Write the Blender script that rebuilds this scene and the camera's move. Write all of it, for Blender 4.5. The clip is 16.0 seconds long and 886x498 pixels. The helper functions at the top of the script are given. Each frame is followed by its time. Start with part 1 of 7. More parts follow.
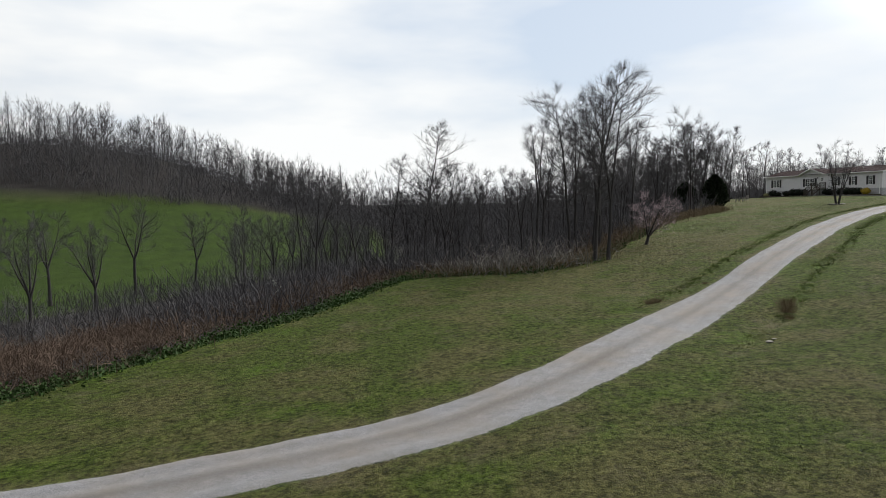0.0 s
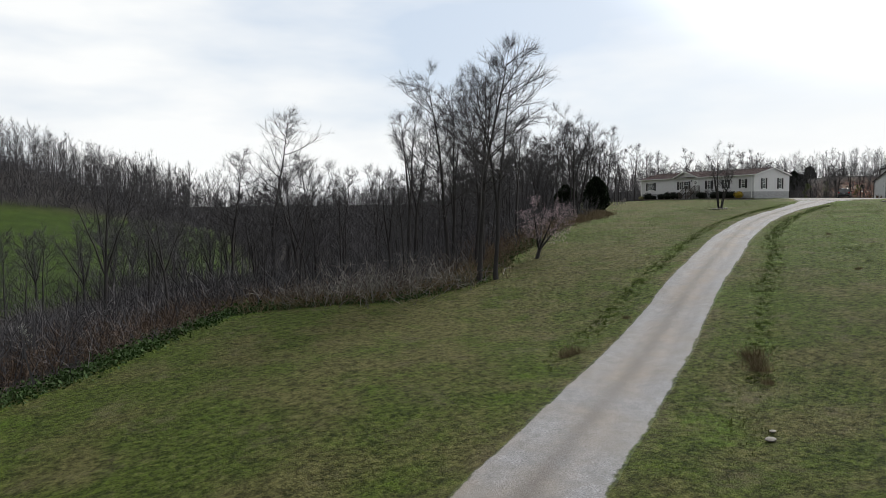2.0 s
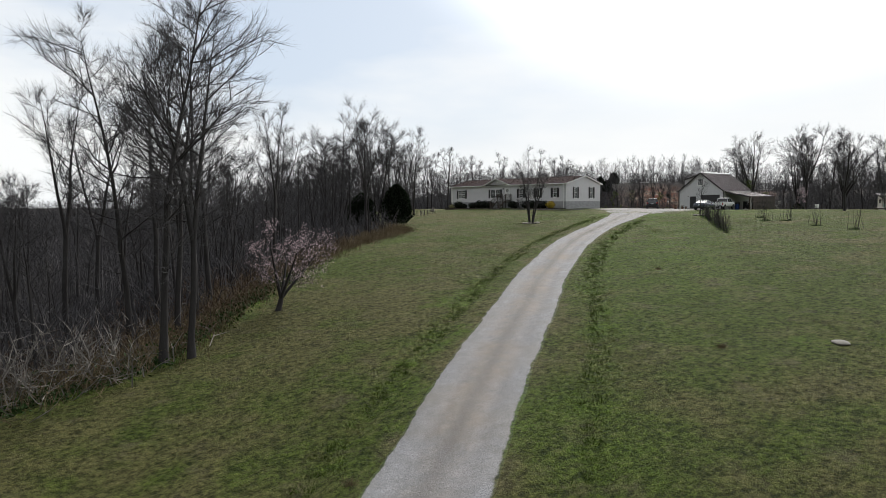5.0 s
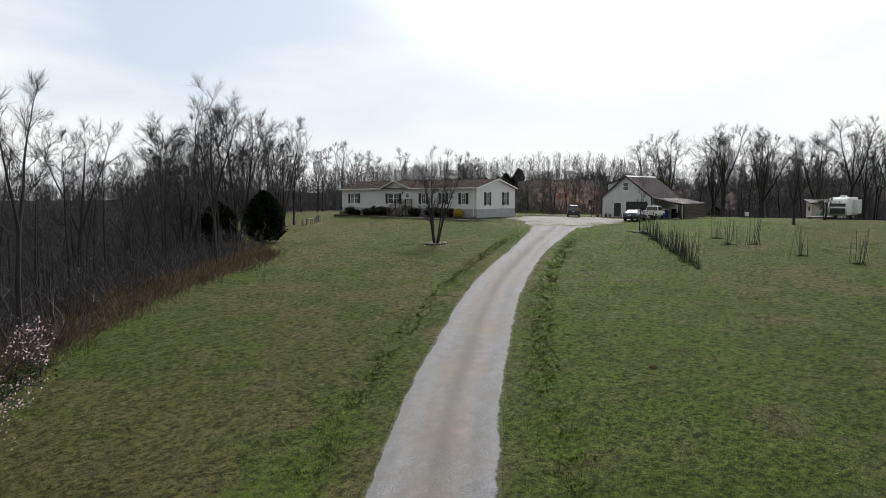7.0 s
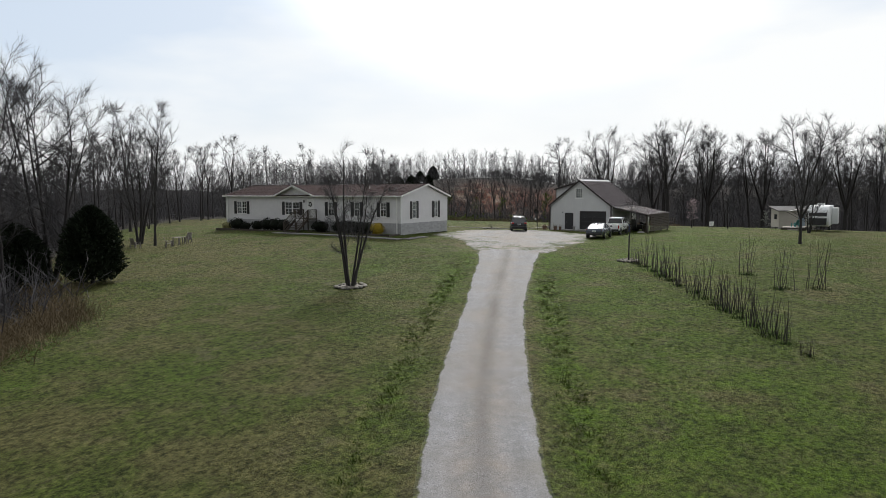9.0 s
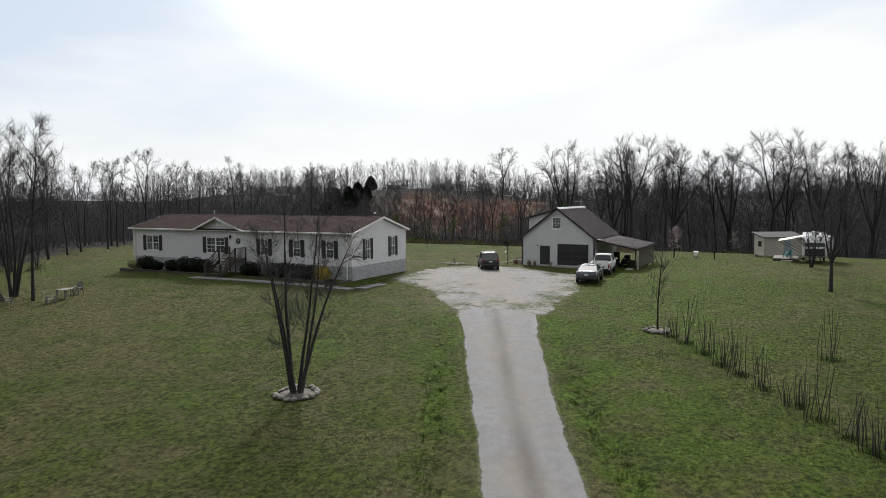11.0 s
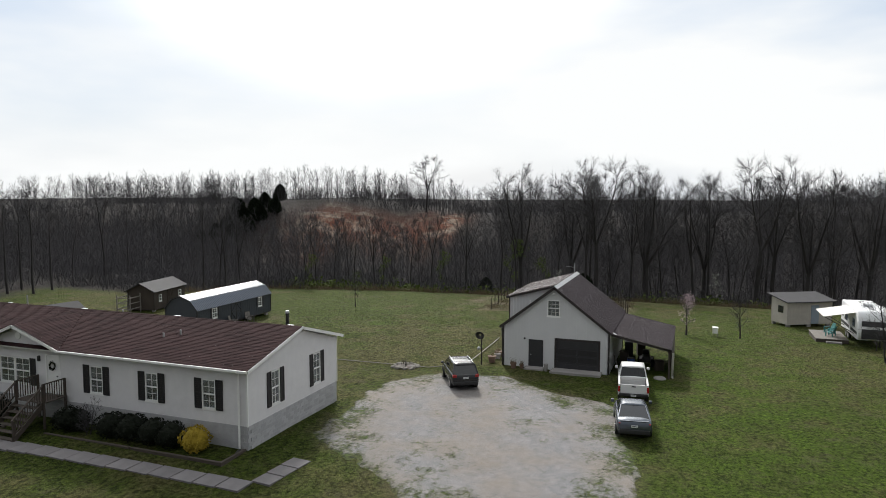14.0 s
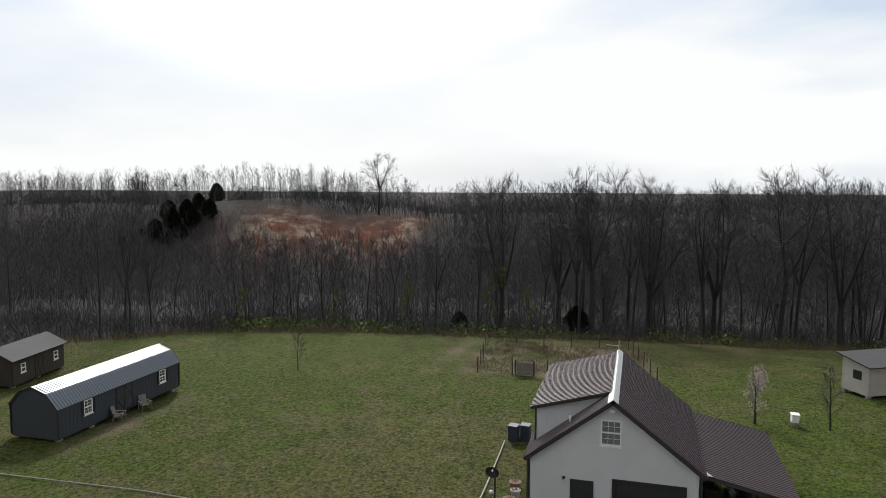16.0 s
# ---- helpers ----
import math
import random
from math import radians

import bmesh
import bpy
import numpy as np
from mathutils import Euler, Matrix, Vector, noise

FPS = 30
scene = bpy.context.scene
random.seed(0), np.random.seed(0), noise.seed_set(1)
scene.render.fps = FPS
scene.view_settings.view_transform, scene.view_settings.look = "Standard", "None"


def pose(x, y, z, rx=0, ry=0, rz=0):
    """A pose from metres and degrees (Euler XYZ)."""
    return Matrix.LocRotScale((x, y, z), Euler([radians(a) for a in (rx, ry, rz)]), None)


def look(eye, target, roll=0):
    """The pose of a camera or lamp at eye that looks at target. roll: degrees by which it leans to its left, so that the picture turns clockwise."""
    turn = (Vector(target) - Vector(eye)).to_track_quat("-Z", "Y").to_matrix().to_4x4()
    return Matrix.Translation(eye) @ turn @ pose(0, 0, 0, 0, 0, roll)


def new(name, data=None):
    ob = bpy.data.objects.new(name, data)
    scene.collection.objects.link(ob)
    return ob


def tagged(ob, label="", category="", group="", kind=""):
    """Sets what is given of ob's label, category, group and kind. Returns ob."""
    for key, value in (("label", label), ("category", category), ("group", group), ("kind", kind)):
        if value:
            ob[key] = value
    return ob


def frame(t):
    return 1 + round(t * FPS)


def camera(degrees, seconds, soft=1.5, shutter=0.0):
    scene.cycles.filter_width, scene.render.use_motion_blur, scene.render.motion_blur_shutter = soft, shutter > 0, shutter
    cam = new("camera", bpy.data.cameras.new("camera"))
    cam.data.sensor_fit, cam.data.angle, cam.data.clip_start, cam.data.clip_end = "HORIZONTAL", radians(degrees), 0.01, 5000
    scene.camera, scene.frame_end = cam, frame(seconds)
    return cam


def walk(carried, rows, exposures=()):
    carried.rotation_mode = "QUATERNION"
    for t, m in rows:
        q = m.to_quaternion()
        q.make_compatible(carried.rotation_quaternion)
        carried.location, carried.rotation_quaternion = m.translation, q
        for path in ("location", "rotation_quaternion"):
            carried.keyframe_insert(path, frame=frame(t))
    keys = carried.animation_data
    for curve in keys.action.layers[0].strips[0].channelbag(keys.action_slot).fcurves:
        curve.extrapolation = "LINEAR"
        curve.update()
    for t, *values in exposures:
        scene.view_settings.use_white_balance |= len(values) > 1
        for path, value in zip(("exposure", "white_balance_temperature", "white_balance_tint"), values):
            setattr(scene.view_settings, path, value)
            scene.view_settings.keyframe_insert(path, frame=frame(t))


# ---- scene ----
cam = camera(66.0, 16.0, soft=0.85)
PATH = [
    (0, (5.641, 10.725, 11.872), (6.192, 12.643, 11.743), -0.8),
    (0.5, (6.667, 13.642, 11.894), (7.295, 15.537, 11.765), -0.7),
    (1, (7.894, 16.707, 11.988), (8.606, 18.571, 11.856), -0.7),
    (1.5, (9.388, 19.594, 12.105), (10.189, 21.422, 11.973), -0.7),
    (2, (10.902, 22.192, 12.304), (11.796, 23.976, 12.172), -0.7),
    (2.5, (12.478, 24.355, 12.53), (13.453, 26.096, 12.398), -0.6),
    (3, (14.185, 26.122, 12.802), (15.237, 27.818, 12.669), -0.5),
    (3.5, (16.187, 27.529, 13.056), (17.31, 29.179, 12.92), -0.5),
    (4, (18.685, 29.112, 13.253), (19.872, 30.715, 13.118), -0.5),
    (4.5, (21.458, 31.249, 13.423), (22.712, 32.802, 13.29), -0.4),
    (5, (24.426, 33.453, 13.675), (25.736, 34.959, 13.54), -0.5),
    (7.5, (41.887, 49.292, 16.085), (43.438, 50.544, 15.921), -0.1),
    (8, (45.803, 52.869, 16.349), (47.396, 54.067, 16.182), -0.1),
    (8.5, (49.534, 56.273, 16.702), (51.165, 57.418, 16.534), -0.1),
    (9, (53.072, 59.452, 17.128), (54.738, 60.545, 16.957), -0.2),
    (11.5, (64.906, 70.257, 20.559), (66.691, 71.147, 20.404), -0.2),
    (12, (67.733, 72.3, 21.521), (69.537, 73.151, 21.364), -0.1),
    (12.5, (71.055, 74.521, 22.461), (72.877, 75.331, 22.303), -0.1),
    (13, (74.507, 76.792, 23.376), (76.346, 77.561, 23.215), 0.0),
    (13.5, (78.331, 79.198, 24.199), (80.187, 79.926, 24.036), 0.1),
    (14, (82.245, 81.391, 25.058), (84.114, 82.083, 24.894), 0.1),
    (14.5, (86.284, 83.671, 25.813), (88.167, 84.324, 25.649), 0.1),
    (15, (90.486, 85.932, 26.575), (92.382, 86.547, 26.411), 0.2),
    (15.5, (95.106, 87.973, 27.38), (97.012, 88.555, 27.211), 0.2),
    (16, (99.495, 89.91, 28.039), (101.409, 90.457, 27.852), 0.2),
]
walk(cam, [(t, look(eye, target, roll)) for t, eye, target, roll in PATH])

# ---- sky and sun ----
SUN_TURN, SUN_UP = 63.0, 36.0
world = bpy.data.worlds.new("world")
scene.world = world
world.use_nodes = True
wn, wl = world.node_tree.nodes, world.node_tree.links
back = wn["Background"]
sky = wn.new("ShaderNodeTexSky")
sky.sky_type, sky.sun_disc = "NISHITA", False
sky.sun_elevation, sky.sun_rotation = radians(SUN_UP), radians(SUN_TURN)
sky.air_density, sky.dust_density = 1.0, 2.0
dim = wn.new("ShaderNodeVectorMath")
dim.operation = "SCALE"
dim.inputs["Scale"].default_value = 0.11
wl.new(sky.outputs["Color"], dim.inputs[0])
where = wn.new("ShaderNodeTexCoord")
squash = wn.new("ShaderNodeMapping")
squash.inputs["Scale"].default_value = (1.0, 1.0, 3.4)
squash.inputs["Location"].default_value = (0.35, 0.2, 0.1)
wl.new(where.outputs["Generated"], squash.inputs["Vector"])
veil = wn.new("ShaderNodeTexNoise")
veil.inputs["Scale"].default_value, veil.inputs["Detail"].default_value, veil.inputs["Roughness"].default_value = 1.7, 5.0, 0.5
wl.new(squash.outputs["Vector"], veil.inputs["Vector"])
cover = wn.new("ShaderNodeValToRGB")
cover.color_ramp.elements[0].position, cover.color_ramp.elements[1].position = 0.34, 0.545
cover.color_ramp.elements[0].color = (0.0, 0.0, 0.0, 1)
cover.color_ramp.elements[1].color = (1, 1, 1, 1)
wl.new(veil.outputs["Fac"], cover.inputs["Fac"])
cloud = wn.new("ShaderNodeMix")
cloud.data_type = "RGBA"
cloud.inputs["B"].default_value = (0.985, 1.0, 1.0, 1)
wl.new(cover.outputs["Color"], cloud.inputs["Factor"])
haze = wn.new("ShaderNodeMix")
haze.data_type = "RGBA"
haze.inputs["Factor"].default_value = 0.8
haze.inputs["B"].default_value = (0.66, 0.76, 0.89, 1)
wl.new(dim.outputs["Vector"], haze.inputs["A"])
wl.new(haze.outputs["Result"], cloud.inputs["A"])
# the cloud glows round the hidden sun
SUN_WAY = Vector((math.sin(radians(SUN_TURN)) * math.cos(radians(SUN_UP)), math.cos(radians(SUN_TURN)) * math.cos(radians(SUN_UP)), math.sin(radians(SUN_UP))))
toward = wn.new("ShaderNodeVectorMath")
toward.operation = "DOT_PRODUCT"
toward.inputs[1].default_value = SUN_WAY
wl.new(where.outputs["Generated"], toward.inputs[0])
halo = wn.new("ShaderNodeMapRange")
halo.inputs["From Min"].default_value, halo.inputs["From Max"].default_value = 0.86, 1.0
halo.inputs["To Min"].default_value, halo.inputs["To Max"].default_value = 0.0, 1.0
wl.new(toward.outputs["Value"], halo.inputs["Value"])
steep = wn.new("ShaderNodeMath")
steep.operation, steep.inputs[1].default_value = "POWER", 2.5
wl.new(halo.outputs["Result"], steep.inputs[0])
glow = wn.new("ShaderNodeMix")
glow.data_type, glow.blend_type, glow.clamp_result = "RGBA", "ADD", False
glow.inputs["B"].default_value = (7.0, 6.8, 6.4, 1)
wl.new(steep.outputs["Value"], glow.inputs["Factor"])
# and is duller on the far side of the sky
dull = wn.new("ShaderNodeMapRange")
dull.interpolation_type = "SMOOTHSTEP"
dull.inputs["From Min"].default_value, dull.inputs["From Max"].default_value = -0.75, 0.45
dull.inputs["To Min"].default_value, dull.inputs["To Max"].default_value = 0.30, 1.0
wl.new(toward.outputs["Value"], dull.inputs["Value"])
shade = wn.new("ShaderNodeVectorMath")
shade.operation = "SCALE"
wl.new(cloud.outputs["Result"], shade.inputs[0])
wl.new(dull.outputs["Result"], shade.inputs["Scale"])
wl.new(shade.outputs["Vector"], glow.inputs["A"])
wl.new(glow.outputs["Result"], back.inputs["Color"])
back.inputs["Strength"].default_value = 1.0
sun = new("sun", bpy.data.lights.new("sun", "SUN"))
sun.data.energy, sun.data.angle, sun.data.color = 3.4, radians(6), (1.0, 0.97, 0.91)
sun.matrix_world = look(SUN_WAY * 100, (0, 0, 0))

# ---- the lie of the land ----
RISE = [(-700, 6), (-120, 4.0), (-40, 3.9), (0, 4.4), (15, 5.5), (28, 6.1), (36, 7.0), (42, 8.0), (55, 9.3), (70, 10.4),
        (85, 11.15), (105, 12.0), (125, 12.25), (150, 12.0), (172, 11.0), (190, 8.5), (215, 4.0), (260, 1.0), (900, 1.0)]
RISE_X = np.arange(-700, 901, 1.0)
RISE_Z = np.interp(RISE_X, *zip(*RISE))
RISE_Z = np.convolve(np.pad(RISE_Z, 8, "edge"), np.hanning(19)[1:-1] / np.hanning(19).sum(), "valid")
# The edge of the mown grass along the wooded hollow: x, and y where the woods begin.
EDGE = [(-60, -8), (-30, 17), (-3.7, 41.5), (3.5, 49.3), (9.8, 54.6), (18, 63.5), (23, 63), (28, 61.8), (34, 63.8), (46, 74.8), (58, 86), (70, 93), (73, 96), (79, 113), (95, 136), (125, 160), (200, 170)]


def edge_y(x):
    return np.interp(x, *zip(*EDGE))


def bump(x, y, cx, cy, sx, sy, turn=0.0):
    c, s = math.cos(radians(turn)), math.sin(radians(turn))
    u, v = (x - cx) * c + (y - cy) * s, -(x - cx) * s + (y - cy) * c
    return np.exp(-((u / sx) ** 2) - (v / sy) ** 2)


def smooth(a, b, v):
    t = np.clip((v - a) / (b - a), 0, 1)
    return t * t * (3 - 2 * t)


def land(x, y):
    """The ground's height in metres at x, y (numbers or arrays)."""
    x, y = np.asarray(x, float), np.asarray(y, float)
    z = np.interp(x, RISE_X, RISE_Z)
    z = z - 0.010 * np.clip(70 - y, 0, 90) * smooth(30, 90, x)
    # the hollow beyond the woods' edge, and the meadow that climbs out of it
    past = y - edge_y(x)
    z = z - (smooth(0, 45, past) * (z - 1.0)) * smooth(135, 60, x)
    z = z + 9 * smooth(95, 200, y) * smooth(75, 10, x)
    z = z + 23 * np.exp(-(((x + 85) / 92) ** 4) - ((y - 256) / 62) ** 2)
    # the drop behind the back yard and the long ridge beyond it
    away = x + 0.25 * (y - 100)
    z = z + (17.5 + 2.2 * np.sin(y / 37 + 1) + 1.3 * np.sin(y / 15)) * smooth(270, 332, away) * (1 - 0.9 * smooth(365, 560, away)) * smooth(620, 380, y) + 2.5 * bump(x, y, 330, 190, 40, 70)
    # small swells in the mown field
    z = z + 0.45 * bump(x, y, 19, 60, 9, 7) - 0.35 * bump(x, y, 30, 52, 7, 6) - 0.3 * bump(x, y, 29.5, 36, 5, 4) + 0.35 * bump(x, y, 20, 46, 8, 8)
    z = z + 0.65 * bump(x, y, 110, 112, 15, 22)
    return z

# ---- materials ----
def nodes_of(name):
    m = bpy.data.materials.new(name)
    m.use_nodes = True
    n, l = m.node_tree.nodes, m.node_tree.links
    return m, n, l, n["Principled BSDF"]


def tex(n, l, scale, detail=4.0, rough=0.55, stretch=(1, 1, 1), coords="Object"):
    c = n.new("ShaderNodeTexCoord")
    p = n.new("ShaderNodeMapping")
    p.inputs["Scale"].default_value = stretch
    t = n.new("ShaderNodeTexNoise")
    t.inputs["Scale"].default_value, t.inputs["Detail"].default_value, t.inputs["Roughness"].default_value = scale, detail, rough
    l.new(c.outputs[coords], p.inputs["Vector"])
    l.new(p.outputs["Vector"], t.inputs["Vector"])
    return t.outputs["Fac"]


def ramp(n, l, value, lo, hi, a=(0, 0, 0), b=(1, 1, 1)):
    r = n.new("ShaderNodeValToRGB")
    r.color_ramp.elements[0].position, r.color_ramp.elements[1].position = lo, hi
    r.color_ramp.elements[0].color, r.color_ramp.elements[1].color = (*a, 1), (*b, 1)
    l.new(value, r.inputs["Fac"])
    return r.outputs["Color"]


def blend(n, l, factor, a, b, how="MIX"):
    m = n.new("ShaderNodeMix")
    m.data_type, m.blend_type = "RGBA", how
    for socket, v in (("Factor", factor), ("A", a), ("B", b)):
        if isinstance(v, (int, float)):
            m.inputs[socket].default_value = v
        elif isinstance(v, tuple):
            m.inputs[socket].default_value = (*v, 1)
        else:
            l.new(v, m.inputs[socket])
    return m.outputs["Result"]


def sums(n, l, how, a, b):
    m = n.new("ShaderNodeMath")
    m.operation = how
    for k, v in enumerate((a, b)):
        if isinstance(v, (int, float)):
            m.inputs[k].default_value = v
        else:
            l.new(v, m.inputs[k])
    return m.outputs["Value"]


def relief(n, l, bsdf, height, strength, distance):
    b = n.new("ShaderNodeBump")
    b.inputs["Strength"].default_value, b.inputs["Distance"].default_value = strength, distance
    l.new(height, b.inputs["Height"])
    l.new(b.outputs["Normal"], bsdf.inputs["Normal"])


def mask(n, name):
    a = n.new("ShaderNodeAttribute")
    a.attribute_name = name
    return a.outputs["Fac"]


def plain(name, color, rough=0.6, metal=0.0, vary=0.18, scale=6.0, grain=60.0, bumps=0.25, depth=0.004, stretch=(1, 1, 1), each=0.0, shine=0.5):
    """A surface of one paint or stuff: broad stains, fine grain, a little relief; each: how much the pieces differ."""
    m, n, l, bsdf = nodes_of(name)
    broad, fine = tex(n, l, scale, 5, 0.6, stretch), tex(n, l, grain, 3, 0.6, stretch)
    lo, hi = tuple(c * (1 - vary) for c in color), tuple(min(1, c * (1 + vary)) for c in color)
    c = ramp(n, l, broad, 0.3, 0.7, lo, hi)
    c = blend(n, l, 0.35, c, ramp(n, l, fine, 0.3, 0.7, lo, hi))
    if each:
        info = n.new("ShaderNodeObjectInfo")
        c = blend(n, l, each, c, ramp(n, l, info.outputs["Random"], 0, 1, tuple(v * 0.55 for v in color), tuple(min(1, v * 1.4) for v in color)))
    l.new(c, bsdf.inputs["Base Color"])
    bsdf.inputs["Roughness"].default_value, bsdf.inputs["Metallic"].default_value = rough, metal
    bsdf.inputs["Specular IOR Level"].default_value = shine
    if bumps:
        relief(n, l, bsdf, fine, bumps, depth)
    return m


def turf_color(n, l):
    """Mown grass, green and straw, with dark tufts; and the noises that it is made of."""
    big, mid, small, fine = tex(n, l, 0.045, 6, 0.62), tex(n, l, 0.33, 5, 0.62), tex(n, l, 5.0, 6, 0.75), tex(n, l, 19.0, 3, 0.8)
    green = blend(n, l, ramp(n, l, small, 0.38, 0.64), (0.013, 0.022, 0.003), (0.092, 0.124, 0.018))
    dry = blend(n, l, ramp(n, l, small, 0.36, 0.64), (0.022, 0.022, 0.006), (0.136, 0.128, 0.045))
    where_dry = sums(n, l, "ADD", sums(n, l, "MULTIPLY", big, 0.8), sums(n, l, "MULTIPLY", mid, 0.8))
    c = blend(n, l, ramp(n, l, where_dry, 0.73, 0.88), green, dry)
    # thatch worn thin, fresh growth in scattered spots, dark tufts
    thatch = tex(n, l, 0.6, 6, 0.7)
    c = blend(n, l, ramp(n, l, thatch, 0.55, 0.68, (0, 0, 0), (0.6, 0.6, 0.6)), c, (0.105, 0.088, 0.05))
    fresh = tex(n, l, 0.21, 5, 0.68)
    spots = sums(n, l, "MULTIPLY", ramp(n, l, fresh, 0.60, 0.70), ramp(n, l, small, 0.36, 0.58))
    c = blend(n, l, spots, c, (0.072, 0.122, 0.011))
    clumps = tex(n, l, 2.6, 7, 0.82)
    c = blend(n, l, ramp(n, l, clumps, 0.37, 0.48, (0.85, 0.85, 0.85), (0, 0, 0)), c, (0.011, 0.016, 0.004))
    c = blend(n, l, ramp(n, l, clumps, 0.53, 0.64, (0, 0, 0), (0.55, 0.55, 0.55)), c, (0.150, 0.150, 0.055))
    c = blend(n, l, 1.0, c, (0.655, 0.685, 0.74), "MULTIPLY")
    return c, mid, small, fine


def make_ground():
    m, n, l, bsdf = nodes_of("short_grass")
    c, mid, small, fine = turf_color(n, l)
    c = blend(n, l, sums(n, l, "MULTIPLY", mask(n, "lush"), ramp(n, l, tex(n, l, 0.55, 7, 0.75), 0.42, 0.6)), c, blend(n, l, ramp(n, l, small, 0.38, 0.64), (0.012, 0.027, 0.002), (0.070, 0.122, 0.009)))
    # bare earth, the woods' fallen leaves with tree shade painted in, meadow
    c = blend(n, l, sums(n, l, "MULTIPLY", mask(n, "bare"), ramp(n, l, mid, 0.3, 0.62)), c, blend(n, l, small, (0.06, 0.048, 0.038), (0.155, 0.125, 0.098)))
    # near-black tones: the shade among dense stems is put into this colour
    shaded_litter = blend(n, l, ramp(n, l, small, 0.3, 0.7), (0.009, 0.0085, 0.009), (0.032, 0.029, 0.029))
    c = blend(n, l, mask(n, "woods"), c, shaded_litter)
    c = blend(n, l, mask(n, "meadow"), c, blend(n, l, ramp(n, l, mid, 0.3, 0.7), (0.014, 0.027, 0.005), (0.029, 0.049, 0.008)))
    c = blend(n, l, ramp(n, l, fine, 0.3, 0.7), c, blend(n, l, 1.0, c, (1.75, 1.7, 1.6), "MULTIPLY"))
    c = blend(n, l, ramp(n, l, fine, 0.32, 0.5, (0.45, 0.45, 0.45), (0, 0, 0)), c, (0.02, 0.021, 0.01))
    # the red and pale cut in the far hillside
    clay = blend(n, l, ramp(n, l, tex(n, l, 0.17, 6, 0.62, (1, 1, 0.6)), 0.46, 0.62), (0.105, 0.036, 0.019), (0.24, 0.19, 0.15))
    c = blend(n, l, mask(n, "cut"), c, clay)
    l.new(c, bsdf.inputs["Base Color"])
    bsdf.inputs["Roughness"].default_value = 0.95
    bsdf.inputs["Specular IOR Level"].default_value = 0.08
    h = sums(n, l, "ADD", sums(n, l, "MULTIPLY", small, 2.0), fine)
    relief(n, l, bsdf, h, 1.0, 0.09)
    return m


def make_gravel():
    m, n, l, bsdf = nodes_of("crushed_limestone")
    broad, mid, fine = tex(n, l, 0.35, 5, 0.6), tex(n, l, 2.2, 5, 0.65), tex(n, l, 26.0, 3, 0.8)
    grey = blend(n, l, ramp(n, l, fine, 0.3, 0.72), (0.05, 0.05, 0.055), (0.36, 0.365, 0.39))
    grey = blend(n, l, ramp(n, l, mid, 0.35, 0.7, (0.65, 0.65, 0.65), (0, 0, 0)), grey, (0.13, 0.126, 0.122))
    earth = blend(n, l, mid, (0.15, 0.118, 0.092), (0.28, 0.232, 0.19))
    grey = blend(n, l, ramp(n, l, broad, 0.42, 0.66, (0, 0, 0), (0.55, 0.55, 0.55)), grey, (0.17, 0.155, 0.138))
    grey = blend(n, l, sums(n, l, "MULTIPLY", mask(n, "lane"), ramp(n, l, mid, 0.2, 0.5)), grey, (0.085, 0.075, 0.066))
    worn = sums(n, l, "MULTIPLY", mask(n, "dirt"), ramp(n, l, sums(n, l, "ADD", sums(n, l, "MULTIPLY", mid, 0.5), sums(n, l, "MULTIPLY", broad, 0.6)), 0.42, 0.72))
    c = blend(n, l, worn, grey, earth)
    patch = sums(n, l, "ADD", mask(n, "weeds"), sums(n, l, "MULTIPLY", sums(n, l, "ADD", sums(n, l, "ADD", tex(n, l, 0.42, 6, 0.66), sums(n, l, "MULTIPLY", tex(n, l, 3.5, 6, 0.75), 0.7)), -0.85), 2.9))
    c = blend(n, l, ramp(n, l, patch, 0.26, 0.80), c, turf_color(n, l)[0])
    l.new(c, bsdf.inputs["Base Color"])
    bsdf.inputs["Roughness"].default_value = 0.9
    bsdf.inputs["Specular IOR Level"].default_value = 0.2
    relief(n, l, bsdf, sums(n, l, "ADD", fine, mid), 0.8, 0.03)
    return m


GROUND, GRAVEL = make_ground(), make_gravel()
SIDING = plain("beige_vinyl_siding", (0.64, 0.63, 0.64), 0.5, 0, 0.07, 2.0, 40, 0.1)
WHITE = plain("white_trim_paint", (0.76, 0.76, 0.75), 0.45, 0, 0.06, 3.0, 50, 0.08)
SHINGLE = plain("brown_asphalt_shingle", (0.082, 0.055, 0.052), 0.9, 0, 0.3, 1.2, 30, 0.6, 0.008)
BLOCK = plain("grey_concrete_block", (0.40, 0.40, 0.41), 0.9, 0, 0.2, 2.0, 30, 0.5, 0.006, each=0.25)
BLACK = plain("black_shutter_paint", (0.018, 0.017, 0.019), 0.5, 0, 0.25, 4.0, 50, 0.15)
TIMBER = plain("weathered_dark_timber", (0.055, 0.043, 0.035), 0.85, 0, 0.35, 3.0, 40, 0.5, 0.006, (1, 1, 6))
CONCRETE = plain("pale_concrete", (0.27, 0.255, 0.245), 0.9, 0, 0.22, 1.0, 25, 0.4, 0.006)
WALK_SLAB = plain("grey_walk_slab", (0.155, 0.145, 0.148), 0.9, 0, 0.3, 1.0, 25, 0.5, 0.006, each=0.25)
STEEL_WALL = plain("light_grey_steel_siding", (0.57, 0.575, 0.585), 0.45, 0, 0.06, 0.8, 30, 0.05)
STEEL_ROOF = plain("brown_steel_roofing", (0.052, 0.037, 0.042), 0.48, 0.25, 0.12, 0.8, 20, 0.05)
DARK_TRIM = plain("dark_brown_trim", (0.028, 0.022, 0.022), 0.5, 0, 0.2, 3.0, 40, 0.1)
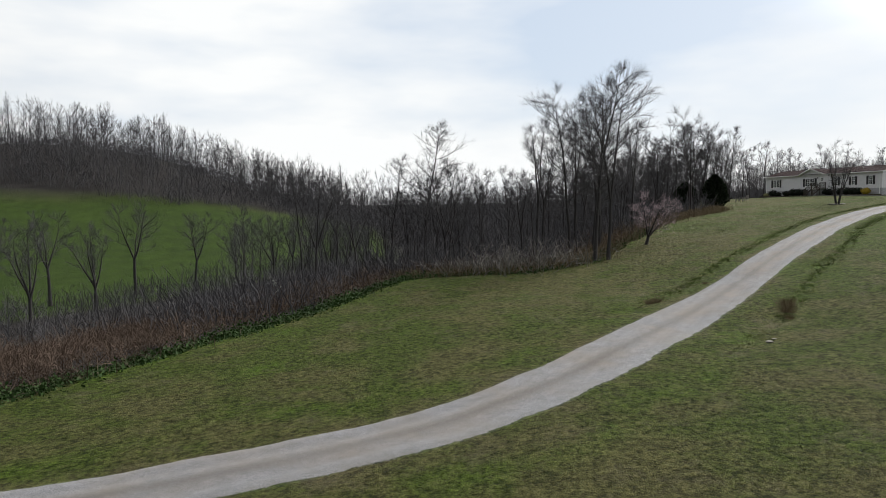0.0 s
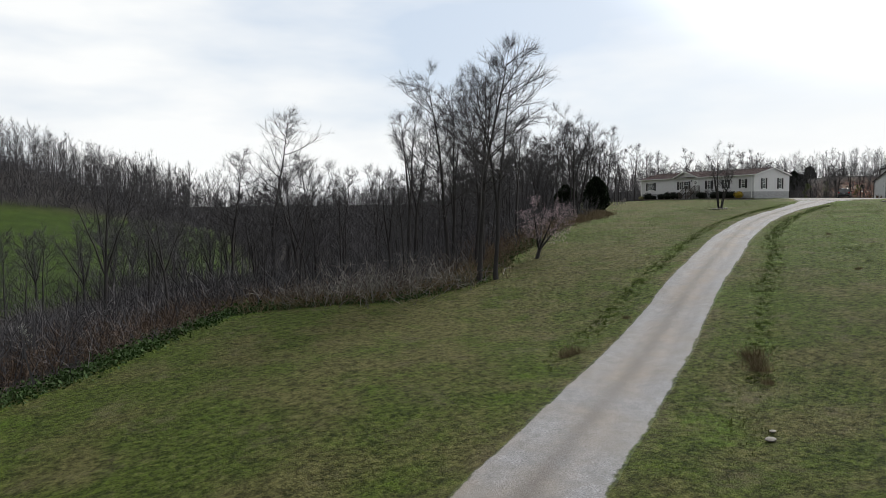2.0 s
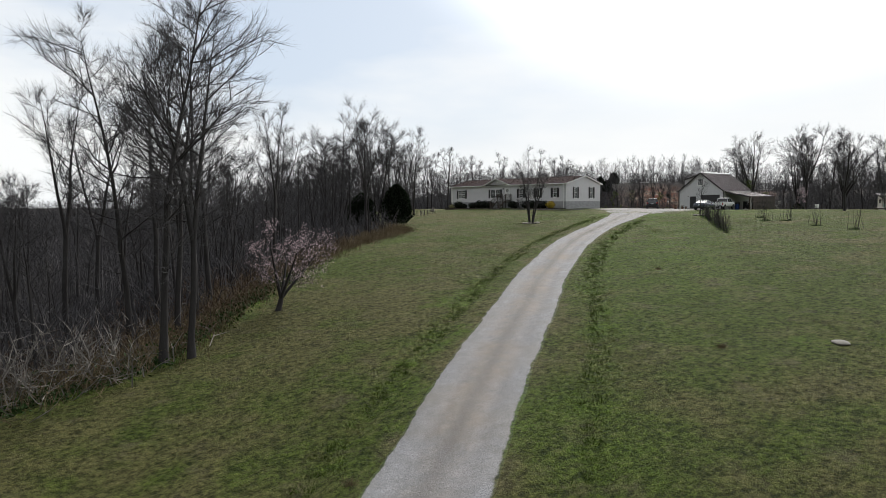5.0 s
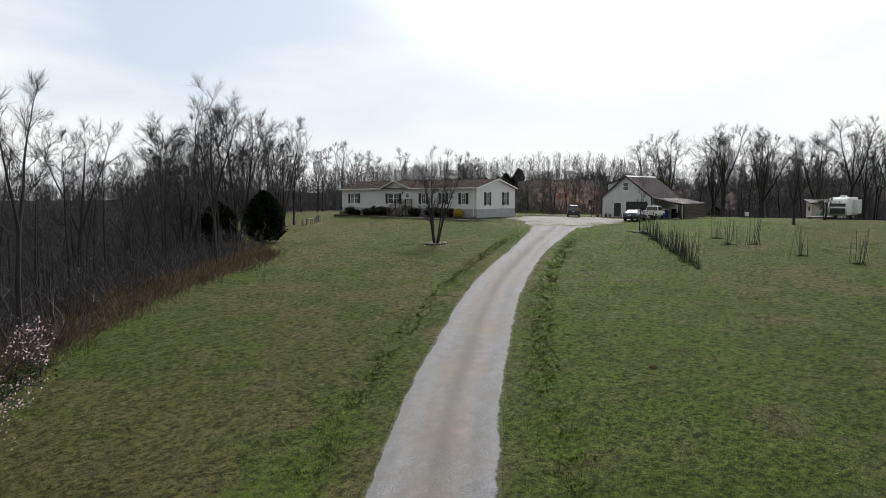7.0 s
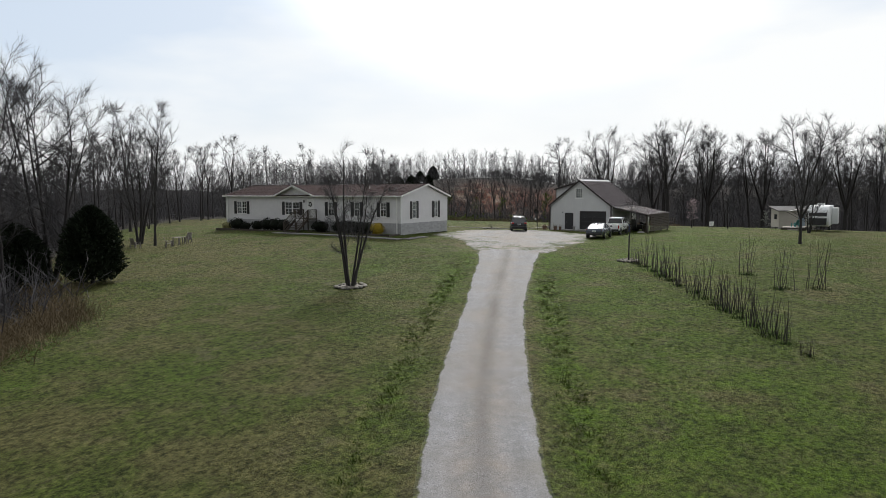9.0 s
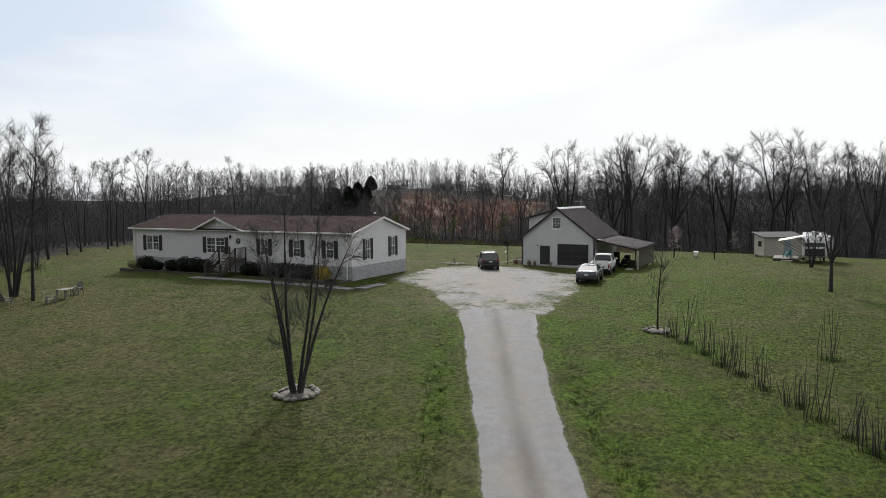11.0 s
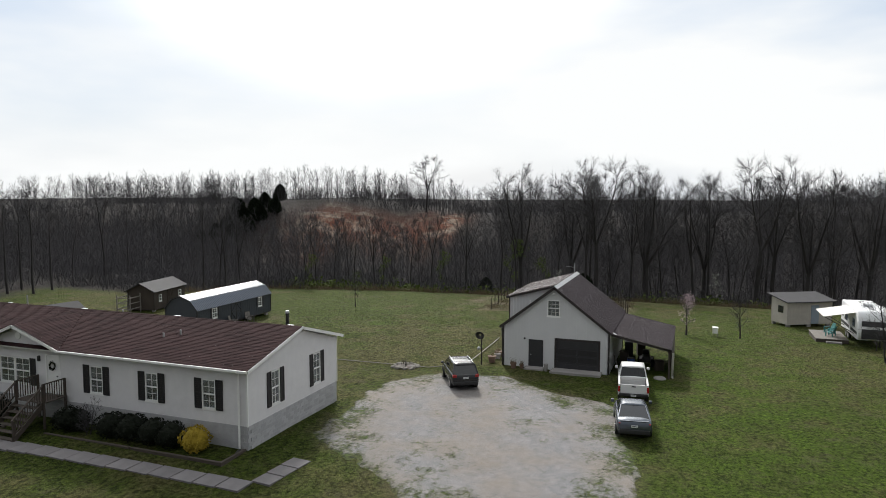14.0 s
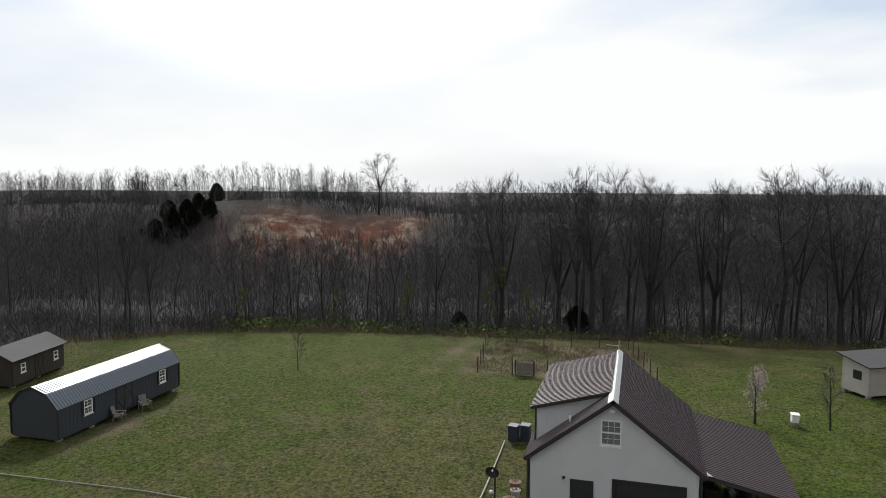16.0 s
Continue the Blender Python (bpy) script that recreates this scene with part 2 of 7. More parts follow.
CHARCOAL = plain("charcoal_panel_paint", (0.036, 0.042, 0.052), 0.6, 0, 0.12, 1.0, 30, 0.15)
GREY_DOOR = plain("dark_grey_door_paint", (0.026, 0.026, 0.029), 0.5, 0, 0.12, 2.0, 40, 0.08)
PALE_ROOF = plain("bare_galvanised_roofing", (0.42, 0.43, 0.44), 0.45, 0.6, 0.08, 0.8, 20, 0.04)


def make_glass():
    m, n, l, bsdf = nodes_of("window_glass")
    bsdf.inputs["Base Color"].default_value = (0.02, 0.024, 0.028, 1)
    bsdf.inputs["Roughness"].default_value = 0.04
    bsdf.inputs["Specular IOR Level"].default_value = 0.8
    relief(n, l, bsdf, tex(n, l, 0.9, 2), 0.02, 0.01)
    return m


GLASS = make_glass()
BARK = plain("grey_brown_bark", (0.046, 0.043, 0.043), 0.95, 0, 0.4, 1.5, 14, 0.8, 0.02, (1, 1, 0.25), shine=0.1)
TWIG = plain("bare_twigs", (0.076, 0.073, 0.077), 0.95, 0, 0.3, 0.4, 8, 0, shine=0.1)
BRUSH = plain("dead_brush_stems", (0.092, 0.066, 0.05), 0.95, 0, 0.5, 0.25, 3, 0, shine=0.1)
CEDAR = plain("dark_cedar_needles", (0.013, 0.019, 0.010), 0.9, 0, 0.4, 2.0, 12, 0, shine=0.15)
BOXWOOD = plain("dark_clipped_leaves", (0.009, 0.012, 0.007), 0.85, 0, 0.4, 6.0, 30, 0, shine=0.2)
BLOSSOM = plain("pale_pink_blossom", (0.56, 0.44, 0.47), 0.8, 0, 0.25, 5.0, 20, 0, shine=0.1)
SPRING = plain("young_spring_leaves", (0.085, 0.115, 0.028), 0.8, 0, 0.35, 1.0, 9, 0, shine=0.15)
WHITE_BLOOM = plain("white_blossom", (0.32, 0.33, 0.29), 0.8, 0, 0.2, 4.0, 20, 0, shine=0.1)
DRY_GRASS = plain("tall_dry_grass", (0.135, 0.105, 0.065), 0.95, 0, 0.45, 0.6, 6, 0, shine=0.1)
IVY = plain("green_ground_vines", (0.026, 0.052, 0.012), 0.85, 0, 0.45, 0.8, 8, 0, shine=0.2)


# ---- building helpers ----
def link(name, bm, material, smooth_faces=False):
    me = bpy.data.meshes.new(name)
    bm.to_mesh(me)
    bm.free()
    for m in material if isinstance(material, (list, tuple)) else [material]:
        me.materials.append(m)
    if smooth_faces:
        me.polygons.foreach_set("use_smooth", [True] * len(me.polygons))
    return new(name, me)


def part(name, bm, material, parent, label="", smooth_faces=False):
    ob = link(name, bm, material, smooth_faces)
    ob.parent = parent
    return tagged(ob, label) if label else ob


def group_base(name, place, label, category, group="", turn=0.0, kind=""):
    ob = new(name)
    ob.empty_display_size = 0.3
    ob.matrix_basis = pose(*place, 0, 0, turn)
    return tagged(ob, label, category, group, kind)


def box(x0, x1, y0, y1, z0, z1, bevel=0.0, bm=None):
    bm = bm or bmesh.new()
    made = bmesh.ops.create_cube(bm, size=1.0, matrix=Matrix.LocRotScale(((x0 + x1) / 2, (y0 + y1) / 2, (z0 + z1) / 2), None, (abs(x1 - x0), abs(y1 - y0), abs(z1 - z0))))
    if bevel:
        edges = list({e for v in made["verts"] for e in v.link_edges})
        bmesh.ops.bevel(bm, geom=edges, offset=bevel, segments=2, affect="EDGES", profile=0.5)
    return bm


def rod(a, b, r0, r1=None, sides=8, bm=None):
    bm = bm or bmesh.new()
    a, b = Vector(a), Vector(b)
    r1 = r0 if r1 is None else r1
    m = Matrix.Translation((a + b) / 2) @ (b - a).to_track_quat("Z", "Y").to_matrix().to_4x4()
    bmesh.ops.create_cone(bm, cap_ends=True, segments=sides, radius1=r0, radius2=r1, depth=(b - a).length, matrix=m)
    return bm


def prism(outline, axis, a, b, bm=None):
    """A solid from an outline of 2D points, drawn out from a to b along axis 'x', 'y' or 'z'."""
    bm = bm or bmesh.new()
    put = {"x": lambda p, s: (s, p[0], p[1]), "y": lambda p, s: (p[0], s, p[1]), "z": lambda p, s: (p[0], p[1], s)}[axis]
    lo, hi = ([bm.verts.new(put(p, s)) for p in outline] for s in (a, b))
    made = [bm.faces.new(lo), bm.faces.new(hi[::-1])]
    for k in range(len(outline)):
        made.append(bm.faces.new((lo[k], hi[k], hi[k - 1], lo[k - 1])))
    bmesh.ops.recalc_face_normals(bm, faces=made)
    return bm


def slab(corners, thick, bm=None):
    """A flat sheet of thickness 'thick' hung below four or more corners."""
    bm = bm or bmesh.new()
    c = [Vector(p) for p in corners]
    n = (c[1] - c[0]).cross(c[2] - c[0]).normalized()
    n = n if n.z > 0 else -n
    top, low = [bm.verts.new(p) for p in c], [bm.verts.new(p - n * thick) for p in c]
    made = [bm.faces.new(top), bm.faces.new(low[::-1])]
    for k in range(len(c)):
        made.append(bm.faces.new((top[k - 1], top[k], low[k], low[k - 1])))
    bmesh.ops.recalc_face_normals(bm, faces=made)
    return bm


def from_arrays(name, verts, faces, material, smooth_faces=True, marks=()):
    me = bpy.data.meshes.new(name)
    me.from_pydata([tuple(v) for v in verts], [], [tuple(f) for f in faces])
    for m in material if isinstance(material, (list, tuple)) else [material]:
        me.materials.append(m)
    for key, values in marks:
        me.attributes.new(key, "FLOAT", "POINT").data.foreach_set("value", np.asarray(values, np.float32))
    if smooth_faces:
        me.polygons.foreach_set("use_smooth", [True] * len(me.polygons))
    return new(name, me)


# ---- ground, road and yard ----
ROAD = [(-60, 22), (-30, 27), (-12, 29.3), (0, 29.4), (8, 29.6), (12.5, 30.6), (17.5, 33.4), (24, 38.2), (29.8, 42.2), (34.3, 45.6), (39.4, 49.2), (48.8, 55.5), (54.2, 59.4), (58.9, 62.4), (64.6, 66.1), (72, 70.4), (78.2, 73.6), (87.4, 78.3), (93.5, 81.2), (104, 86.2), (108, 88.5)]
YARD = [(102, 87), (106, 90.6), (109, 93), (111, 96), (112.8, 99), (118, 99.3), (122.5, 99.6), (125.8, 98), (127, 95.5), (126.5, 93), (124.8, 91), (124, 88.8), (122.7, 86.0), (117.5, 85.4), (114, 84.2), (109.5, 84.3), (104, 83.4)]


def to_line(x, y, line):
    """The least distance from x, y to a line of points, and the side (left positive)."""
    best, side = np.full(np.shape(x), 1e9), np.zeros(np.shape(x))
    for (ax, ay), (bx, by) in zip(line, line[1:]):
        dx, dy = bx - ax, by - ay
        t = np.clip(((x - ax) * dx + (y - ay) * dy) / (dx * dx + dy * dy), 0, 1)
        d = np.hypot(x - ax - t * dx, y - ay - t * dy)
        s = np.sign(dx * (y - ay) - dy * (x - ax))
        side = np.where(d < best, s, side)
        best = np.minimum(best, d)
    return best, side


def inside(x, y, line):
    odd = np.zeros(np.shape(x), bool)
    for (ax, ay), (bx, by) in zip(line, line[1:] + line[:1]):
        odd ^= ((ay > y) != (by > y)) & (x < (bx - ax) * (y - ay) / ((by - ay) or 1e-9) + ax)
    return odd


def curved(line, step=1.0):
    """The line's points, rounded."""
    p = np.array(line, float)
    for _ in range(3):
        q = np.empty((2 * len(p) - 2, 2))
        q[0::2], q[1::2] = 0.75 * p[:-1] + 0.25 * p[1:], 0.25 * p[:-1] + 0.75 * p[1:]
        p = np.vstack([p[:1], q, p[-1:]])
    return [tuple(v) for v in p]


def wobble(x, y, size, seed=0.0):
    """Smooth unevenness between -1 and 1, of the given size in metres."""
    u, v = x / size + seed, y / size - 1.7 * seed
    return 0.5 * (np.sin(1.7 * u + 1.3 * np.sin(1.1 * v + seed)) * np.cos(1.3 * v + 0.9 * np.sin(1.9 * u)) + np.sin(3.1 * v - 2.3 * u + np.sin(2.7 * u)) * 0.6)


ROAD_LINE = curved(ROAD)


def gravel_depth(x, y):
    """How far inside the gravel a place lies (metres; outside: negative), and its place across the road."""
    d, side = to_line(x, y, ROAD_LINE)
    half = np.interp(x, [85, 93, 99, 104], [1.55, 1.9, 2.15, 2.6])
    road = half + 0.07 * wobble(x, y, 1.7) + 0.05 * wobble(x, y, 0.45, 3) - d
    edge = to_line(x, y, YARD + YARD[:1])[0]
    yard = np.where(inside(x, y, YARD), edge, -edge) + 0.7 + 0.45 * wobble(x, y, 1.6, 2) + 0.25 * wobble(x, y, 0.6, 5)
    return np.maximum(road, yard), road, yard, d * side


def steps(lo, hi, fine, far, growth=1.18):
    mid = list(np.arange(lo, hi + 1e-6, fine))
    up, s = [hi], fine
    while up[-1] < far:
        s = min(s * growth, 60)
        up.append(up[-1] + s)
    down, s = [lo], fine
    while down[-1] > -far:
        s = min(s * growth, 60)
        down.append(down[-1] - s)
    return np.array(down[:0:-1] + mid + up[1:])


def grid_faces(nx, ny):
    i = np.arange((nx - 1) * (ny - 1))
    a = (i // (ny - 1)) * ny + i % (ny - 1)
    return np.stack([a, a + ny, a + ny + 1, a + 1], 1)


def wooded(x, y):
    """1 where fallen leaves, coloured dark for the trees' shade, lie under trees, 0 on grass."""
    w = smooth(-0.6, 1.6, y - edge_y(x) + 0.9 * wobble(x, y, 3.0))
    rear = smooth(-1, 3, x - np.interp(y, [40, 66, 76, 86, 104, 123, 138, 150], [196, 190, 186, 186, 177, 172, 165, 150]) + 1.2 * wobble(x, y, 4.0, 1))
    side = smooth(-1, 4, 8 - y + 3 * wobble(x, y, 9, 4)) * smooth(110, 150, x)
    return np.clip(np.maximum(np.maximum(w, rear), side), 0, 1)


def meadow(x, y):
    bank = smooth(0, 6, y - edge_y(x) - 55) * smooth(33, 25, x - 0.08 * (y - 110)) * smooth(186, 178, y + 0.1 * x + 5 * wobble(x, y, 20))
    return np.clip(bank, 0, 1)


gx, gy = steps(-15, 178, 0.75, 2400), steps(-5, 146, 0.75, 2400)
X, Y = (v.ravel() for v in np.meshgrid(gx, gy, indexing="ij"))
Z = land(X, Y)
depth, road_in, yard_in, across = gravel_depth(X, Y)
near = (np.abs(X - 80) < 120) & (np.abs(Y - 70) < 90)
Z = Z + np.where(near, 0.05 * wobble(X, Y, 2.6), 0)
# shallow ditches beside the drive
DITCH_L = 3.2


def ditch_r(x):
    return np.interp(x, [30, 48, 58], [-4.1, -3.7, -2.9])


for off, deep in ((DITCH_L, 0.2), (ditch_r(X), 0.2)):
    Z = Z - deep * np.exp(-(((across - off) / 0.5) ** 2)) * (0.6 + 0.4 * wobble(X, Y, 1.0, 7)) * (road_in > -6) * smooth(20, 30, X) * smooth(100, 88, X)
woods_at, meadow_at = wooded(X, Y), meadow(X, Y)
bare = np.clip(smooth(-0.6, -0.05, depth) * 0.3 + 0.5 * bump(X, Y, 104, 92, 3, 2.5) + 0.8 * bump(X, Y, 136, 122.5, 5, 1.2) + 0.7 * bump(X, Y, 29.5, 37, 1.0, 0.7) + 0.8 * bump(X, Y, 166, 107.0, 6, 0.9) + 0.75 * smooth(156, 157.5, X) * smooth(173.5, 172, X) * smooth(87.5, 89, Y) * smooth(106, 104, Y), 0, 1)
lush = np.clip(0.6 * np.exp(-(((across - DITCH_L) / 0.6) ** 2)) * (road_in > -5) + 0.6 * np.exp(-(((across - ditch_r(X)) / 0.7) ** 2)) * (road_in > -6)
               + 0.9 * np.exp(-((y_off := Y - edge_y(X) + 0.9) / 0.8) ** 2) * (X < 60) + 0.75 * bump(X, Y, 130, 78, 20, 10) + 0.6 * bump(X, Y, 102, 76, 14, 6) + 0.75 * bump(X, Y, 72, 62, 26, 6, 30) + 0.5 * bump(X, Y, 95, 84, 14, 4, 25), 0, 1)
cut = np.clip(smooth(290, 296, X + 0.25 * (Y - 100) + 4 * wobble(X, Y, 9)) * smooth(328, 322, X + 0.25 * (Y - 100) + 4 * wobble(X, Y, 7, 3)) * smooth(150, 162, Y) * smooth(214, 200, Y), 0, 1)
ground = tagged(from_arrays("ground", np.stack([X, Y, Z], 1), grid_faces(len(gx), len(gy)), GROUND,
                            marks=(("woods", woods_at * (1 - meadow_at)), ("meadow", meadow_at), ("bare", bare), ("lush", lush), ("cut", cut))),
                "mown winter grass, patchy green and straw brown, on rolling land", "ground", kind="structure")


def make_road():
    xs, ys = np.arange(-30, 131, 0.15), np.arange(22, 103, 0.15)
    x, y = (v.ravel() for v in np.meshgrid(xs, ys, indexing="ij"))
    close = np.nonzero((to_line(x, y, ROAD)[0] < 2.8) | ((x > 98) & (x < 130) & (y > 81)))[0]
    d, r, w, a = (np.full(len(x), -9.0) for _ in range(4))
    d[close], r[close], w[close], a[close] = gravel_depth(x[close], y[close])
    z = land(x, y) + 0.085 * smooth(-0.35, 0.35, d) - 0.03 + 0.05 * wobble(x, y, 2.6)
    z = z - np.where(r > 0, 0.035 * (np.exp(-(((np.abs(a) - 0.75) / 0.28) ** 2))), 0)
    keep = d > -0.36
    faces = grid_faces(len(xs), len(ys))
    faces = faces[keep[faces].all(1)]
    used = np.unique(faces)
    back_to = np.full(len(x), -1)
    back_to[used] = np.arange(len(used))
    lane = np.exp(-((a / 0.42) ** 2)) * smooth(95, 60, x) + 0.35 * np.exp(-(((np.abs(a) - 1.5) / 0.35) ** 2))
    dirt = np.clip(np.where(yard_over := w > r, 0.5, 0.7 * np.exp(-(((np.abs(a) - 0.45) / 0.4) ** 2)) * (0.45 + 0.55 * bump(x, y, 52, 57, 25, 25)) + 0.4 * np.exp(-(((a - 1.5) / 0.3) ** 2)) * smooth(34, 20, x)), 0, 1)
    weeds = np.clip(np.where(yard_over, np.clip(0.06 + 0.40 * smooth(4.0, 0.2, w) + 0.6 * smooth(0.3, -0.3, w) + 0.10 * wobble(x, y, 3.0, 6), 0, 1.4), 3.0 * smooth(0.24, -0.24, d) - 0.9 + 0.25 * lane), -0.9, 2.2)
    return tagged(from_arrays("road", np.stack([x, y, z], 1)[used], back_to[faces], GRAVEL, marks=(("dirt", dirt[used]), ("weeds", weeds[used]), ("lane", np.where(yard_over, 0, 0.85 * np.exp(-((a / 0.38) ** 2)) * (0.7 + 0.3 * wobble(x, y, 4.0, 3)))[used]))),
                  "pale grey gravel driveway with worn wheel tracks", "road", kind="structure")


road = make_road()


# ---- trees, brush and woods ----
class Mesh:
    """Points and faces gathered for one mesh."""

    def __init__(self):
        self.v, self.f = [], []

    def tube(self, path, radii, sides):
        base = len(self.v)
        for k, (p, r) in enumerate(zip(path, radii)):
            ahead = (path[min(k + 1, len(path) - 1)] - path[max(k - 1, 0)]).normalized()
            u = ahead.orthogonal().normalized()
            w = ahead.cross(u)
            self.v += [p + (u * math.cos(2 * math.pi * s / sides) + w * math.sin(2 * math.pi * s / sides)) * r for s in range(sides)]
        for k in range(len(path) - 1):
            for s in range(sides):
                a, b = base + k * sides + s, base + k * sides + (s + 1) % sides
                self.f.append((a, b, b + sides, a + sides))

    def blade(self, p, ahead, long, wide, rng):
        side = ahead.cross(Vector((rng.uniform(-1, 1), rng.uniform(-1, 1), rng.uniform(-1, 1)))).normalized() * wide * 0.5
        n = len(self.v)
        self.v += [p - side, p + side, p + ahead * long]
        self.f.append((n, n + 1, n + 2))

    def ribbon(self, path, w0, w1, rng):
        """A thin strip along a path, narrowing from w0 to w1."""
        side = (path[-1] - path[0]).cross(Vector((rng.uniform(-1, 1), rng.uniform(-1, 1), rng.uniform(-1, 1)))).normalized() * 0.5
        n, last = len(self.v), len(path) - 1
        for k, p in enumerate(path):
            w = w0 + (w1 - w0) * k / last
            self.v += [p - side * w, p + side * w]
        self.f += [(n + 2 * k, n + 2 * k + 1, n + 2 * k + 3, n + 2 * k + 2) for k in range(last)]

    def leaf(self, p, size, rng):
        a = Vector((rng.gauss(0, 1), rng.gauss(0, 1), rng.gauss(0, 1))).normalized()
        b = a.orthogonal().normalized() * size
        c = a.cross(b).normalized() * size * rng.uniform(0.5, 0.9)
        n = len(self.v)
        self.v += [p - b, p - c, p + b, p + c]
        self.f.append((n, n + 1, n + 2, n + 3))

    def mesh(self, name, material, smooth_faces=False):
        me = bpy.data.meshes.new(name)
        me.from_pydata([tuple(v) for v in self.v], [], self.f)
        me.materials.append(material)
        if smooth_faces:
            me.polygons.foreach_set("use_smooth", [True] * len(me.polygons))
        return me

    def arrays(self):
        v = np.array([tuple(p) for p in self.v], float)
        f = np.array([t if len(t) == 4 else (*t, t[2]) for t in self.f], int)
        return v, f


def wander(rng, p, ahead, long, pieces, bend, lift):
    path = [p.copy()]
    for _ in range(pieces):
        ahead = (ahead + Vector((rng.gauss(0, bend), rng.gauss(0, bend), rng.gauss(0, bend) + lift))).normalized()
        p = p + ahead * (long / pieces)
        path.append(p.copy())
    return path


def sprout(rng, ahead, degrees):
    side = ahead.orthogonal().normalized()
    side.rotate(Matrix.Rotation(rng.uniform(0, 2 * math.pi), 3, ahead))
    a = radians(degrees)
    return (ahead * math.cos(a) + side * math.sin(a)).normalized()


def bare_tree(seed, tall, trunk_r, stems=1, first=0.3, limbs=15, branches=8, twigs=10, spread=0.36, angle=42, sides=6, twig_w=0.017, lean=0.02, splay=0.12, fork=0.0):
    """The wood and the twigs of a leafless tree, and the twig ends. stems: leaders, parting at the ground or at the height fork."""
    rng = random.Random(seed)
    wood, fine, ends = Mesh(), Mesh(), []
    root, base_way = Vector((0, 0, -0.25)), Vector((lean, 0, 1)).normalized()
    if fork:
        bole = wander(rng, root, base_way, tall * fork, 5, 0.03, 0.02)
        wood.tube(bole, [trunk_r * (1.4 if k == 0 else 1 - 0.06 * k) for k in range(6)], sides)
        root = bole[-1]
    for stem in range(stems):
        turn = rng.uniform(0, 6.28) if stems == 1 else 6.28 * (stem + rng.uniform(-0.25, 0.25)) / stems
        out = rng.uniform(0, 0.04) if stems == 1 else splay * rng.uniform(0.6, 1.3)
        high = tall * (1 - fork) * (1 if stem == 0 else rng.uniform(0.75, 1.0))
        r = trunk_r * (1 if stems == 1 else rng.uniform(0.5, 0.68))
        start = root + Vector((math.cos(turn), math.sin(turn), 0)) * (0 if stems == 1 or fork else trunk_r * 0.7)
        trunk = wander(rng, start, Vector((math.cos(turn) * out + lean, math.sin(turn) * out, 1)).normalized(), high, 9, 0.045, 0.03)
        radii = [r * (1.3 if k == 0 and not fork else (1 - k / 9) ** 0.9 + 0.05) for k in range(10)]
        wood.tube(trunk, radii, sides)
        reach = tall * spread * (1 if stems == 1 else 0.8)
        for n in range(limbs):
            u = ((n + rng.random()) / limbs) ** 0.9
            f = first + (1 - first) * u
            k = min(int(f * 9), 8)
            p = trunk[k].lerp(trunk[k + 1], f * 9 - k)
            along = (trunk[k + 1] - trunk[k]).normalized()
            long = reach * math.sqrt(max(0.1, 1 - (max(0, u - 0.25) / 0.8) ** 2)) * rng.uniform(0.5, 1.12) * (0.75 if u < 0.12 else 1)
            limb = wander(rng, p, sprout(rng, along, angle * (1.2 - 0.25 * u) * rng.uniform(0.75, 1.25)), long, 6, 0.085, 0.05)
            lr = min(r * 0.42, 0.010 * long + 0.008)
            wood.tube(limb, [lr * (1 - 0.15 * j) for j in range(7)], 4)
            for m in range(branches):
                g = 0.18 + 0.82 * (m + rng.random()) / branches
                j = min(int(g * 6), 5)
                q = limb[j].lerp(limb[j + 1], g * 6 - j)
                way = (limb[j + 1] - limb[j]).normalized()
                bl = long * 0.46 * (1.15 - 0.7 * g) * rng.uniform(0.6, 1.2) + 0.2
                branch = wander(rng, q, sprout(rng, way, rng.uniform(25, 50)), bl, 3, 0.1, 0.07)
                fine.ribbon(branch, lr * 0.8 + 0.006, 0.006, rng)
                for t in range(max(3, round(twigs * min(1.5, bl / (0.32 * long))))):
                    h = 0.1 + 0.9 * rng.random()
                    i = min(int(h * 3), 2)
                    o = branch[i].lerp(branch[i + 1], h * 3 - i)
                    d = sprout(rng, (branch[i + 1] - branch[i]).normalized(), rng.uniform(15, 50))
                    d = (d + Vector((0, 0, 0.14))).normalized()
                    size = rng.uniform(0.35, 1.05) * min(1.0, tall / 11)
                    fine.blade(o, d, size, twig_w, rng)
                    ends.append(o + d * size * rng.uniform(0.3, 1))
    return wood, fine, ends


def stand(name, meshes, place, label, category, group="", turn=0.0, size=1.0, tilt=0.0):
    """A tree of parts, from meshes by part name, set on the ground."""
    x, y = place
    ob = new(name)
    ob.empty_display_size = 0.3
    ob.matrix_basis = pose(x, y, float(land(x, y)), tilt, 0, turn) @ Matrix.Diagonal((size, size, size, 1))
    for key, me in meshes:
        p = new(key, me)
        p.parent = ob
        if key in ("twig_clump", "grass_tuft", "stem_clump", "blade_clump"):
            tagged(p, "many thin stems growing together", kind="stuff")
    return tagged(ob, label, category, group)


def wood_kind(seed, **how):
    wood, fine, ends = bare_tree(seed, **how)
    return (("trunk", wood.mesh("trunk", BARK, True)), ("crown", fine.mesh("crown", TWIG)))


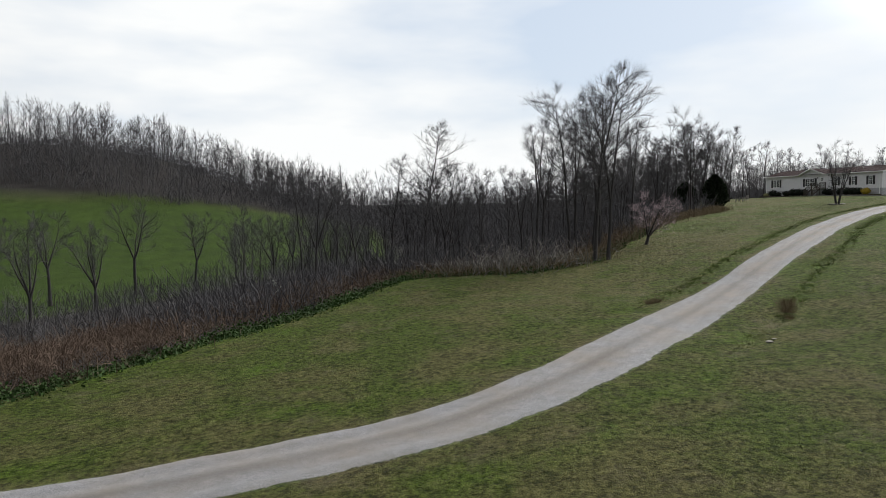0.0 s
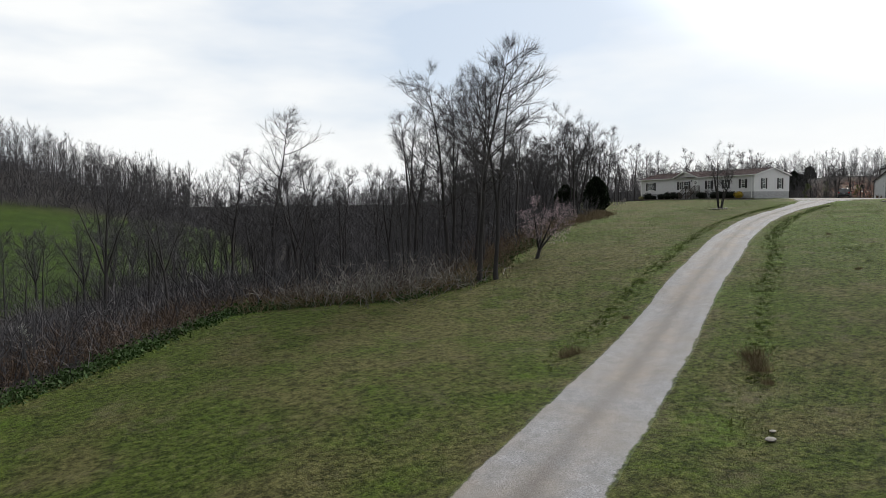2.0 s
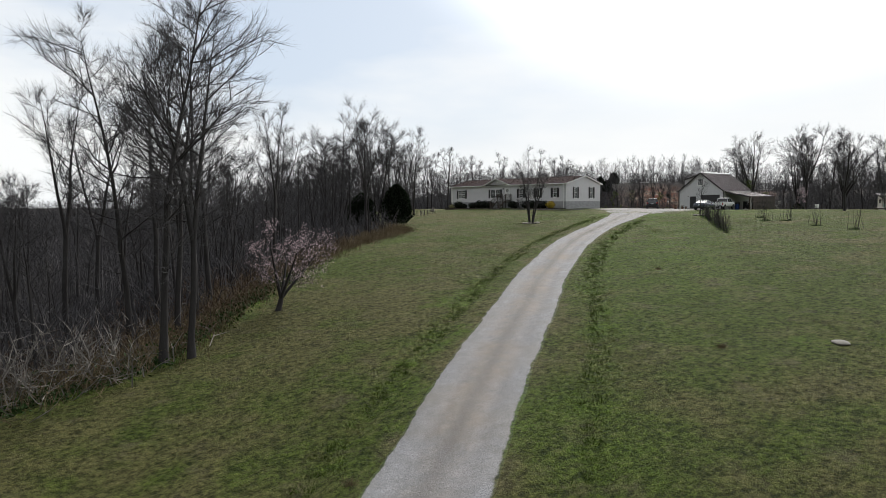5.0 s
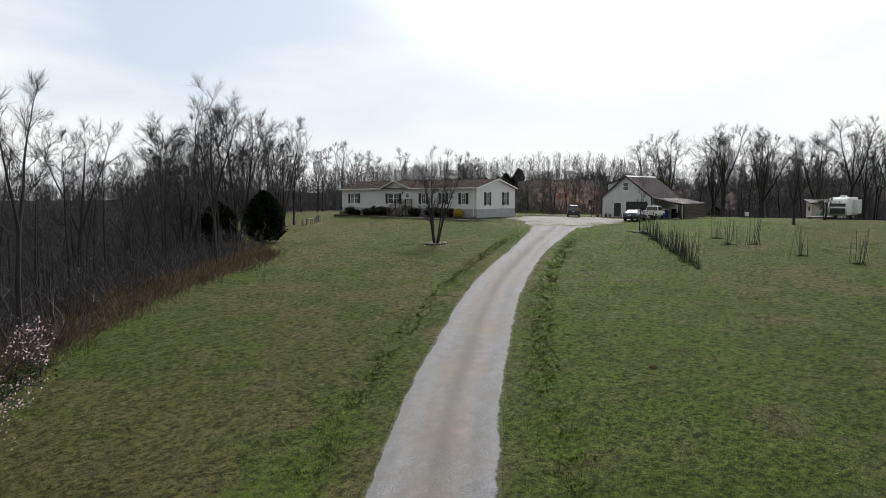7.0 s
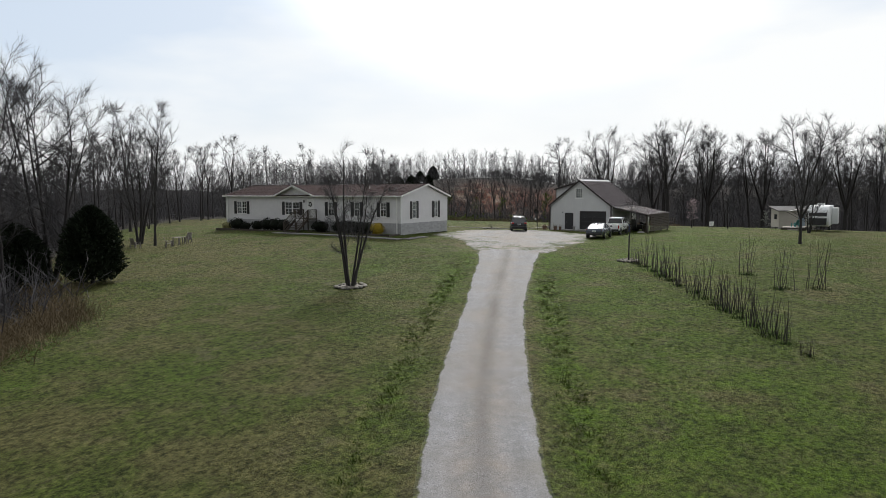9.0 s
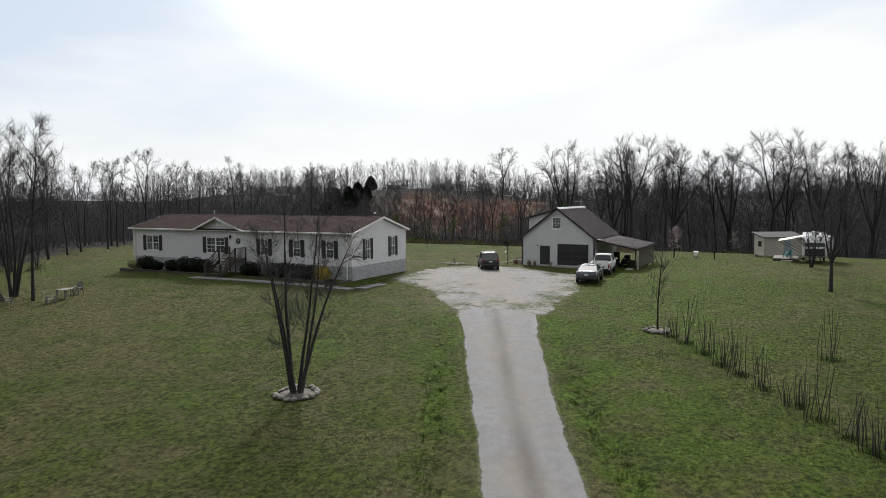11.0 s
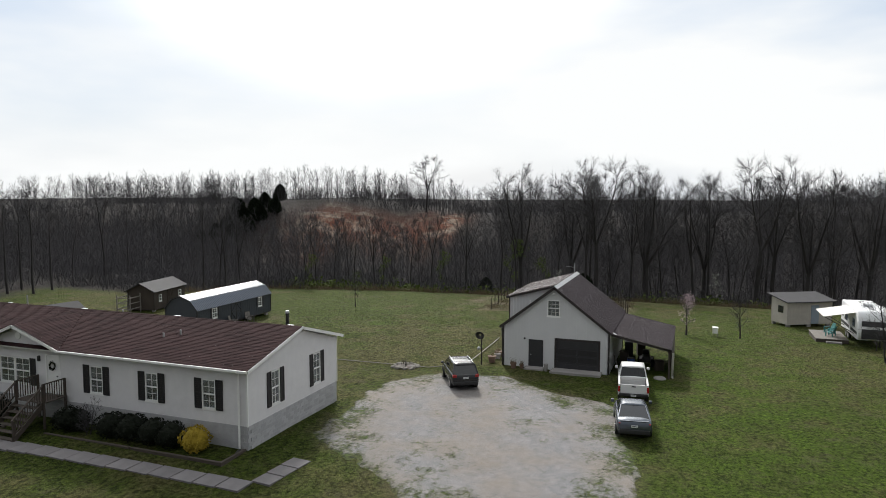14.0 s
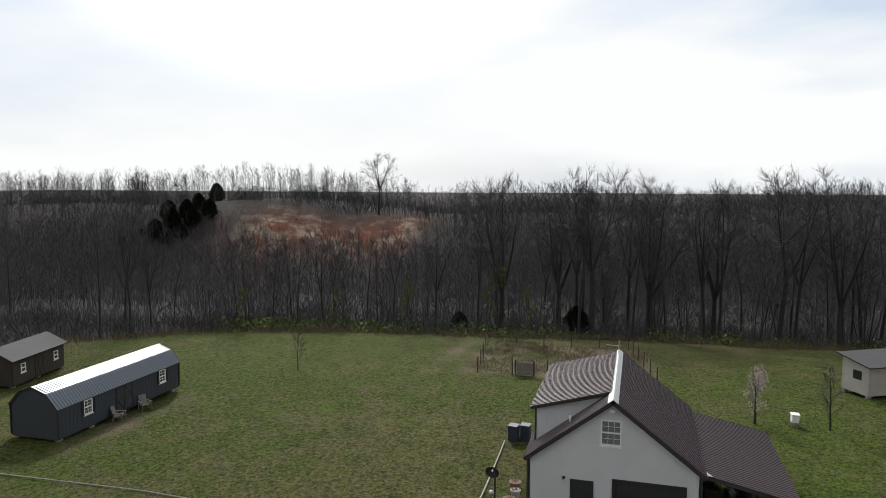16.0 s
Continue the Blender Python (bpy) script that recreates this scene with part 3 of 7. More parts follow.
WOODLAND = [wood_kind(11, tall=14, trunk_r=0.16, first=0.34, limbs=17, spread=0.23, angle=40),
            wood_kind(12, tall=15, trunk_r=0.2, stems=3, fork=0.4, first=0.12, limbs=8, spread=0.24, angle=40, splay=0.3),
            wood_kind(13, tall=12, trunk_r=0.13, first=0.25, limbs=17, spread=0.27, angle=46),
            wood_kind(14, tall=16, trunk_r=0.18, stems=2, fork=0.45, first=0.1, limbs=11, spread=0.22, angle=38, splay=0.2),
            wood_kind(15, tall=11, trunk_r=0.12, stems=3, first=0.3, limbs=7, spread=0.27, splay=0.16),
            wood_kind(16, tall=13, trunk_r=0.15, first=0.38, limbs=16, spread=0.28, angle=48, lean=0.06)]
SPREADING = [wood_kind(21, tall=12, trunk_r=0.19, stems=5, first=0.16, limbs=14, twigs=12, spread=0.36, angle=48, splay=0.2, twig_w=0.015),
             wood_kind(22, tall=13, trunk_r=0.27, stems=4, fork=0.3, first=0.14, limbs=11, twigs=11, spread=0.36, angle=42, splay=0.42, twig_w=0.016),
             wood_kind(23, tall=13, trunk_r=0.25, stems=3, fork=0.42, first=0.1, limbs=12, twigs=11, spread=0.36, angle=48, splay=0.5, twig_w=0.016)]
TREE_SAY = ("tall bare grey-brown woodland tree at the wood's edge", "tree", "trees at the edge of the woods")

# The tall clump at the mouth of the hollow.
HERO = [wood_kind(31, tall=18.0, trunk_r=0.2, first=0.24, limbs=34, branches=10, twigs=12, spread=0.28, angle=58, lean=0.01, twig_w=0.014),
        wood_kind(32, tall=16.5, trunk_r=0.19, stems=2, fork=0.34, first=0.06, limbs=18, branches=10, twigs=12, spread=0.33, angle=60, lean=0.0, splay=0.14, twig_w=0.014)]
for k, (x, y, size, turn) in enumerate(((34.4, 63.5, 0.90, 215), (35.5, 63.1, 0.93, 20), (34.6, 68.6, 0.84, 90), (36.6, 67.8, 0.88, 300), (38.3, 69.8, 0.85, 140), (37.4, 73.0, 0.9, 250), (40.6, 73.4, 0.82, 10))):
    stand("tree", HERO[k % 2], (x, y), "tall bare tree with dark trunk and fine upswept branches", "tree", TREE_SAY[2], turn, size)

RNG = random.Random(5)
# The edge of the hollow, the wood behind it, and the line behind the house.
spots = []


def scatter(count, x0, x1, y0, y1, ok, apart):
    tries = 0
    got = 0
    while got < count and tries < count * 40:
        tries += 1
        x, y = RNG.uniform(x0, x1), RNG.uniform(y0, y1)
        if ok(x, y) and all((x - a) ** 2 + (y - b) ** 2 > apart * apart for a, b in spots[-400:]):
            spots.append((x, y))
            got += 1
            yield x, y


def past(x, y):
    return y - float(edge_y(x))


for x, y in scatter(40, 20, 50, 63, 105, lambda x, y: 3.5 < past(x, y) < 30 and (x > 26 or past(x, y) > 8), 2.2):
    stand("tree", RNG.choice(WOODLAND), (x, y), *TREE_SAY, RNG.uniform(0, 360), RNG.uniform(0.5, 0.72) if x < 32 else RNG.uniform(0.62, 0.9))
for x, y in scatter(60, 48, 96, 80, 160, lambda x, y: 3 < past(x, y) < 28 and not (x > 70 and past(x, y) < 5), 2.4):
    stand("tree", RNG.choice(WOODLAND), (x, y), *TREE_SAY, RNG.uniform(0, 360), RNG.uniform(0.64, 0.94))
for x, y in scatter(20, 4, 26, 60, 96, lambda x, y: 6 < past(x, y) < 34, 3.4):
    stand("tree", RNG.choice(WOODLAND), (x, y), *TREE_SAY, RNG.uniform(0, 360), RNG.uniform(0.4, 0.8))
for k, (x, y, size) in enumerate(((24.5, 84, 0.92), (27, 88, 0.85), (22, 90, 0.8), (25.8, 79, 0.62), (28.5, 83, 0.7))):
    stand("tree", SPREADING[2] if k % 2 else HERO[0], (x, y), *TREE_SAY, RNG.uniform(0, 360), size if not k % 2 else size * 1.2)
for x, y in scatter(46, 96, 168, 136, 168, lambda x, y: past(x, y) > -4 and (x < 150 or y > 139) and not (136 < x < 154 and y < 146), 2.6):
    stand("tree", RNG.choice(WOODLAND), (x, y), "slender bare woodland tree behind the yard", "tree", "trees behind the yard", RNG.uniform(0, 360), RNG.uniform(0.72, 0.98))


def rear_x(y):
    return float(np.interp(y, [30, 66, 76, 86, 104, 123, 138, 150], [192, 190, 186, 186, 177, 172, 165, 152]))


for x, y in scatter(70, 158, 206, 30, 150, lambda x, y: 1.0 < x - rear_x(y) < 14, 2.6):
    tallness = RNG.uniform(1.05, 1.45) if y < 98 else RNG.uniform(0.68, 0.92)
    stand("tree", RNG.choice(WOODLAND), (x, y), "bare woodland tree behind the back yard", "tree", "trees behind the yard", RNG.uniform(0, 360), tallness)
for x, y, size in ((182, 106, 1.45), (185, 95, 1.55), (187.5, 88, 1.4), (190, 73, 1.6), (191, 66, 1.45), (195, 80, 1.5), (194, 58, 1.5), (196, 49, 1.45), (193, 100, 1.4), (197, 40, 1.5)):
    stand("tree", SPREADING[1 + int(y) % 2], (x, y), "tall bare tree with a broad crown over the woods", "tree", "trees behind the yard", RNG.uniform(0, 360), size)
stand("tree", SPREADING[2], (315, 174), "lone tall tree with a round crown on the ridge", "tree", "trees on the ridge", 30, 1.5)
# Single trees in the hollow meadow.
for x, y, size in ((-8, 103, 0.85), (-1, 104, 0.75), (9, 106, 0.72), (14, 108, 0.8), (17, 118, 0.8), (20, 125, 0.85), (24, 120, 0.75), (12, 114, 0.7), (28, 108, 0.7), (-16, 97, 0.8), (-20, 90, 0.75), (4, 112, 0.6), (19, 104, 0.74), (23, 112, 0.7), (-14, 82, 0.72), (-10, 90, 0.7), (16, 100, 0.7)):
    stand("tree", SPREADING[1] if size < 0.75 else SPREADING[2], (x, y), "bare spreading tree along the meadow stream", "tree", "trees along the stream", RNG.uniform(0, 360), size)


def blend_mesh(name, kinds, places, material, label, category):
    """Many plants joined into one mesh of stuff; places: x, y, size, turn, kind."""
    vs, fs, count = [], [], 0
    for x, y, size, turn, k in places:
        v, f = kinds[k]
        c, s = math.cos(turn), math.sin(turn)
        w = np.stack([v[:, 0] * c - v[:, 1] * s, v[:, 0] * s + v[:, 1] * c, v[:, 2]], 1) * size
        vs.append(w + (x, y, float(land(x, y)) - 0.05))
        fs.append(f + count)
        count += len(v)
    v, f = np.concatenate(vs), np.concatenate(fs)
    me = bpy.data.meshes.new(name)
    tri = f[:, 2] == f[:, 3]
    loops = np.where(tri, 3, 4)
    flat = f.ravel()[np.stack([np.ones_like(tri), np.ones_like(tri), np.ones_like(tri), ~tri], 1).ravel()]
    me.vertices.add(len(v))
    me.vertices.foreach_set("co", v.astype(np.float32).ravel())
    me.loops.add(len(flat))
    me.loops.foreach_set("vertex_index", flat.astype(np.int32))
    me.polygons.add(len(f))
    me.polygons.foreach_set("loop_start", np.concatenate([[0], np.cumsum(loops)[:-1]]).astype(np.int32))
    me.materials.append(material)
    me.update(calc_edges=True)
    me.validate()
    return tagged(new(name, me), label, category, kind="stuff")


def far_tree(seed, tall, width=0.042):
    """A leafless tree light enough for thousands: trunk, limbs and a haze of twigs."""
    rng = random.Random(seed)
    m = Mesh()
    trunk = wander(rng, Vector((0, 0, 0)), Vector((0, 0, 1)), tall * 0.94, 4, 0.06, 0.02)
    m.tube(trunk, [0.085, 0.07, 0.055, 0.04, 0.015], 3)
    for n in range(17):
        u = (n + rng.random()) / 17
        f = 0.13 + 0.85 * u
        k = min(int(f * 4), 3)
        p = trunk[k].lerp(trunk[k + 1], f * 4 - k)
        d = (sprout(rng, Vector((0, 0, 1)), rng.uniform(30, 62) * (1.15 - 0.5 * u)) + Vector((0, 0, 0.08))).normalized()
        long = tall * 0.27 * math.sqrt(1 - (max(0, u - 0.25) / 0.82) ** 2) * rng.uniform(0.6, 1.1)
        m.blade(p, d, long, 0.075, rng)
        for _ in range(12):
            q = p + d * long * rng.uniform(0.25, 1.0)
            e = (sprout(rng, d, rng.uniform(15, 55)) + Vector((0, 0, 0.2))).normalized()
            m.blade(q, e, rng.uniform(0.6, 1.5), width, rng)
    return m.arrays()


FAR = [far_tree(100 + k, 12 + (k % 3)) for k in range(7)]


def wild(count, x0, x1, y0, y1, ok, lo, hi, kinds):
    out = []
    while len(out) < count:
        x, y = RNG.uniform(x0, x1), RNG.uniform(y0, y1)
        if ok(x, y):
            out.append((x, y, RNG.uniform(lo, hi), RNG.uniform(0, 6.28), RNG.randrange(kinds)))
    return out


def hill_woods(x, y):
    return y + 0.1 * x > 184 + 4 * math.sin(x / 9)


hill = wild(1350, -190, 40, 178, 300, hill_woods, 0.8, 1.1, 7)
blend_mesh("hillside_woods", FAR, hill, TWIG, "bare grey-brown woods covering the far hillside", "woods")
valley = wild(950, 12, 110, 84, 330, lambda x, y: past(x, y) > 18 and float(meadow(x, y)) < 0.2, 0.55, 0.95, 7)
blend_mesh("hollow_woods", FAR, valley, TWIG, "dense bare woods in the hollow", "woods")
rear = wild(2300, 165, 330, -60, 330, lambda x, y: (x - rear_x(y) > 8 if y < 150 else y > 165) and not (290 < x + 0.25 * (y - 100) < 328 and 140 < y < 228), 0.7, 1.0, 7)
blend_mesh("rear_woods", FAR, rear, TWIG, "dense bare woods beyond the back yard", "woods")
north = wild(600, 85, 260, 150, 300, lambda x, y: past(x, y) > 8, 0.6, 0.85, 7)
blend_mesh("north_woods", FAR, north, TWIG, "bare woods behind the house", "woods")
distant = wild(520, 10, 230, 190, 430, lambda x, y: float(meadow(x, y)) < 0.2, 0.55, 0.9, 7)
blend_mesh("distant_woods", FAR, distant, TWIG, "bare grey woods beyond the hollow", "woods")
slope = wild(850, 250, 340, -60, 300, lambda x, y: 262 < x + 0.25 * (y - 100) < 326 and not (148 < y < 224 and x + 0.25 * (y - 100) > 293), 0.75, 1.0, 7)
blend_mesh("slope_woods", FAR, slope, TWIG, "bare woods climbing the slope below the ridge", "woods")
ridge = wild(1300, 300, 470, -120, 420, lambda x, y: 322 < x + 0.25 * (y - 100) < 440, 0.6, 0.88, 7)
ridge = [(x, y, size * (0.55 if y > 225 else 0.8 if y < 120 else 1.0), turn, k) for x, y, size, turn, k in ridge]
blend_mesh("ridge_woods", FAR, ridge, TWIG, "bare woods along the far ridge", "woods")


def brush_clump(seed, tall, stems, width, lean=0.5):
    rng = random.Random(seed)
    m = Mesh()
    for _ in range(stems):
        p = Vector((rng.gauss(0, 0.5), rng.gauss(0, 0.5), 0))
        d = Vector((rng.gauss(0, lean * 0.6), rng.gauss(0, lean * 0.6), 1)).normalized()
        long = tall * rng.uniform(0.4, 1.1)
        path = wander(rng, p, d, long, 2, lean * 0.45, -0.1 * lean)
        m.ribbon(path, width, width * 0.35, rng)
        for _ in range(4):
            k = rng.randrange(2)
            q = path[k].lerp(path[k + 1], rng.uniform(0.3, 1))
            m.blade(q, sprout(rng, (path[k + 1] - path[k]).normalized(), rng.uniform(20, 65)), long * rng.uniform(0.2, 0.5), width * 0.6, rng)
    return m.arrays()


THICKET = [brush_clump(200 + k, 1.0, 11, 0.026, 0.5) for k in range(5)]
BUSHY = [brush_clump(210 + k, 1.0, 16, 0.026, 0.85) for k in range(5)]
low = wild(2600, -25, 60, 25, 115, lambda x, y: 0.8 < past(x, y) < 26 and float(meadow(x, y)) < 0.3, 0.7, 1.8, 5)
blend_mesh("brush_thicket", BUSHY, low, BRUSH, "tangled reddish-brown dead brush along the field edge", "brush")
tall_brush = wild(1500, 0, 100, 55, 165, lambda x, y: 2.5 < past(x, y) < 30, 1.5, 3.6, 5)
blend_mesh("sapling_thicket", THICKET, tall_brush, TWIG, "thin bare saplings and brush under the trees", "brush")
back_brush = wild(1300, 150, 215, 0, 165, lambda x, y: (0.3 < x - rear_x(y) < 16), 1.0, 3.2, 5)
blend_mesh("rear_brush", THICKET, back_brush, TWIG, "thin bare brush along the rear tree line", "brush")
floor_brush = wild(1500, -180, 35, 176, 270, hill_woods, 2.5, 4.5, 5)
floor_brush += wild(1100, 12, 105, 80, 240, lambda x, y: past(x, y) > 14 and float(meadow(x, y)) < 0.2, 2.0, 4.2, 5)
floor_brush += wild(1300, 175, 290, 0, 260, lambda x, y: x - rear_x(min(y, 149)) > 10, 2.5, 4.5, 5)
floor_brush += wild(1000, 305, 420, -100, 380, lambda x, y: 318 < x + 0.25 * (y - 100) < 400, 4.0, 6.5, 5)
floor_brush += wild(420, -40, 24, 60, 125, lambda x, y: 24 < past(x, y) < 72, 1.4, 3.2, 5)
floor_brush += wild(900, 72, 178, 112, 190, lambda x, y: past(x, y) > 4 and not (134 < x < 156 and y < 148), 1.6, 3.8, 5)
blend_mesh("woodland_floor_brush", THICKET, floor_brush, TWIG, "grey-brown undergrowth through the bare woods", "undergrowth")


# ---- the house ----
def clear(spans, lo, hi):
    """What is left of lo..hi once the spans are taken out."""
    left = [(lo, hi)]
    for a, b in spans:
        left = [q for p in left for q in ((p[0], min(p[1], a)), (max(p[0], b), p[1])) if q[1] - q[0] > 0.01]
    return left


def lap_wall(put, long, z0, z1, holes, top=None, lap=0.125, thick=0.12):
    """Lapped siding as overlapping boards with thickness; put(u, out, z) lays a place on the wall; holes: u0, u1, z0, z1."""
    bm = bmesh.new()
    z = z0
    while z < z1 - 0.01:
        zt = min(z + lap, z1)
        lo, hi = top(zt) if top else (0, long)
        if hi - lo > 0.05:
            for a, b in clear([(h[0], h[1]) for h in holes if h[2] < zt - 0.02 and h[3] > z + 0.02], lo, hi):
                vs = [bm.verts.new(put(*p)) for p in ((a, 0.016, z), (b, 0.016, z), (b, 0.0, zt), (a, 0.0, zt), (a, -thick, z), (b, -thick, z), (b, -thick, zt), (a, -thick, zt))]
                for q in ((0, 1, 2, 3), (5, 4, 7, 6), (4, 5, 1, 0), (3, 2, 6, 7), (4, 0, 3, 7), (1, 5, 6, 2)):
                    bm.faces.new([vs[i] for i in q])
        z = zt
    bmesh.ops.recalc_face_normals(bm, faces=bm.faces)
    return bm


def add_box(bm, put, u0, u1, o0, o1, z0, z1):
    vs = [bm.verts.new(put(u, o, z)) for u in (u0, u1) for o in (o0, o1) for z in (z0, z1)]
    made = [bm.faces.new([vs[i] for i in q]) for q in ((0, 1, 3, 2), (4, 6, 7, 5), (0, 4, 5, 1), (2, 3, 7, 6), (0, 2, 6, 4), (1, 5, 7, 3))]
    bmesh.ops.recalc_face_normals(bm, faces=made)
    return bm


def make_pane():
    m, n, l, bsdf = nodes_of("clear_window_glass")
    bsdf.inputs["Base Color"].default_value = (0.62, 0.66, 0.68, 1)
    bsdf.inputs["Roughness"].default_value = 0.03
    bsdf.inputs["Transmission Weight"].default_value = 0.85
    bsdf.inputs["IOR"].default_value = 1.5
    relief(n, l, bsdf, tex(n, l, 1.3, 2), 0.03, 0.01)
    return m


PANE = make_pane()
BLIND = plain("pale_window_blind", (0.42, 0.41, 0.38), 0.8, 0, 0.1, 3, 40, 0.2)
# dark colour stands in for the dimness inside the house and the shed doorway
ROOM = plain("dim_inside_tone", (0.10, 0.095, 0.09), 0.9, 0, 0.2, 1, 10, 0)


def window_on(parent, put, u0, u1, z0, z1, sashes=1, shutter=0.42, grid=(2, 2), blind=0.45):
    """A sash window with frame, panes, bars and louvred shutters."""
    ob = part("window", add_box(bmesh.new(), put, u0 - 0.05, u1 + 0.05, -0.1, 0.035, z0 - 0.09, z0 - 0.02), WHITE, parent, "white sash window with dark louvred shutters" if shutter else "white sash window")
    fr = bmesh.new()
    wide = (u1 - u0) / sashes
    for k in range(sashes):
        a, b = u0 + k * wide, u0 + (k + 1) * wide
        mid = (z0 + z1) / 2
        for q in ((a, a + 0.06, z0, z1), (b - 0.06, b, z0, z1), (a + 0.06, b - 0.06, z0 - 0.02, z0 + 0.05), (a + 0.06, b - 0.06, z1 - 0.05, z1), (a + 0.06, b - 0.06, mid - 0.03, mid + 0.03)):
            add_box(fr, put, q[0], q[1], -0.06, 0.03, q[2], q[3])
        for z_lo, z_hi in ((z0 + 0.05, mid - 0.03), (mid + 0.03, z1 - 0.05)):
            part("pane", add_box(bmesh.new(), put, a + 0.06, b - 0.06, -0.035, -0.025, z_lo, z_hi), PANE, ob)
            for g in range(1, grid[0]):
                u = a + 0.06 + (b - a - 0.12) * g / grid[0]
                add_box(fr, put, u - 0.009, u + 0.009, -0.024, -0.008, z_lo, z_hi)
            for g in range(1, grid[1]):
                z = z_lo + (z_hi - z_lo) * g / grid[1]
                add_box(fr, put, a + 0.06, b - 0.06, -0.022, -0.01, z - 0.009, z + 0.009)
    part("window_frame", fr, WHITE, ob)
    if blind:
        part("blind", add_box(bmesh.new(), put, u0 + 0.03, u1 - 0.03, -0.13, -0.11, z1 - blind * (z1 - z0), z1 - 0.02), BLIND, ob, "pale blind drawn partly down")
    if shutter:
        for a, b in ((u0 - shutter - 0.02, u0 - 0.02), (u1 + 0.02, u1 + shutter + 0.02)):
            bm = add_box(bmesh.new(), put, a, b, 0.017, 0.032, z0 - 0.04, z1 + 0.04)
            for q in ((a, a + 0.06, z0 - 0.04, z1 + 0.04), (b - 0.06, b, z0 - 0.04, z1 + 0.04), (a + 0.06, b - 0.06, z0 - 0.04, z0 + 0.05), (a + 0.06, b - 0.06, z1 - 0.05, z1 + 0.04), (a + 0.06, b - 0.06, (z0 + z1) / 2 - 0.04, (z0 + z1) / 2 + 0.04)):
                add_box(bm, put, q[0], q[1], 0.03, 0.055, q[2], q[3])
            for k in range(14):
                z = z0 + 0.08 + (z1 - z0 - 0.16) * k / 13
                add_box(bm, put, a + 0.06, b - 0.06, 0.03, 0.043, z - 0.02, z + 0.012)
            part("shutter", bm, BLACK, ob, "black louvred shutter")
    return ob


def shingled(corner, along, up, long, high, clip=None, course=0.145, seed=1):
    """Shingle courses on a slope from corner, as thin wedges of uneven length."""
    rng = random.Random(seed)
    corner, along, up = Vector(corner), Vector(along).normalized(), Vector(up).normalized()
    n = along.cross(up).normalized()
    n = n if n.z > 0 else -n
    v, f = [], []
    rows = int(high / course)
    for r in range(rows + 1):
        s0 = r * course
        s1 = min(s0 + course + 0.02, high)
        u = -rng.random() * 0.9
        while u < long:
            step = rng.uniform(0.5, 1.1)
            a, b = max(u, 0), min(u + step - 0.012, long)
            u += step
            if clip:
                lo, hi = clip(s0)
                a, b = max(a, lo), min(b, hi)
            if b - a < 0.03:
                continue
            k, lift = len(v), rng.uniform(0.012, 0.02)
            v += [corner + along * a + up * s0 + n * lift, corner + along * b + up * s0 + n * lift, corner + along * b + up * s1 + n * 0.003, corner + along * a + up * s1 + n * 0.003,
                  corner + along * a + up * s0 - n * 0.01, corner + along * b + up * s0 - n * 0.01]
            f += [(k, k + 1, k + 2, k + 3), (k + 4, k + 5, k + 1, k), (k + 4, k, k + 3), (k + 5, k + 2, k + 1)]
    return v, f


def make_shingles():
    m, n, l, bsdf = nodes_of("brown_shingle_courses")
    geo = n.new("ShaderNodeNewGeometry")
    c = ramp(n, l, geo.outputs["Random Per Island"], 0, 1, (0.023, 0.0115, 0.0125), (0.047, 0.0255, 0.0265))
    grains = tex(n, l, 45, 3, 0.7)
    c = blend(n, l, ramp(n, l, grains, 0.35, 0.65, (0.5, 0.5, 0.5), (0, 0, 0)), c, (0.017, 0.011, 0.012))
    c = blend(n, l, ramp(n, l, tex(n, l, 0.5, 5, 0.6), 0.4, 0.7, (0, 0, 0), (0.45, 0.45, 0.45)), c, (0.050, 0.028, 0.028))
    l.new(c, bsdf.inputs["Base Color"])
    bsdf.inputs["Roughness"].default_value, bsdf.inputs["Specular IOR Level"].default_value = 0.95, 0.08
    relief(n, l, bsdf, grains, 0.5, 0.004)
    return m


SHINGLES = make_shingles()
HX, HY = 109.15, 101.4
HZ = 12.62
DEEP, LONG, SILL, EAVE, RIDGE_X, RIDGE_Z = 8.7, 26.9, 1.14, 3.86, 4.55, 5.13
house = group_base("house", (HX, HY, HZ), "long single-storey beige manufactured house with brown shingle roof", "house")
on_front = lambda u, out, z: (-out, u, z)  # noqa: E731
on_side = lambda u, out, z: (u, -out, z)  # noqa: E731
on_rear = lambda u, out, z: (DEEP + out, u, z)  # noqa: E731
on_far = lambda u, out, z: (u, LONG + out, z)  # noqa: E731
FRONT_WINDOWS = [(1.85, 2.67, 1), (5.42, 6.24, 1), (9.08, 9.98, 1), (14.34, 16.68, 2), (23.16, 24.96, 2)]
WIN_LO, WIN_HI = 1.80, 3.25
holes = [(a, b, WIN_LO - 0.02, WIN_HI) for a, b, _ in FRONT_WINDOWS] + [(12.08, 13.16, 1.5, 3.62)]
GABLE = (11.93, 17.94, 15.13, 5.02)


def gable_span(z):
    if z <= EAVE + 0.12:
        return (0, LONG)
    f = (z - EAVE - 0.1) / (GABLE[3] - EAVE - 0.1)
    return (GABLE[0] + (GABLE[2] - GABLE[0]) * f, GABLE[1] - (GABLE[1] - GABLE[2]) * f)


part("wall", lap_wall(on_front, LONG, SILL, GABLE[3] - 0.1, holes, gable_span), SIDING, house, "beige lapped vinyl siding")


def side_span(z):
    if z <= EAVE:
        return (0, DEEP)
    f = (z - EAVE) / (RIDGE_Z - EAVE)
    return (RIDGE_X * f, DEEP - (DEEP - RIDGE_X) * f)


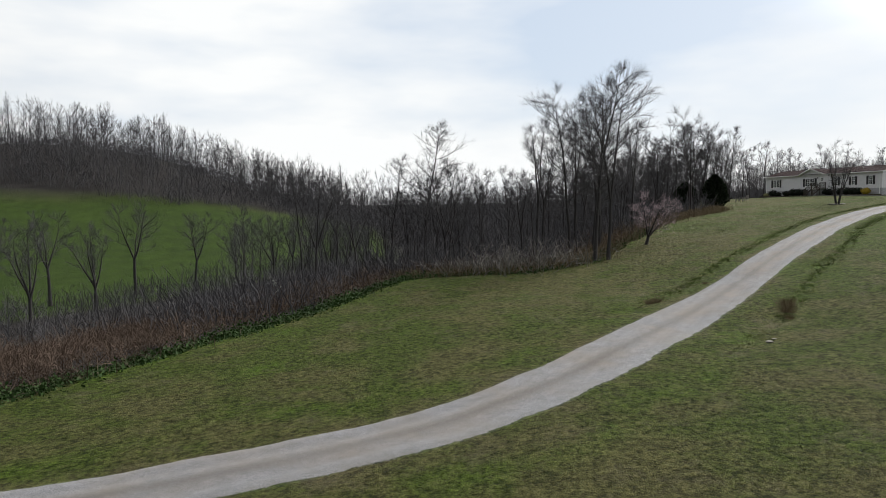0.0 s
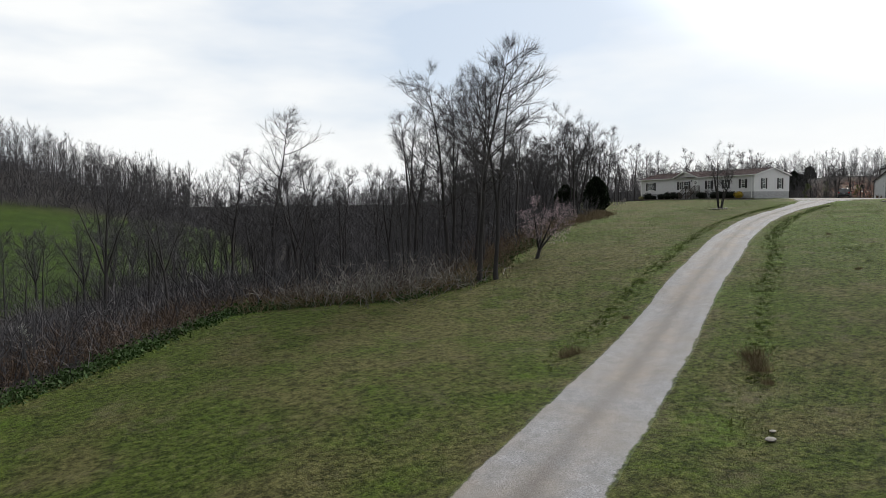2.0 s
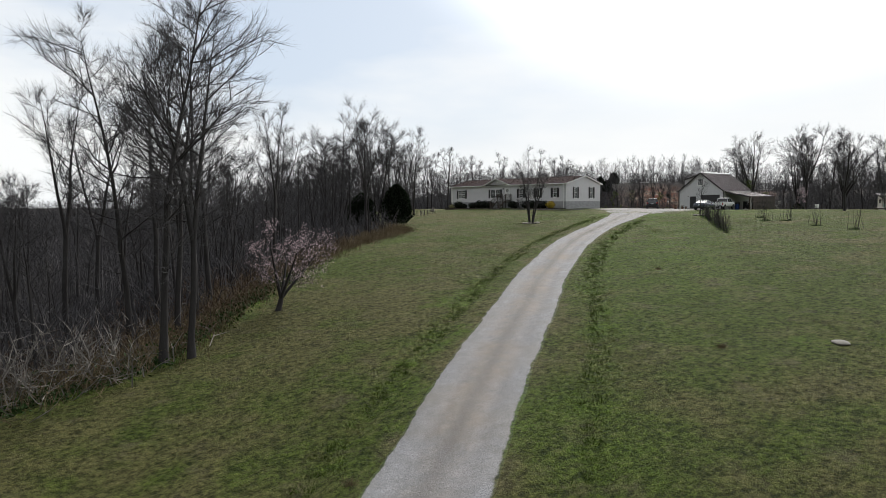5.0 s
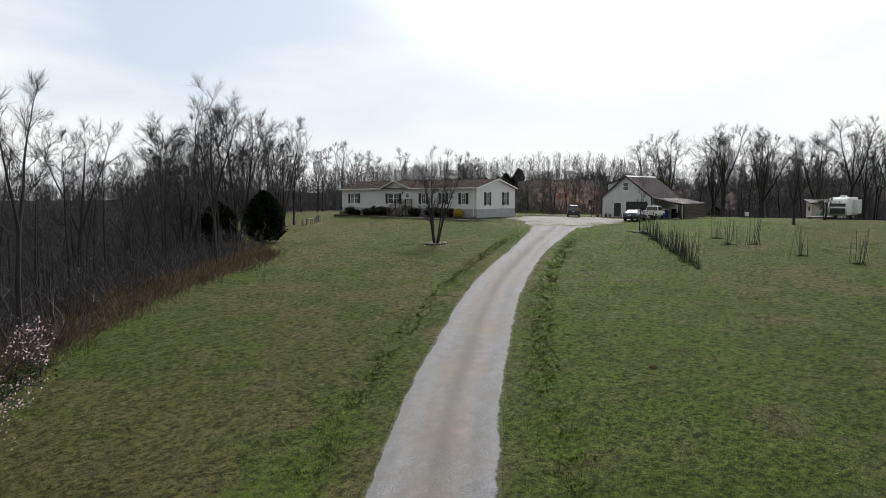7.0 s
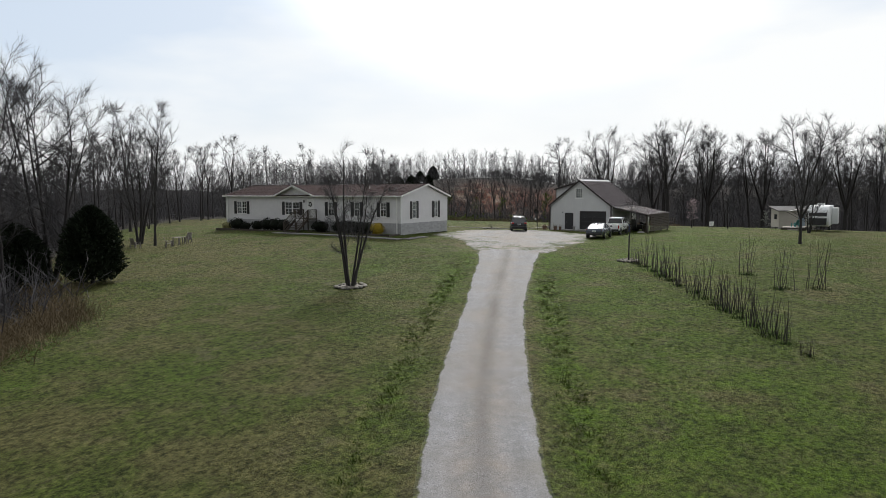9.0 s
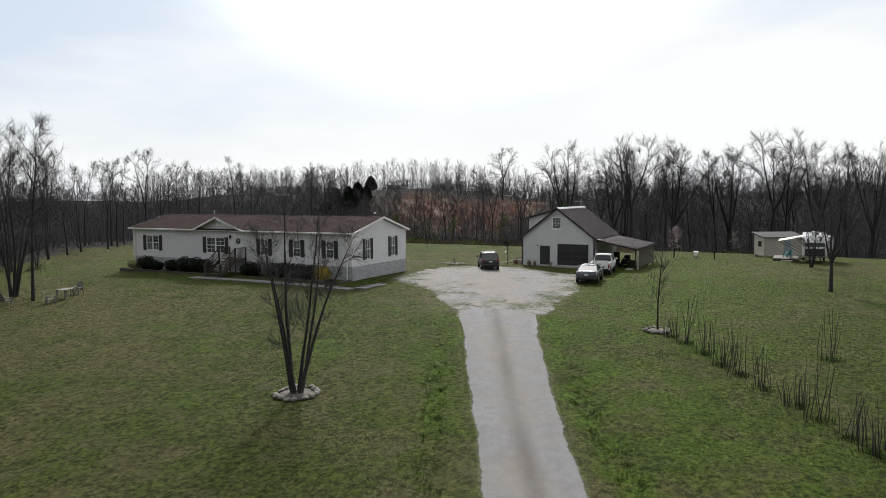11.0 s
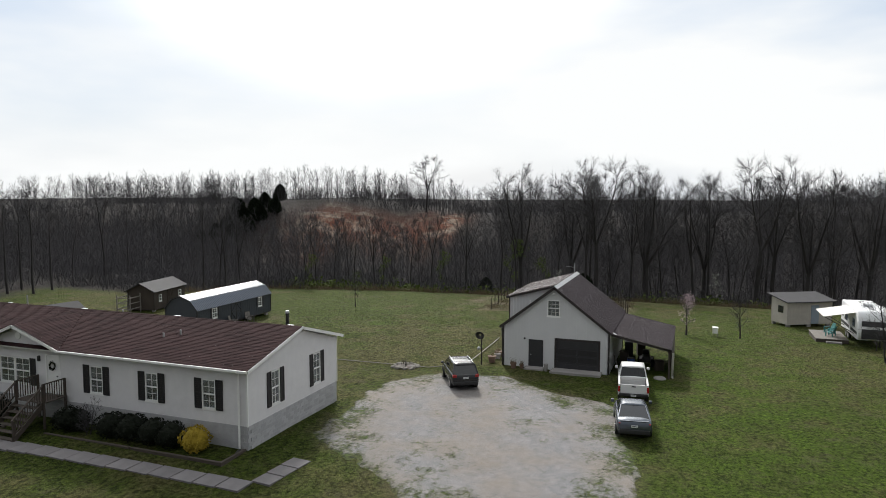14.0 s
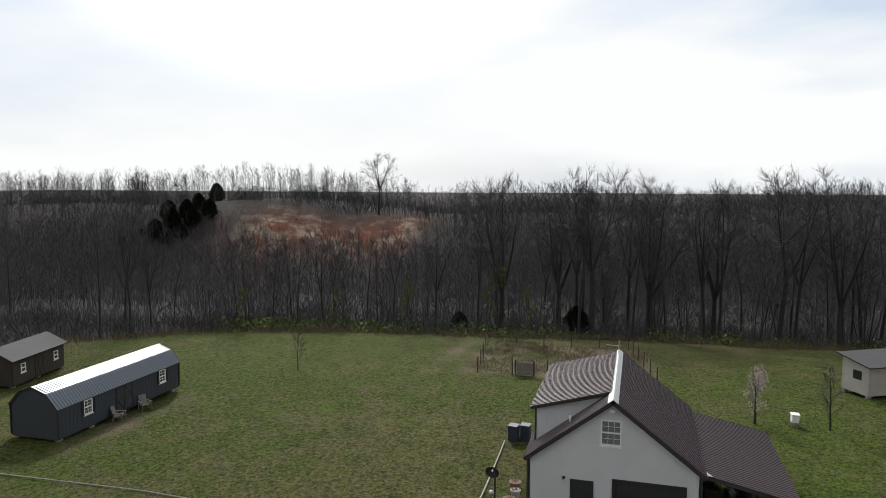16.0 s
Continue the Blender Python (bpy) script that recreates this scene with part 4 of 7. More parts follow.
SIDE_WINDOWS = [(1.97, 2.72, 1), (6.03, 6.80, 1)]
part("wall", lap_wall(on_side, DEEP, SILL, RIDGE_Z - 0.08, [(a, b, 1.6, 3.38) for a, b, _ in SIDE_WINDOWS], side_span), SIDING, house)
part("wall", lap_wall(on_far, DEEP, SILL, RIDGE_Z - 0.08, [], side_span), SIDING, house)
part("wall", lap_wall(on_rear, LONG, SILL, EAVE, []), SIDING, house)
room = box(0.2, DEEP - 0.2, 0.2, LONG - 0.2, SILL, SILL + 0.1)
box(2.2, 2.3, 0.3, LONG - 0.3, SILL + 0.1, EAVE - 0.1, bm=room)
box(0.15, DEEP - 0.15, 0.15, LONG - 0.15, EAVE - 0.08, EAVE - 0.02, bm=room)
part("interior", room, ROOM, house, "dim interior partition and floor")
for a, b, s in FRONT_WINDOWS:
    window_on(house, on_front, a, b, WIN_LO, WIN_HI, s, blind=0.0 if s == 2 else 0.45)
for a, b, s in SIDE_WINDOWS:
    window_on(house, on_side, a, b, 1.62, 3.36, s, shutter=0.36)
# the front door
door = part("door", add_box(bmesh.new(), on_front, 12.18, 13.06, -0.06, -0.015, 1.52, 3.54), WHITE, house, "white panelled front door with a dark wreath")
fr = bmesh.new()
for q in ((12.08, 12.18, 1.5, 3.62), (13.06, 13.16, 1.5, 3.62), (12.18, 13.06, 3.54, 3.62)):
    add_box(fr, on_front, q[0], q[1], -0.08, 0.035, q[2], q[3])
part("door_frame", fr, WHITE, door)
pn = bmesh.new()
for a, b, z0, z1 in ((12.28, 12.58, 1.66, 2.3), (12.66, 12.96, 1.66, 2.3), (12.28, 12.58, 2.42, 2.62), (12.66, 12.96, 2.42, 2.62)):
    add_box(pn, on_front, a, b, -0.016, -0.006, z0, z1)
part("door_panel", pn, WHITE, door)
wr = Mesh()
wrng = random.Random(3)
for _ in range(260):
    a = wrng.uniform(0, 6.28)
    r = 0.2 + wrng.gauss(0, 0.035)
    wr.leaf(Vector((-0.03 - wrng.uniform(0, 0.05), 12.62 + r * math.cos(a), 3.0 + r * math.sin(a))), 0.035, wrng)
w_ob = new("wreath", wr.mesh("wreath", BOXWOOD))
w_ob.parent = door
tagged(w_ob, "dark leafy door wreath")
part("door_handle", rod((-0.03, 12.26, 2.45), (-0.1, 12.26, 2.45), 0.03), DARK_TRIM, door)
lamp = box(-0.16, -0.02, 13.5, 13.62, 3.2, 3.5, 0.02)
part("wall_lamp", lamp, BLACK, house, "small black wall lantern by the door")
# corner boards, fascia, gutters
for y in (0, LONG):
    for x in (0, DEEP):
        part("corner_board", box(x - 0.035, x + 0.035, y - 0.035, y + 0.035, SILL - 0.02, EAVE + 0.02), WHITE, house)
slope = Vector((RIDGE_X + 0.28, 0, RIDGE_Z - EAVE - 0.06))
for a, b in ((-0.25, GABLE[0] - 0.05), (GABLE[1] + 0.05, LONG + 0.25)):
    part("gutter", box(-0.42, -0.29, a, b, 3.86, 3.98, 0.015), WHITE, house, "white eaves gutter")
soff = bmesh.new()
for a, b in ((-0.25, GABLE[0]), (GABLE[1], LONG + 0.25)):
    box(-0.288, -0.02, a, b, 3.84, 3.87, bm=soff)
box(-0.29, -0.27, -0.25, LONG + 0.25, 3.86, 3.99, bm=soff)
part("soffit", soff, WHITE, house)
part("downspout", rod((-0.12, 0.42, 0.05), (-0.12, 0.42, 3.75), 0.05, bm=rod((-0.12, 0.42, 3.72), (-0.34, 0.42, 3.88), 0.05)), WHITE, house, "white downspout")
part("downspout", rod((-0.1, 0.42, 0.0), (-0.55, 0.3, -0.02), 0.05), BLACK, house, "black drain hose")
part("downspout", rod((-0.12, LONG - 0.3, 0.05), (-0.12, LONG - 0.3, 3.75), 0.05, bm=rod((-0.12, LONG - 0.3, 3.72), (-0.34, LONG - 0.3, 3.88), 0.05)), WHITE, house)
# the roof: decks, shingle courses, gable over the door, rake boards
roof = part("roof", slab([(-0.34, -0.28, 3.96), (-0.34, LONG + 0.28, 3.96), (RIDGE_X, LONG + 0.28, RIDGE_Z + 0.1), (RIDGE_X, -0.28, RIDGE_Z + 0.1)], 0.09,
                         slab([(DEEP + 0.34, -0.28, 3.92), (DEEP + 0.34, LONG + 0.28, 3.92), (RIDGE_X, LONG + 0.28, RIDGE_Z + 0.1), (RIDGE_X, -0.28, RIDGE_Z + 0.1)], 0.09)), WHITE, house, "low-pitched roof in brown asphalt shingles")
up = Vector((RIDGE_X + 0.34, 0, RIDGE_Z + 0.1 - 3.96))
v, f = shingled((-0.36, -0.3, 3.965), (0, 1, 0), up, LONG + 0.6, up.length, seed=1)
up2 = Vector((RIDGE_X - DEEP - 0.34, 0, RIDGE_Z + 0.1 - 3.92))
v2, f2 = shingled((DEEP + 0.36, -0.3, 3.925), (0, 1, 0), up2, LONG + 0.6, up2.length, seed=2)
gx_in = (GABLE[3] + 0.12 - 3.96) / (up.z / up.x) - 0.34
half = (GABLE[1] - GABLE[0]) / 2 + 0.15
gup = Vector((0, half, GABLE[3] + 0.12 - 3.95))
sheets = [(v, f), (v2, f2)]
for y0, sgn, seed in ((GABLE[0] - 0.15, 1, 3), (GABLE[1] + 0.15, -1, 4)):
    way = Vector((0, sgn * half, gup.z))
    reach = gx_in + 0.42
    sheets.append(shingled((-0.4, y0, 3.985), (1, 0, 0), way, reach, way.length, clip=lambda s, q=way.length, r=reach: (0, 0.1 + r * s / q), seed=seed))
allv, allf = [], []
for v, f in sheets:
    k = len(allv)
    allv += v
    allf += [tuple(i + k for i in q) for q in f]
cap_v, cap_f = shingled((RIDGE_X - 0.13, -0.3, RIDGE_Z + 0.085), (0, 1, 0), (1, 0, 0), LONG + 0.6, 0.27, course=0.135, seed=9)
k = len(allv)
allv += cap_v
allf += [tuple(i + k for i in q) for q in cap_f]
sh = from_arrays("shingles", allv, allf, SHINGLES, False)
sh.parent = roof
tagged(sh, "brown asphalt shingle courses", kind="stuff")
part("gable_deck", slab([(-0.4, GABLE[0] - 0.15, 3.97), (-0.4, GABLE[2], GABLE[3] + 0.11), (gx_in, GABLE[2], GABLE[3] + 0.11)], 0.05,
                        slab([(-0.4, GABLE[1] + 0.15, 3.97), (-0.4, GABLE[2], GABLE[3] + 0.11), (gx_in, GABLE[2], GABLE[3] + 0.11)], 0.05)), WHITE, roof)
for y0 in (GABLE[0] - 0.17, GABLE[1] + 0.17):
    part("rake_board", slab([(-0.44, y0, 3.99), (-0.41, y0, 3.99), (-0.41, GABLE[2], GABLE[3] + 0.135), (-0.44, GABLE[2], GABLE[3] + 0.135)], 0.15), WHITE, roof, "white rake board")
for y0 in (-0.3, LONG + 0.3):
    for x0, z0 in ((-0.36, 3.975), (DEEP + 0.36, 3.935)):
        part("rake_board", slab([(x0, y0 - 0.015, z0), (x0, y0 + 0.015, z0), (RIDGE_X, y0 + 0.015, RIDGE_Z + 0.115), (RIDGE_X, y0 - 0.015, RIDGE_Z + 0.115)], 0.16), WHITE, roof, "white rake board")
part("gable_vent", rod((-0.02, GABLE[2], 4.5), (-0.06, GABLE[2], 4.5), 0.2, sides=16), WHITE, house, "round white gable vent")
for x, y, h in ((2.1, 6.9, 0.28), (2.5, 6.1, 0.32), (6.3, 14.0, 0.3), (5.4, 21.2, 0.7)):
    part("vent_pipe", rod((x, y, 4.4), (x, y, float(np.interp(x, [0, RIDGE_X, DEEP], [4.0, 5.2, 4.0])) + h), 0.045), PALE_ROOF, roof)
flue = part("flue", rod((7.2, 2.4, 4.2), (7.2, 2.4, 5.35), 0.1, sides=12), BLACK, roof, "black stove flue with a steel cap")
part("flue_cap", rod((7.2, 2.4, 5.36), (7.2, 2.4, 5.5), 0.13, 0.11, 12), PALE_ROOF, flue)
for x, y in ((6.2, 1.6), (6.0, 9.5), (6.0, 17.0), (6.2, 24)):
    z = float(np.interp(x, [RIDGE_X, DEEP + 0.34], [RIDGE_Z + 0.1, 3.92]))
    part("roof_vent", box(x - 0.2, x + 0.2, y - 0.2, y + 0.2, z, z + 0.13, 0.04), PALE_ROOF, roof, "low grey metal roof vent")
# the block skirting
sk = box(-0.0, DEEP, 0.0, 0.02, -0.8, SILL, bm=box(0, 0.02, 0.021, LONG, -0.8, SILL))
box(DEEP - 0.02, DEEP, 0.021, LONG, -0.8, SILL, bm=sk)
box(0.021, DEEP - 0.021, LONG - 0.02, LONG, -0.8, SILL, bm=sk)
skirting = part("skirting", sk, BLOCK, house, "grey concrete block skirting")
block_side = box(0.005, 0.395, -0.05, -0.002, 0.005, 0.195, 0.008)
me_side = bpy.data.meshes.new("block")
block_side.to_mesh(me_side)
me_side.materials.append(BLOCK)
for r in range(8):
    z = SILL - 0.2 - r * 0.2
    for k in range(22):
        x = k * 0.4 - (0.2 if r % 2 else 0)
        if x < 0 or x > DEEP - 0.39:
            continue
        b = new("block", me_side)
        b.parent = skirting
        b.location = (x, 0, z)
fb = bmesh.new()
for r in range(8):
    z = SILL - 0.2 - r * 0.2
    for k in range(68):
        y = k * 0.4 - (0.2 if r % 2 else 0)
        if 0 <= y < LONG - 0.39:
            box(-0.03, -0.002, y + 0.005, y + 0.395, z + 0.005, z + 0.195, bm=fb)
tagged(part("block_facing", fb, BLOCK, skirting), kind="stuff")

# ---- porch steps ----
porch = group_base("porch_steps", (HX, HY, HZ), "weathered dark wooden porch steps with railings at the front door", "steps")
DECK_Z = 1.46
for k in range(11):
    y = 11.6 + k * 0.19
    part("board", box(-1.5, -0.05, y + 0.004, y + 0.186, DECK_Z - 0.04, DECK_Z, 0.006), TIMBER, porch)
for k in range(6):
    x, z = -1.5 - 0.29 * k, DECK_Z - 0.235 * (k + 1)
    part("tread", box(x - 0.29, x + 0.02, 11.75, 13.55, z - 0.045, z, 0.008), TIMBER, porch)
for y in (11.72, 13.58):
    part("stringer", prism([(-1.5, DECK_Z), (-1.5, DECK_Z - 0.35), (-3.3, -0.25), (-3.3, 0.05)], "y", y - 0.025, y + 0.025), TIMBER, porch)
for x in (-1.45, -0.15):
    for y in (11.65, 13.62):
        part("post", box(x - 0.05, x + 0.05, y - 0.05, y + 0.05, -0.5, DECK_Z + 1.0, 0.008), TIMBER, porch)
for y in (11.65, 13.62):
    part("post", box(-3.25, -3.15, y - 0.05, y + 0.05, -0.5, 1.02, 0.008), TIMBER, porch)
    part("handrail", slab([(-3.3, y - 0.05, 1.06), (-3.3, y + 0.05, 1.06), (-1.4, y + 0.05, DECK_Z + 1.0), (-1.4, y - 0.05, DECK_Z + 1.0)], 0.05), TIMBER, porch)
    part("rail", slab([(-3.2, y - 0.03, 0.35), (-3.2, y + 0.03, 0.35), (-1.45, y + 0.03, DECK_Z + 0.3), (-1.45, y - 0.03, DECK_Z + 0.3)], 0.05), TIMBER, porch)
    for k in range(12):
        x = -3.08 + k * 0.14
        f = (x + 3.2) / 1.75
        part("baluster", box(x - 0.018, x + 0.018, y - 0.018, y + 0.018, 0.33 + f * 1.38, 1.02 + f * 1.42), TIMBER, porch)
    part("handrail", box(-1.5, -0.1, y - 0.05, y + 0.05, DECK_Z + 0.95, DECK_Z + 1.0, 0.008), TIMBER, porch)
    for k in range(9):
        x = -1.34 + k * 0.14
        part("baluster", box(x - 0.018, x + 0.018, y - 0.018, y + 0.018, DECK_Z + 0.05, DECK_Z + 0.95), TIMBER, porch)

# ---- walk and beds before the house ----
walk_path = tagged(new("pavement"), "weathered concrete garden walk in separate slabs", "pavement", kind="structure")
WALK_LINE = [(105.5, 115.4), (105.7, 108.0), (106.0, 98.9)]
for k in range(14):
    f = k / 13.5
    y = 115.4 - 1.2 * k
    x = 105.5 + 0.035 * k
    z = float(land(x, y))
    b = part("slab", box(-0.52, 0.52, -0.585, 0.585, -0.12, 0.045, 0.012), WALK_SLAB, walk_path)
    b.matrix_basis = pose(x, y, z, RNG.uniform(-0.5, 0.5), RNG.uniform(-0.6, 0.6), 178.3)
for k in range(3):
    x, y = 106.9 + 0.95 * k, 98.75 - 0.12 * k
    b = part("slab", box(-0.465, 0.465, -0.5, 0.5, -0.12, 0.045, 0.012), WALK_SLAB, walk_path)
    b.matrix_basis = pose(x, y, float(land(x, y)), 0, 0.4, -6)
bed = group_base("bed_edging", (HX, HY, HZ), "low timber edging round the foundation bed", "garden edging")
for y0, y1 in ((0.2, 5.4), (5.5, 11.2), (14.0, 20.2), (20.3, 26.6)):
    part("timber", box(-1.95, -1.8, y0, y1, -0.32, 0.08, 0.015), TIMBER, bed)
part("timber", box(-1.95, -0.1, 0.05, 0.19, -0.32, 0.08, 0.015), TIMBER, bed)


def clipped_bush(seed, wide, high, leaves=900, lumps=0.12):
    rng = random.Random(seed)
    m = Mesh()
    for _ in range(leaves):
        d = Vector((rng.gauss(0, 1), rng.gauss(0, 1), rng.gauss(0, 1))).normalized()
        r = rng.uniform(0.72, 1.0) ** 0.5 * (1 + lumps * math.sin(5 * d.x + seed) * math.cos(4 * d.y + 3 * d.z))
        p = Vector((d.x * wide * r, d.y * wide * r, high * 0.5 + d.z * high * 0.52 * r))
        if p.z > 0:
            m.leaf(p, rng.uniform(0.035, 0.07), rng)
    stem = Mesh()
    for _ in range(5):
        a = rng.uniform(0, 6.28)
        stem.tube([Vector((0, 0, -0.1)), Vector((math.cos(a) * wide * 0.3, math.sin(a) * wide * 0.3, high * 0.5))], [0.03, 0.015], 4)
    core = bmesh.new()
    bmesh.ops.create_icosphere(core, subdivisions=2, radius=1, matrix=Matrix.Translation((0, 0, high * 0.48)) @ Matrix.Diagonal((wide * 0.8, wide * 0.8, high * 0.42, 1)))
    for v in core.verts:
        v.co *= 1 + 0.06 * math.sin(7 * v.co.x + seed) * math.cos(6 * v.co.z)
    me = bpy.data.meshes.new("inner_foliage")
    core.to_mesh(me)
    core.free()
    return m, stem, me


def bush(place, seed, wide, high, material, label, leaves=900):
    m, stem, core = clipped_bush(seed, wide, high, leaves)
    core.materials.append(material)
    x, y = place
    ob = new("bush")
    ob.matrix_basis = pose(x, y, float(land(x, y)))
    for key, me in (("foliage", m.mesh("foliage", material)), ("stem", stem.mesh("stem", BARK)), ("inner_foliage", core)):
        p = new(key, me)
        p.parent = ob
    return tagged(ob, label, "bush", "bushes before the house")


FORSYTHIA = plain("yellow_forsythia_bloom", (0.30, 0.22, 0.03), 0.8, 0, 0.35, 5.0, 25, 0, shine=0.1)
PALE_SHRUB = plain("pale_variegated_leaves", (0.2, 0.19, 0.09), 0.8, 0, 0.35, 5.0, 25, 0, shine=0.1)
for y, wide, high in ((23.9, 0.85, 1.25), (22.4, 0.55, 0.8), (20.3, 0.7, 0.95), (18.6, 0.85, 1.2), (17.2, 0.85, 1.2), (15.9, 0.7, 1.1), (10.5, 0.8, 1.0), (9.9, 0.6, 0.9), (7.6, 0.75, 1.05), (6.3, 0.8, 1.15), (5.0, 0.75, 1.1), (3.8, 0.7, 1.1)):
    bush((HX - 0.98, HY + y), int(y * 10), wide * 1.08, high * 1.18, BOXWOOD, "dark green clipped evergreen bush against the house")
bush((HX - 1.0, HY + 2.3), 77, 0.75, 1.25, FORSYTHIA, "yellow-flowering forsythia bush at the house corner")
bush((HX - 0.9, HY + 25.8), 78, 0.6, 0.95, PALE_SHRUB, "pale yellow-green shrub at the house corner", 500)


# ---- the garage with its lean-to ----
def rib_wall(put, long, z0, holes, top, pitch=0.229, thick=0.1):
    """Ribbed steel sheet standing upright, with thickness; top(u): its height there."""
    bm = bmesh.new()
    cuts = {round(k * pitch, 4): True for k in range(int(long / pitch) + 1)}
    for e in [h[0] for h in holes] + [h[1] for h in holes] + [long]:
        cuts.setdefault(round(e, 4), False)
    order = sorted(c for c in cuts if c <= long + 1e-6)
    for a_u, b_u in zip(order, order[1:]):
        if b_u - a_u < 0.004:
            continue
        for lo, hi in clear([(h[2], h[3]) for h in holes if h[0] < b_u - 0.002 and h[1] > a_u + 0.002], z0, 99):
            if max(min(hi, top(a_u)), min(hi, top(b_u))) - lo < 0.02:
                continue
            bars = [(a_u, b_u, 0.0)] + ([(a_u, min(a_u + 0.03, b_u), 0.009)] if cuts[a_u] else [])
            for x0, x1, o in bars:
                q0, q1 = min(hi, top(x0)), min(hi, top(x1))
                vs = [bm.verts.new(put(*p)) for p in ((x0, o, lo), (x1, o, lo), (x1, o, q1), (x0, o, q0), (x0, -thick, lo), (x1, -thick, lo), (x1, -thick, q1), (x0, -thick, q0))]
                for q in ((0, 1, 2, 3), (5, 4, 7, 6), (4, 5, 1, 0), (3, 2, 6, 7), (4, 0, 3, 7), (1, 5, 6, 2)):
                    bm.faces.new([vs[i] for i in q])
    bmesh.ops.remove_doubles(bm, verts=bm.verts, dist=0.0006)
    bmesh.ops.recalc_face_normals(bm, faces=bm.faces)
    return bm


def ribbed_sheets(name, parent, corner, along, up, long, high, material, label="", width=0.92, lap=0.004):
    """Steel roof sheets laid side by side up a slope, each an object on a shared mesh."""
    corner, along, up = Vector(corner), Vector(along).normalized(), Vector(up).normalized()
    n = along.cross(up).normalized()
    flip = n.z < 0
    n = -n if flip else n
    count = max(1, round(long / width))
    w = long / count
    outline = []
    for k in range(4):
        u = w * k / 4
        outline += [(u, 0.036), (u + 0.05, 0.036), (u + 0.075, 0.0), (u + w / 4 - 0.025, 0.0)]
    outline.append((w, 0.036))
    bm = bmesh.new()
    place = lambda u, h, s: (u, s, h)  # noqa: E731
    lo = [bm.verts.new(place(u, h, 0)) for u, h in outline]
    hi = [bm.verts.new(place(u, h, high)) for u, h in outline]
    lo2 = [bm.verts.new(place(u, h - 0.012, 0)) for u, h in outline]
    hi2 = [bm.verts.new(place(u, h - 0.012, high)) for u, h in outline]
    for k in range(len(outline) - 1):
        for q in ((lo[k], lo[k + 1], hi[k + 1], hi[k]), (lo2[k + 1], lo2[k], hi2[k], hi2[k + 1]), (lo2[k], lo2[k + 1], lo[k + 1], lo[k]), (hi[k], hi[k + 1], hi2[k + 1], hi2[k])):
            bm.faces.new(q)
    me = bpy.data.meshes.new(name)
    bm.to_mesh(me)
    bm.free()
    me.materials.append(material)
    for k in range(count):
        ob = new(name, me)
        ob.parent = parent
        m = Matrix.Identity(4)
        m.col[0][:3], m.col[1][:3], m.col[2][:3] = along, up, n
        m.col[3][:3] = corner + along * (w * k)
        ob.matrix_basis = m
        if label:
            tagged(ob, label)


GX, GY, GZ = 130.75, 86.85, 12.2
GD, GW, GE, GA_Y, GA = 9.5, 7.75, 3.12, 3.9, 6.08
garage = group_base("garage", (GX, GY, GZ), "pale grey steel garage with brown metal roof and lean-to", "garage")
g_front = lambda u, out, z: (-out, u, z)  # noqa: E731
g_back = lambda u, out, z: (GD + out, u, z)  # noqa: E731
g_right = lambda u, out, z: (u, -out, z)  # noqa: E731
g_left = lambda u, out, z: (u, GW + out, z)  # noqa: E731
gable_top = lambda u: GE + (GA - GE) * (u / GA_Y if u < GA_Y else (GW - u) / (GW - GA_Y))  # noqa: E731
DOOR_H, MAN_H, LOFT = (0.69, 3.77, -0.5, 2.28), (4.70, 5.76, -0.5, 2.16), (3.5, 4.42, 3.93, 5.15)
part("wall", rib_wall(g_front, GW, -0.4, [DOOR_H, MAN_H, LOFT], gable_top), STEEL_WALL, garage, "pale grey ribbed steel siding")
part("wall", rib_wall(g_back, GW, -0.4, [], gable_top), STEEL_WALL, garage)
part("wall", rib_wall(g_right, GD, -0.4, [], lambda u: GE), STEEL_WALL, garage)
part("wall", rib_wall(g_left, GD, -0.4, [], lambda u: GE), STEEL_WALL, garage)
part("floor_slab", box(0.1, GD - 0.1, 0.1, GW - 0.1, -0.3, 0.02), CONCRETE, garage)
ov = 0.22
run = GA_Y + ov
drop = (GA - GE) / GA_Y * ov
ribbed_sheets("roof_sheet", garage, (-ov, -ov, GE - drop + 0.05), (1, 0, 0), (0, GA_Y + ov, GA - GE + drop), GD + 2 * ov, math.hypot(run, GA - GE + drop), STEEL_ROOF)
ribbed_sheets("roof_sheet", garage, (-ov, GW + ov, GE - drop + 0.05), (1, 0, 0), (0, -(GW - GA_Y + ov), GA - GE + drop), GD + 2 * ov, math.hypot(GW - GA_Y + ov, GA - GE + drop), STEEL_ROOF)
part("ridge_cap", prism([(GA_Y - 0.24, GA - 0.07), (GA_Y, GA + 0.12), (GA_Y + 0.24, GA - 0.07), (GA_Y, GA + 0.09)], "x", -ov - 0.02, GD + ov + 0.02), PALE_ROOF, garage, "pale worn metal ridge cap")
for x in (-ov, GD + ov):
    for y0 in (-ov, GW + ov):
        part("rake_trim", slab([(x - 0.03, y0, GE - drop + 0.06), (x + 0.03, y0, GE - drop + 0.06), (x + 0.03, GA_Y, GA + 0.06), (x - 0.03, GA_Y, GA + 0.06)], 0.17), DARK_TRIM, garage, "dark brown rake trim")
for x in (0, GD):
    for y in (0, GW):
        part("corner_trim", box(x - 0.05, x + 0.05, y - 0.05, y + 0.05, -0.4, GE), DARK_TRIM, garage)
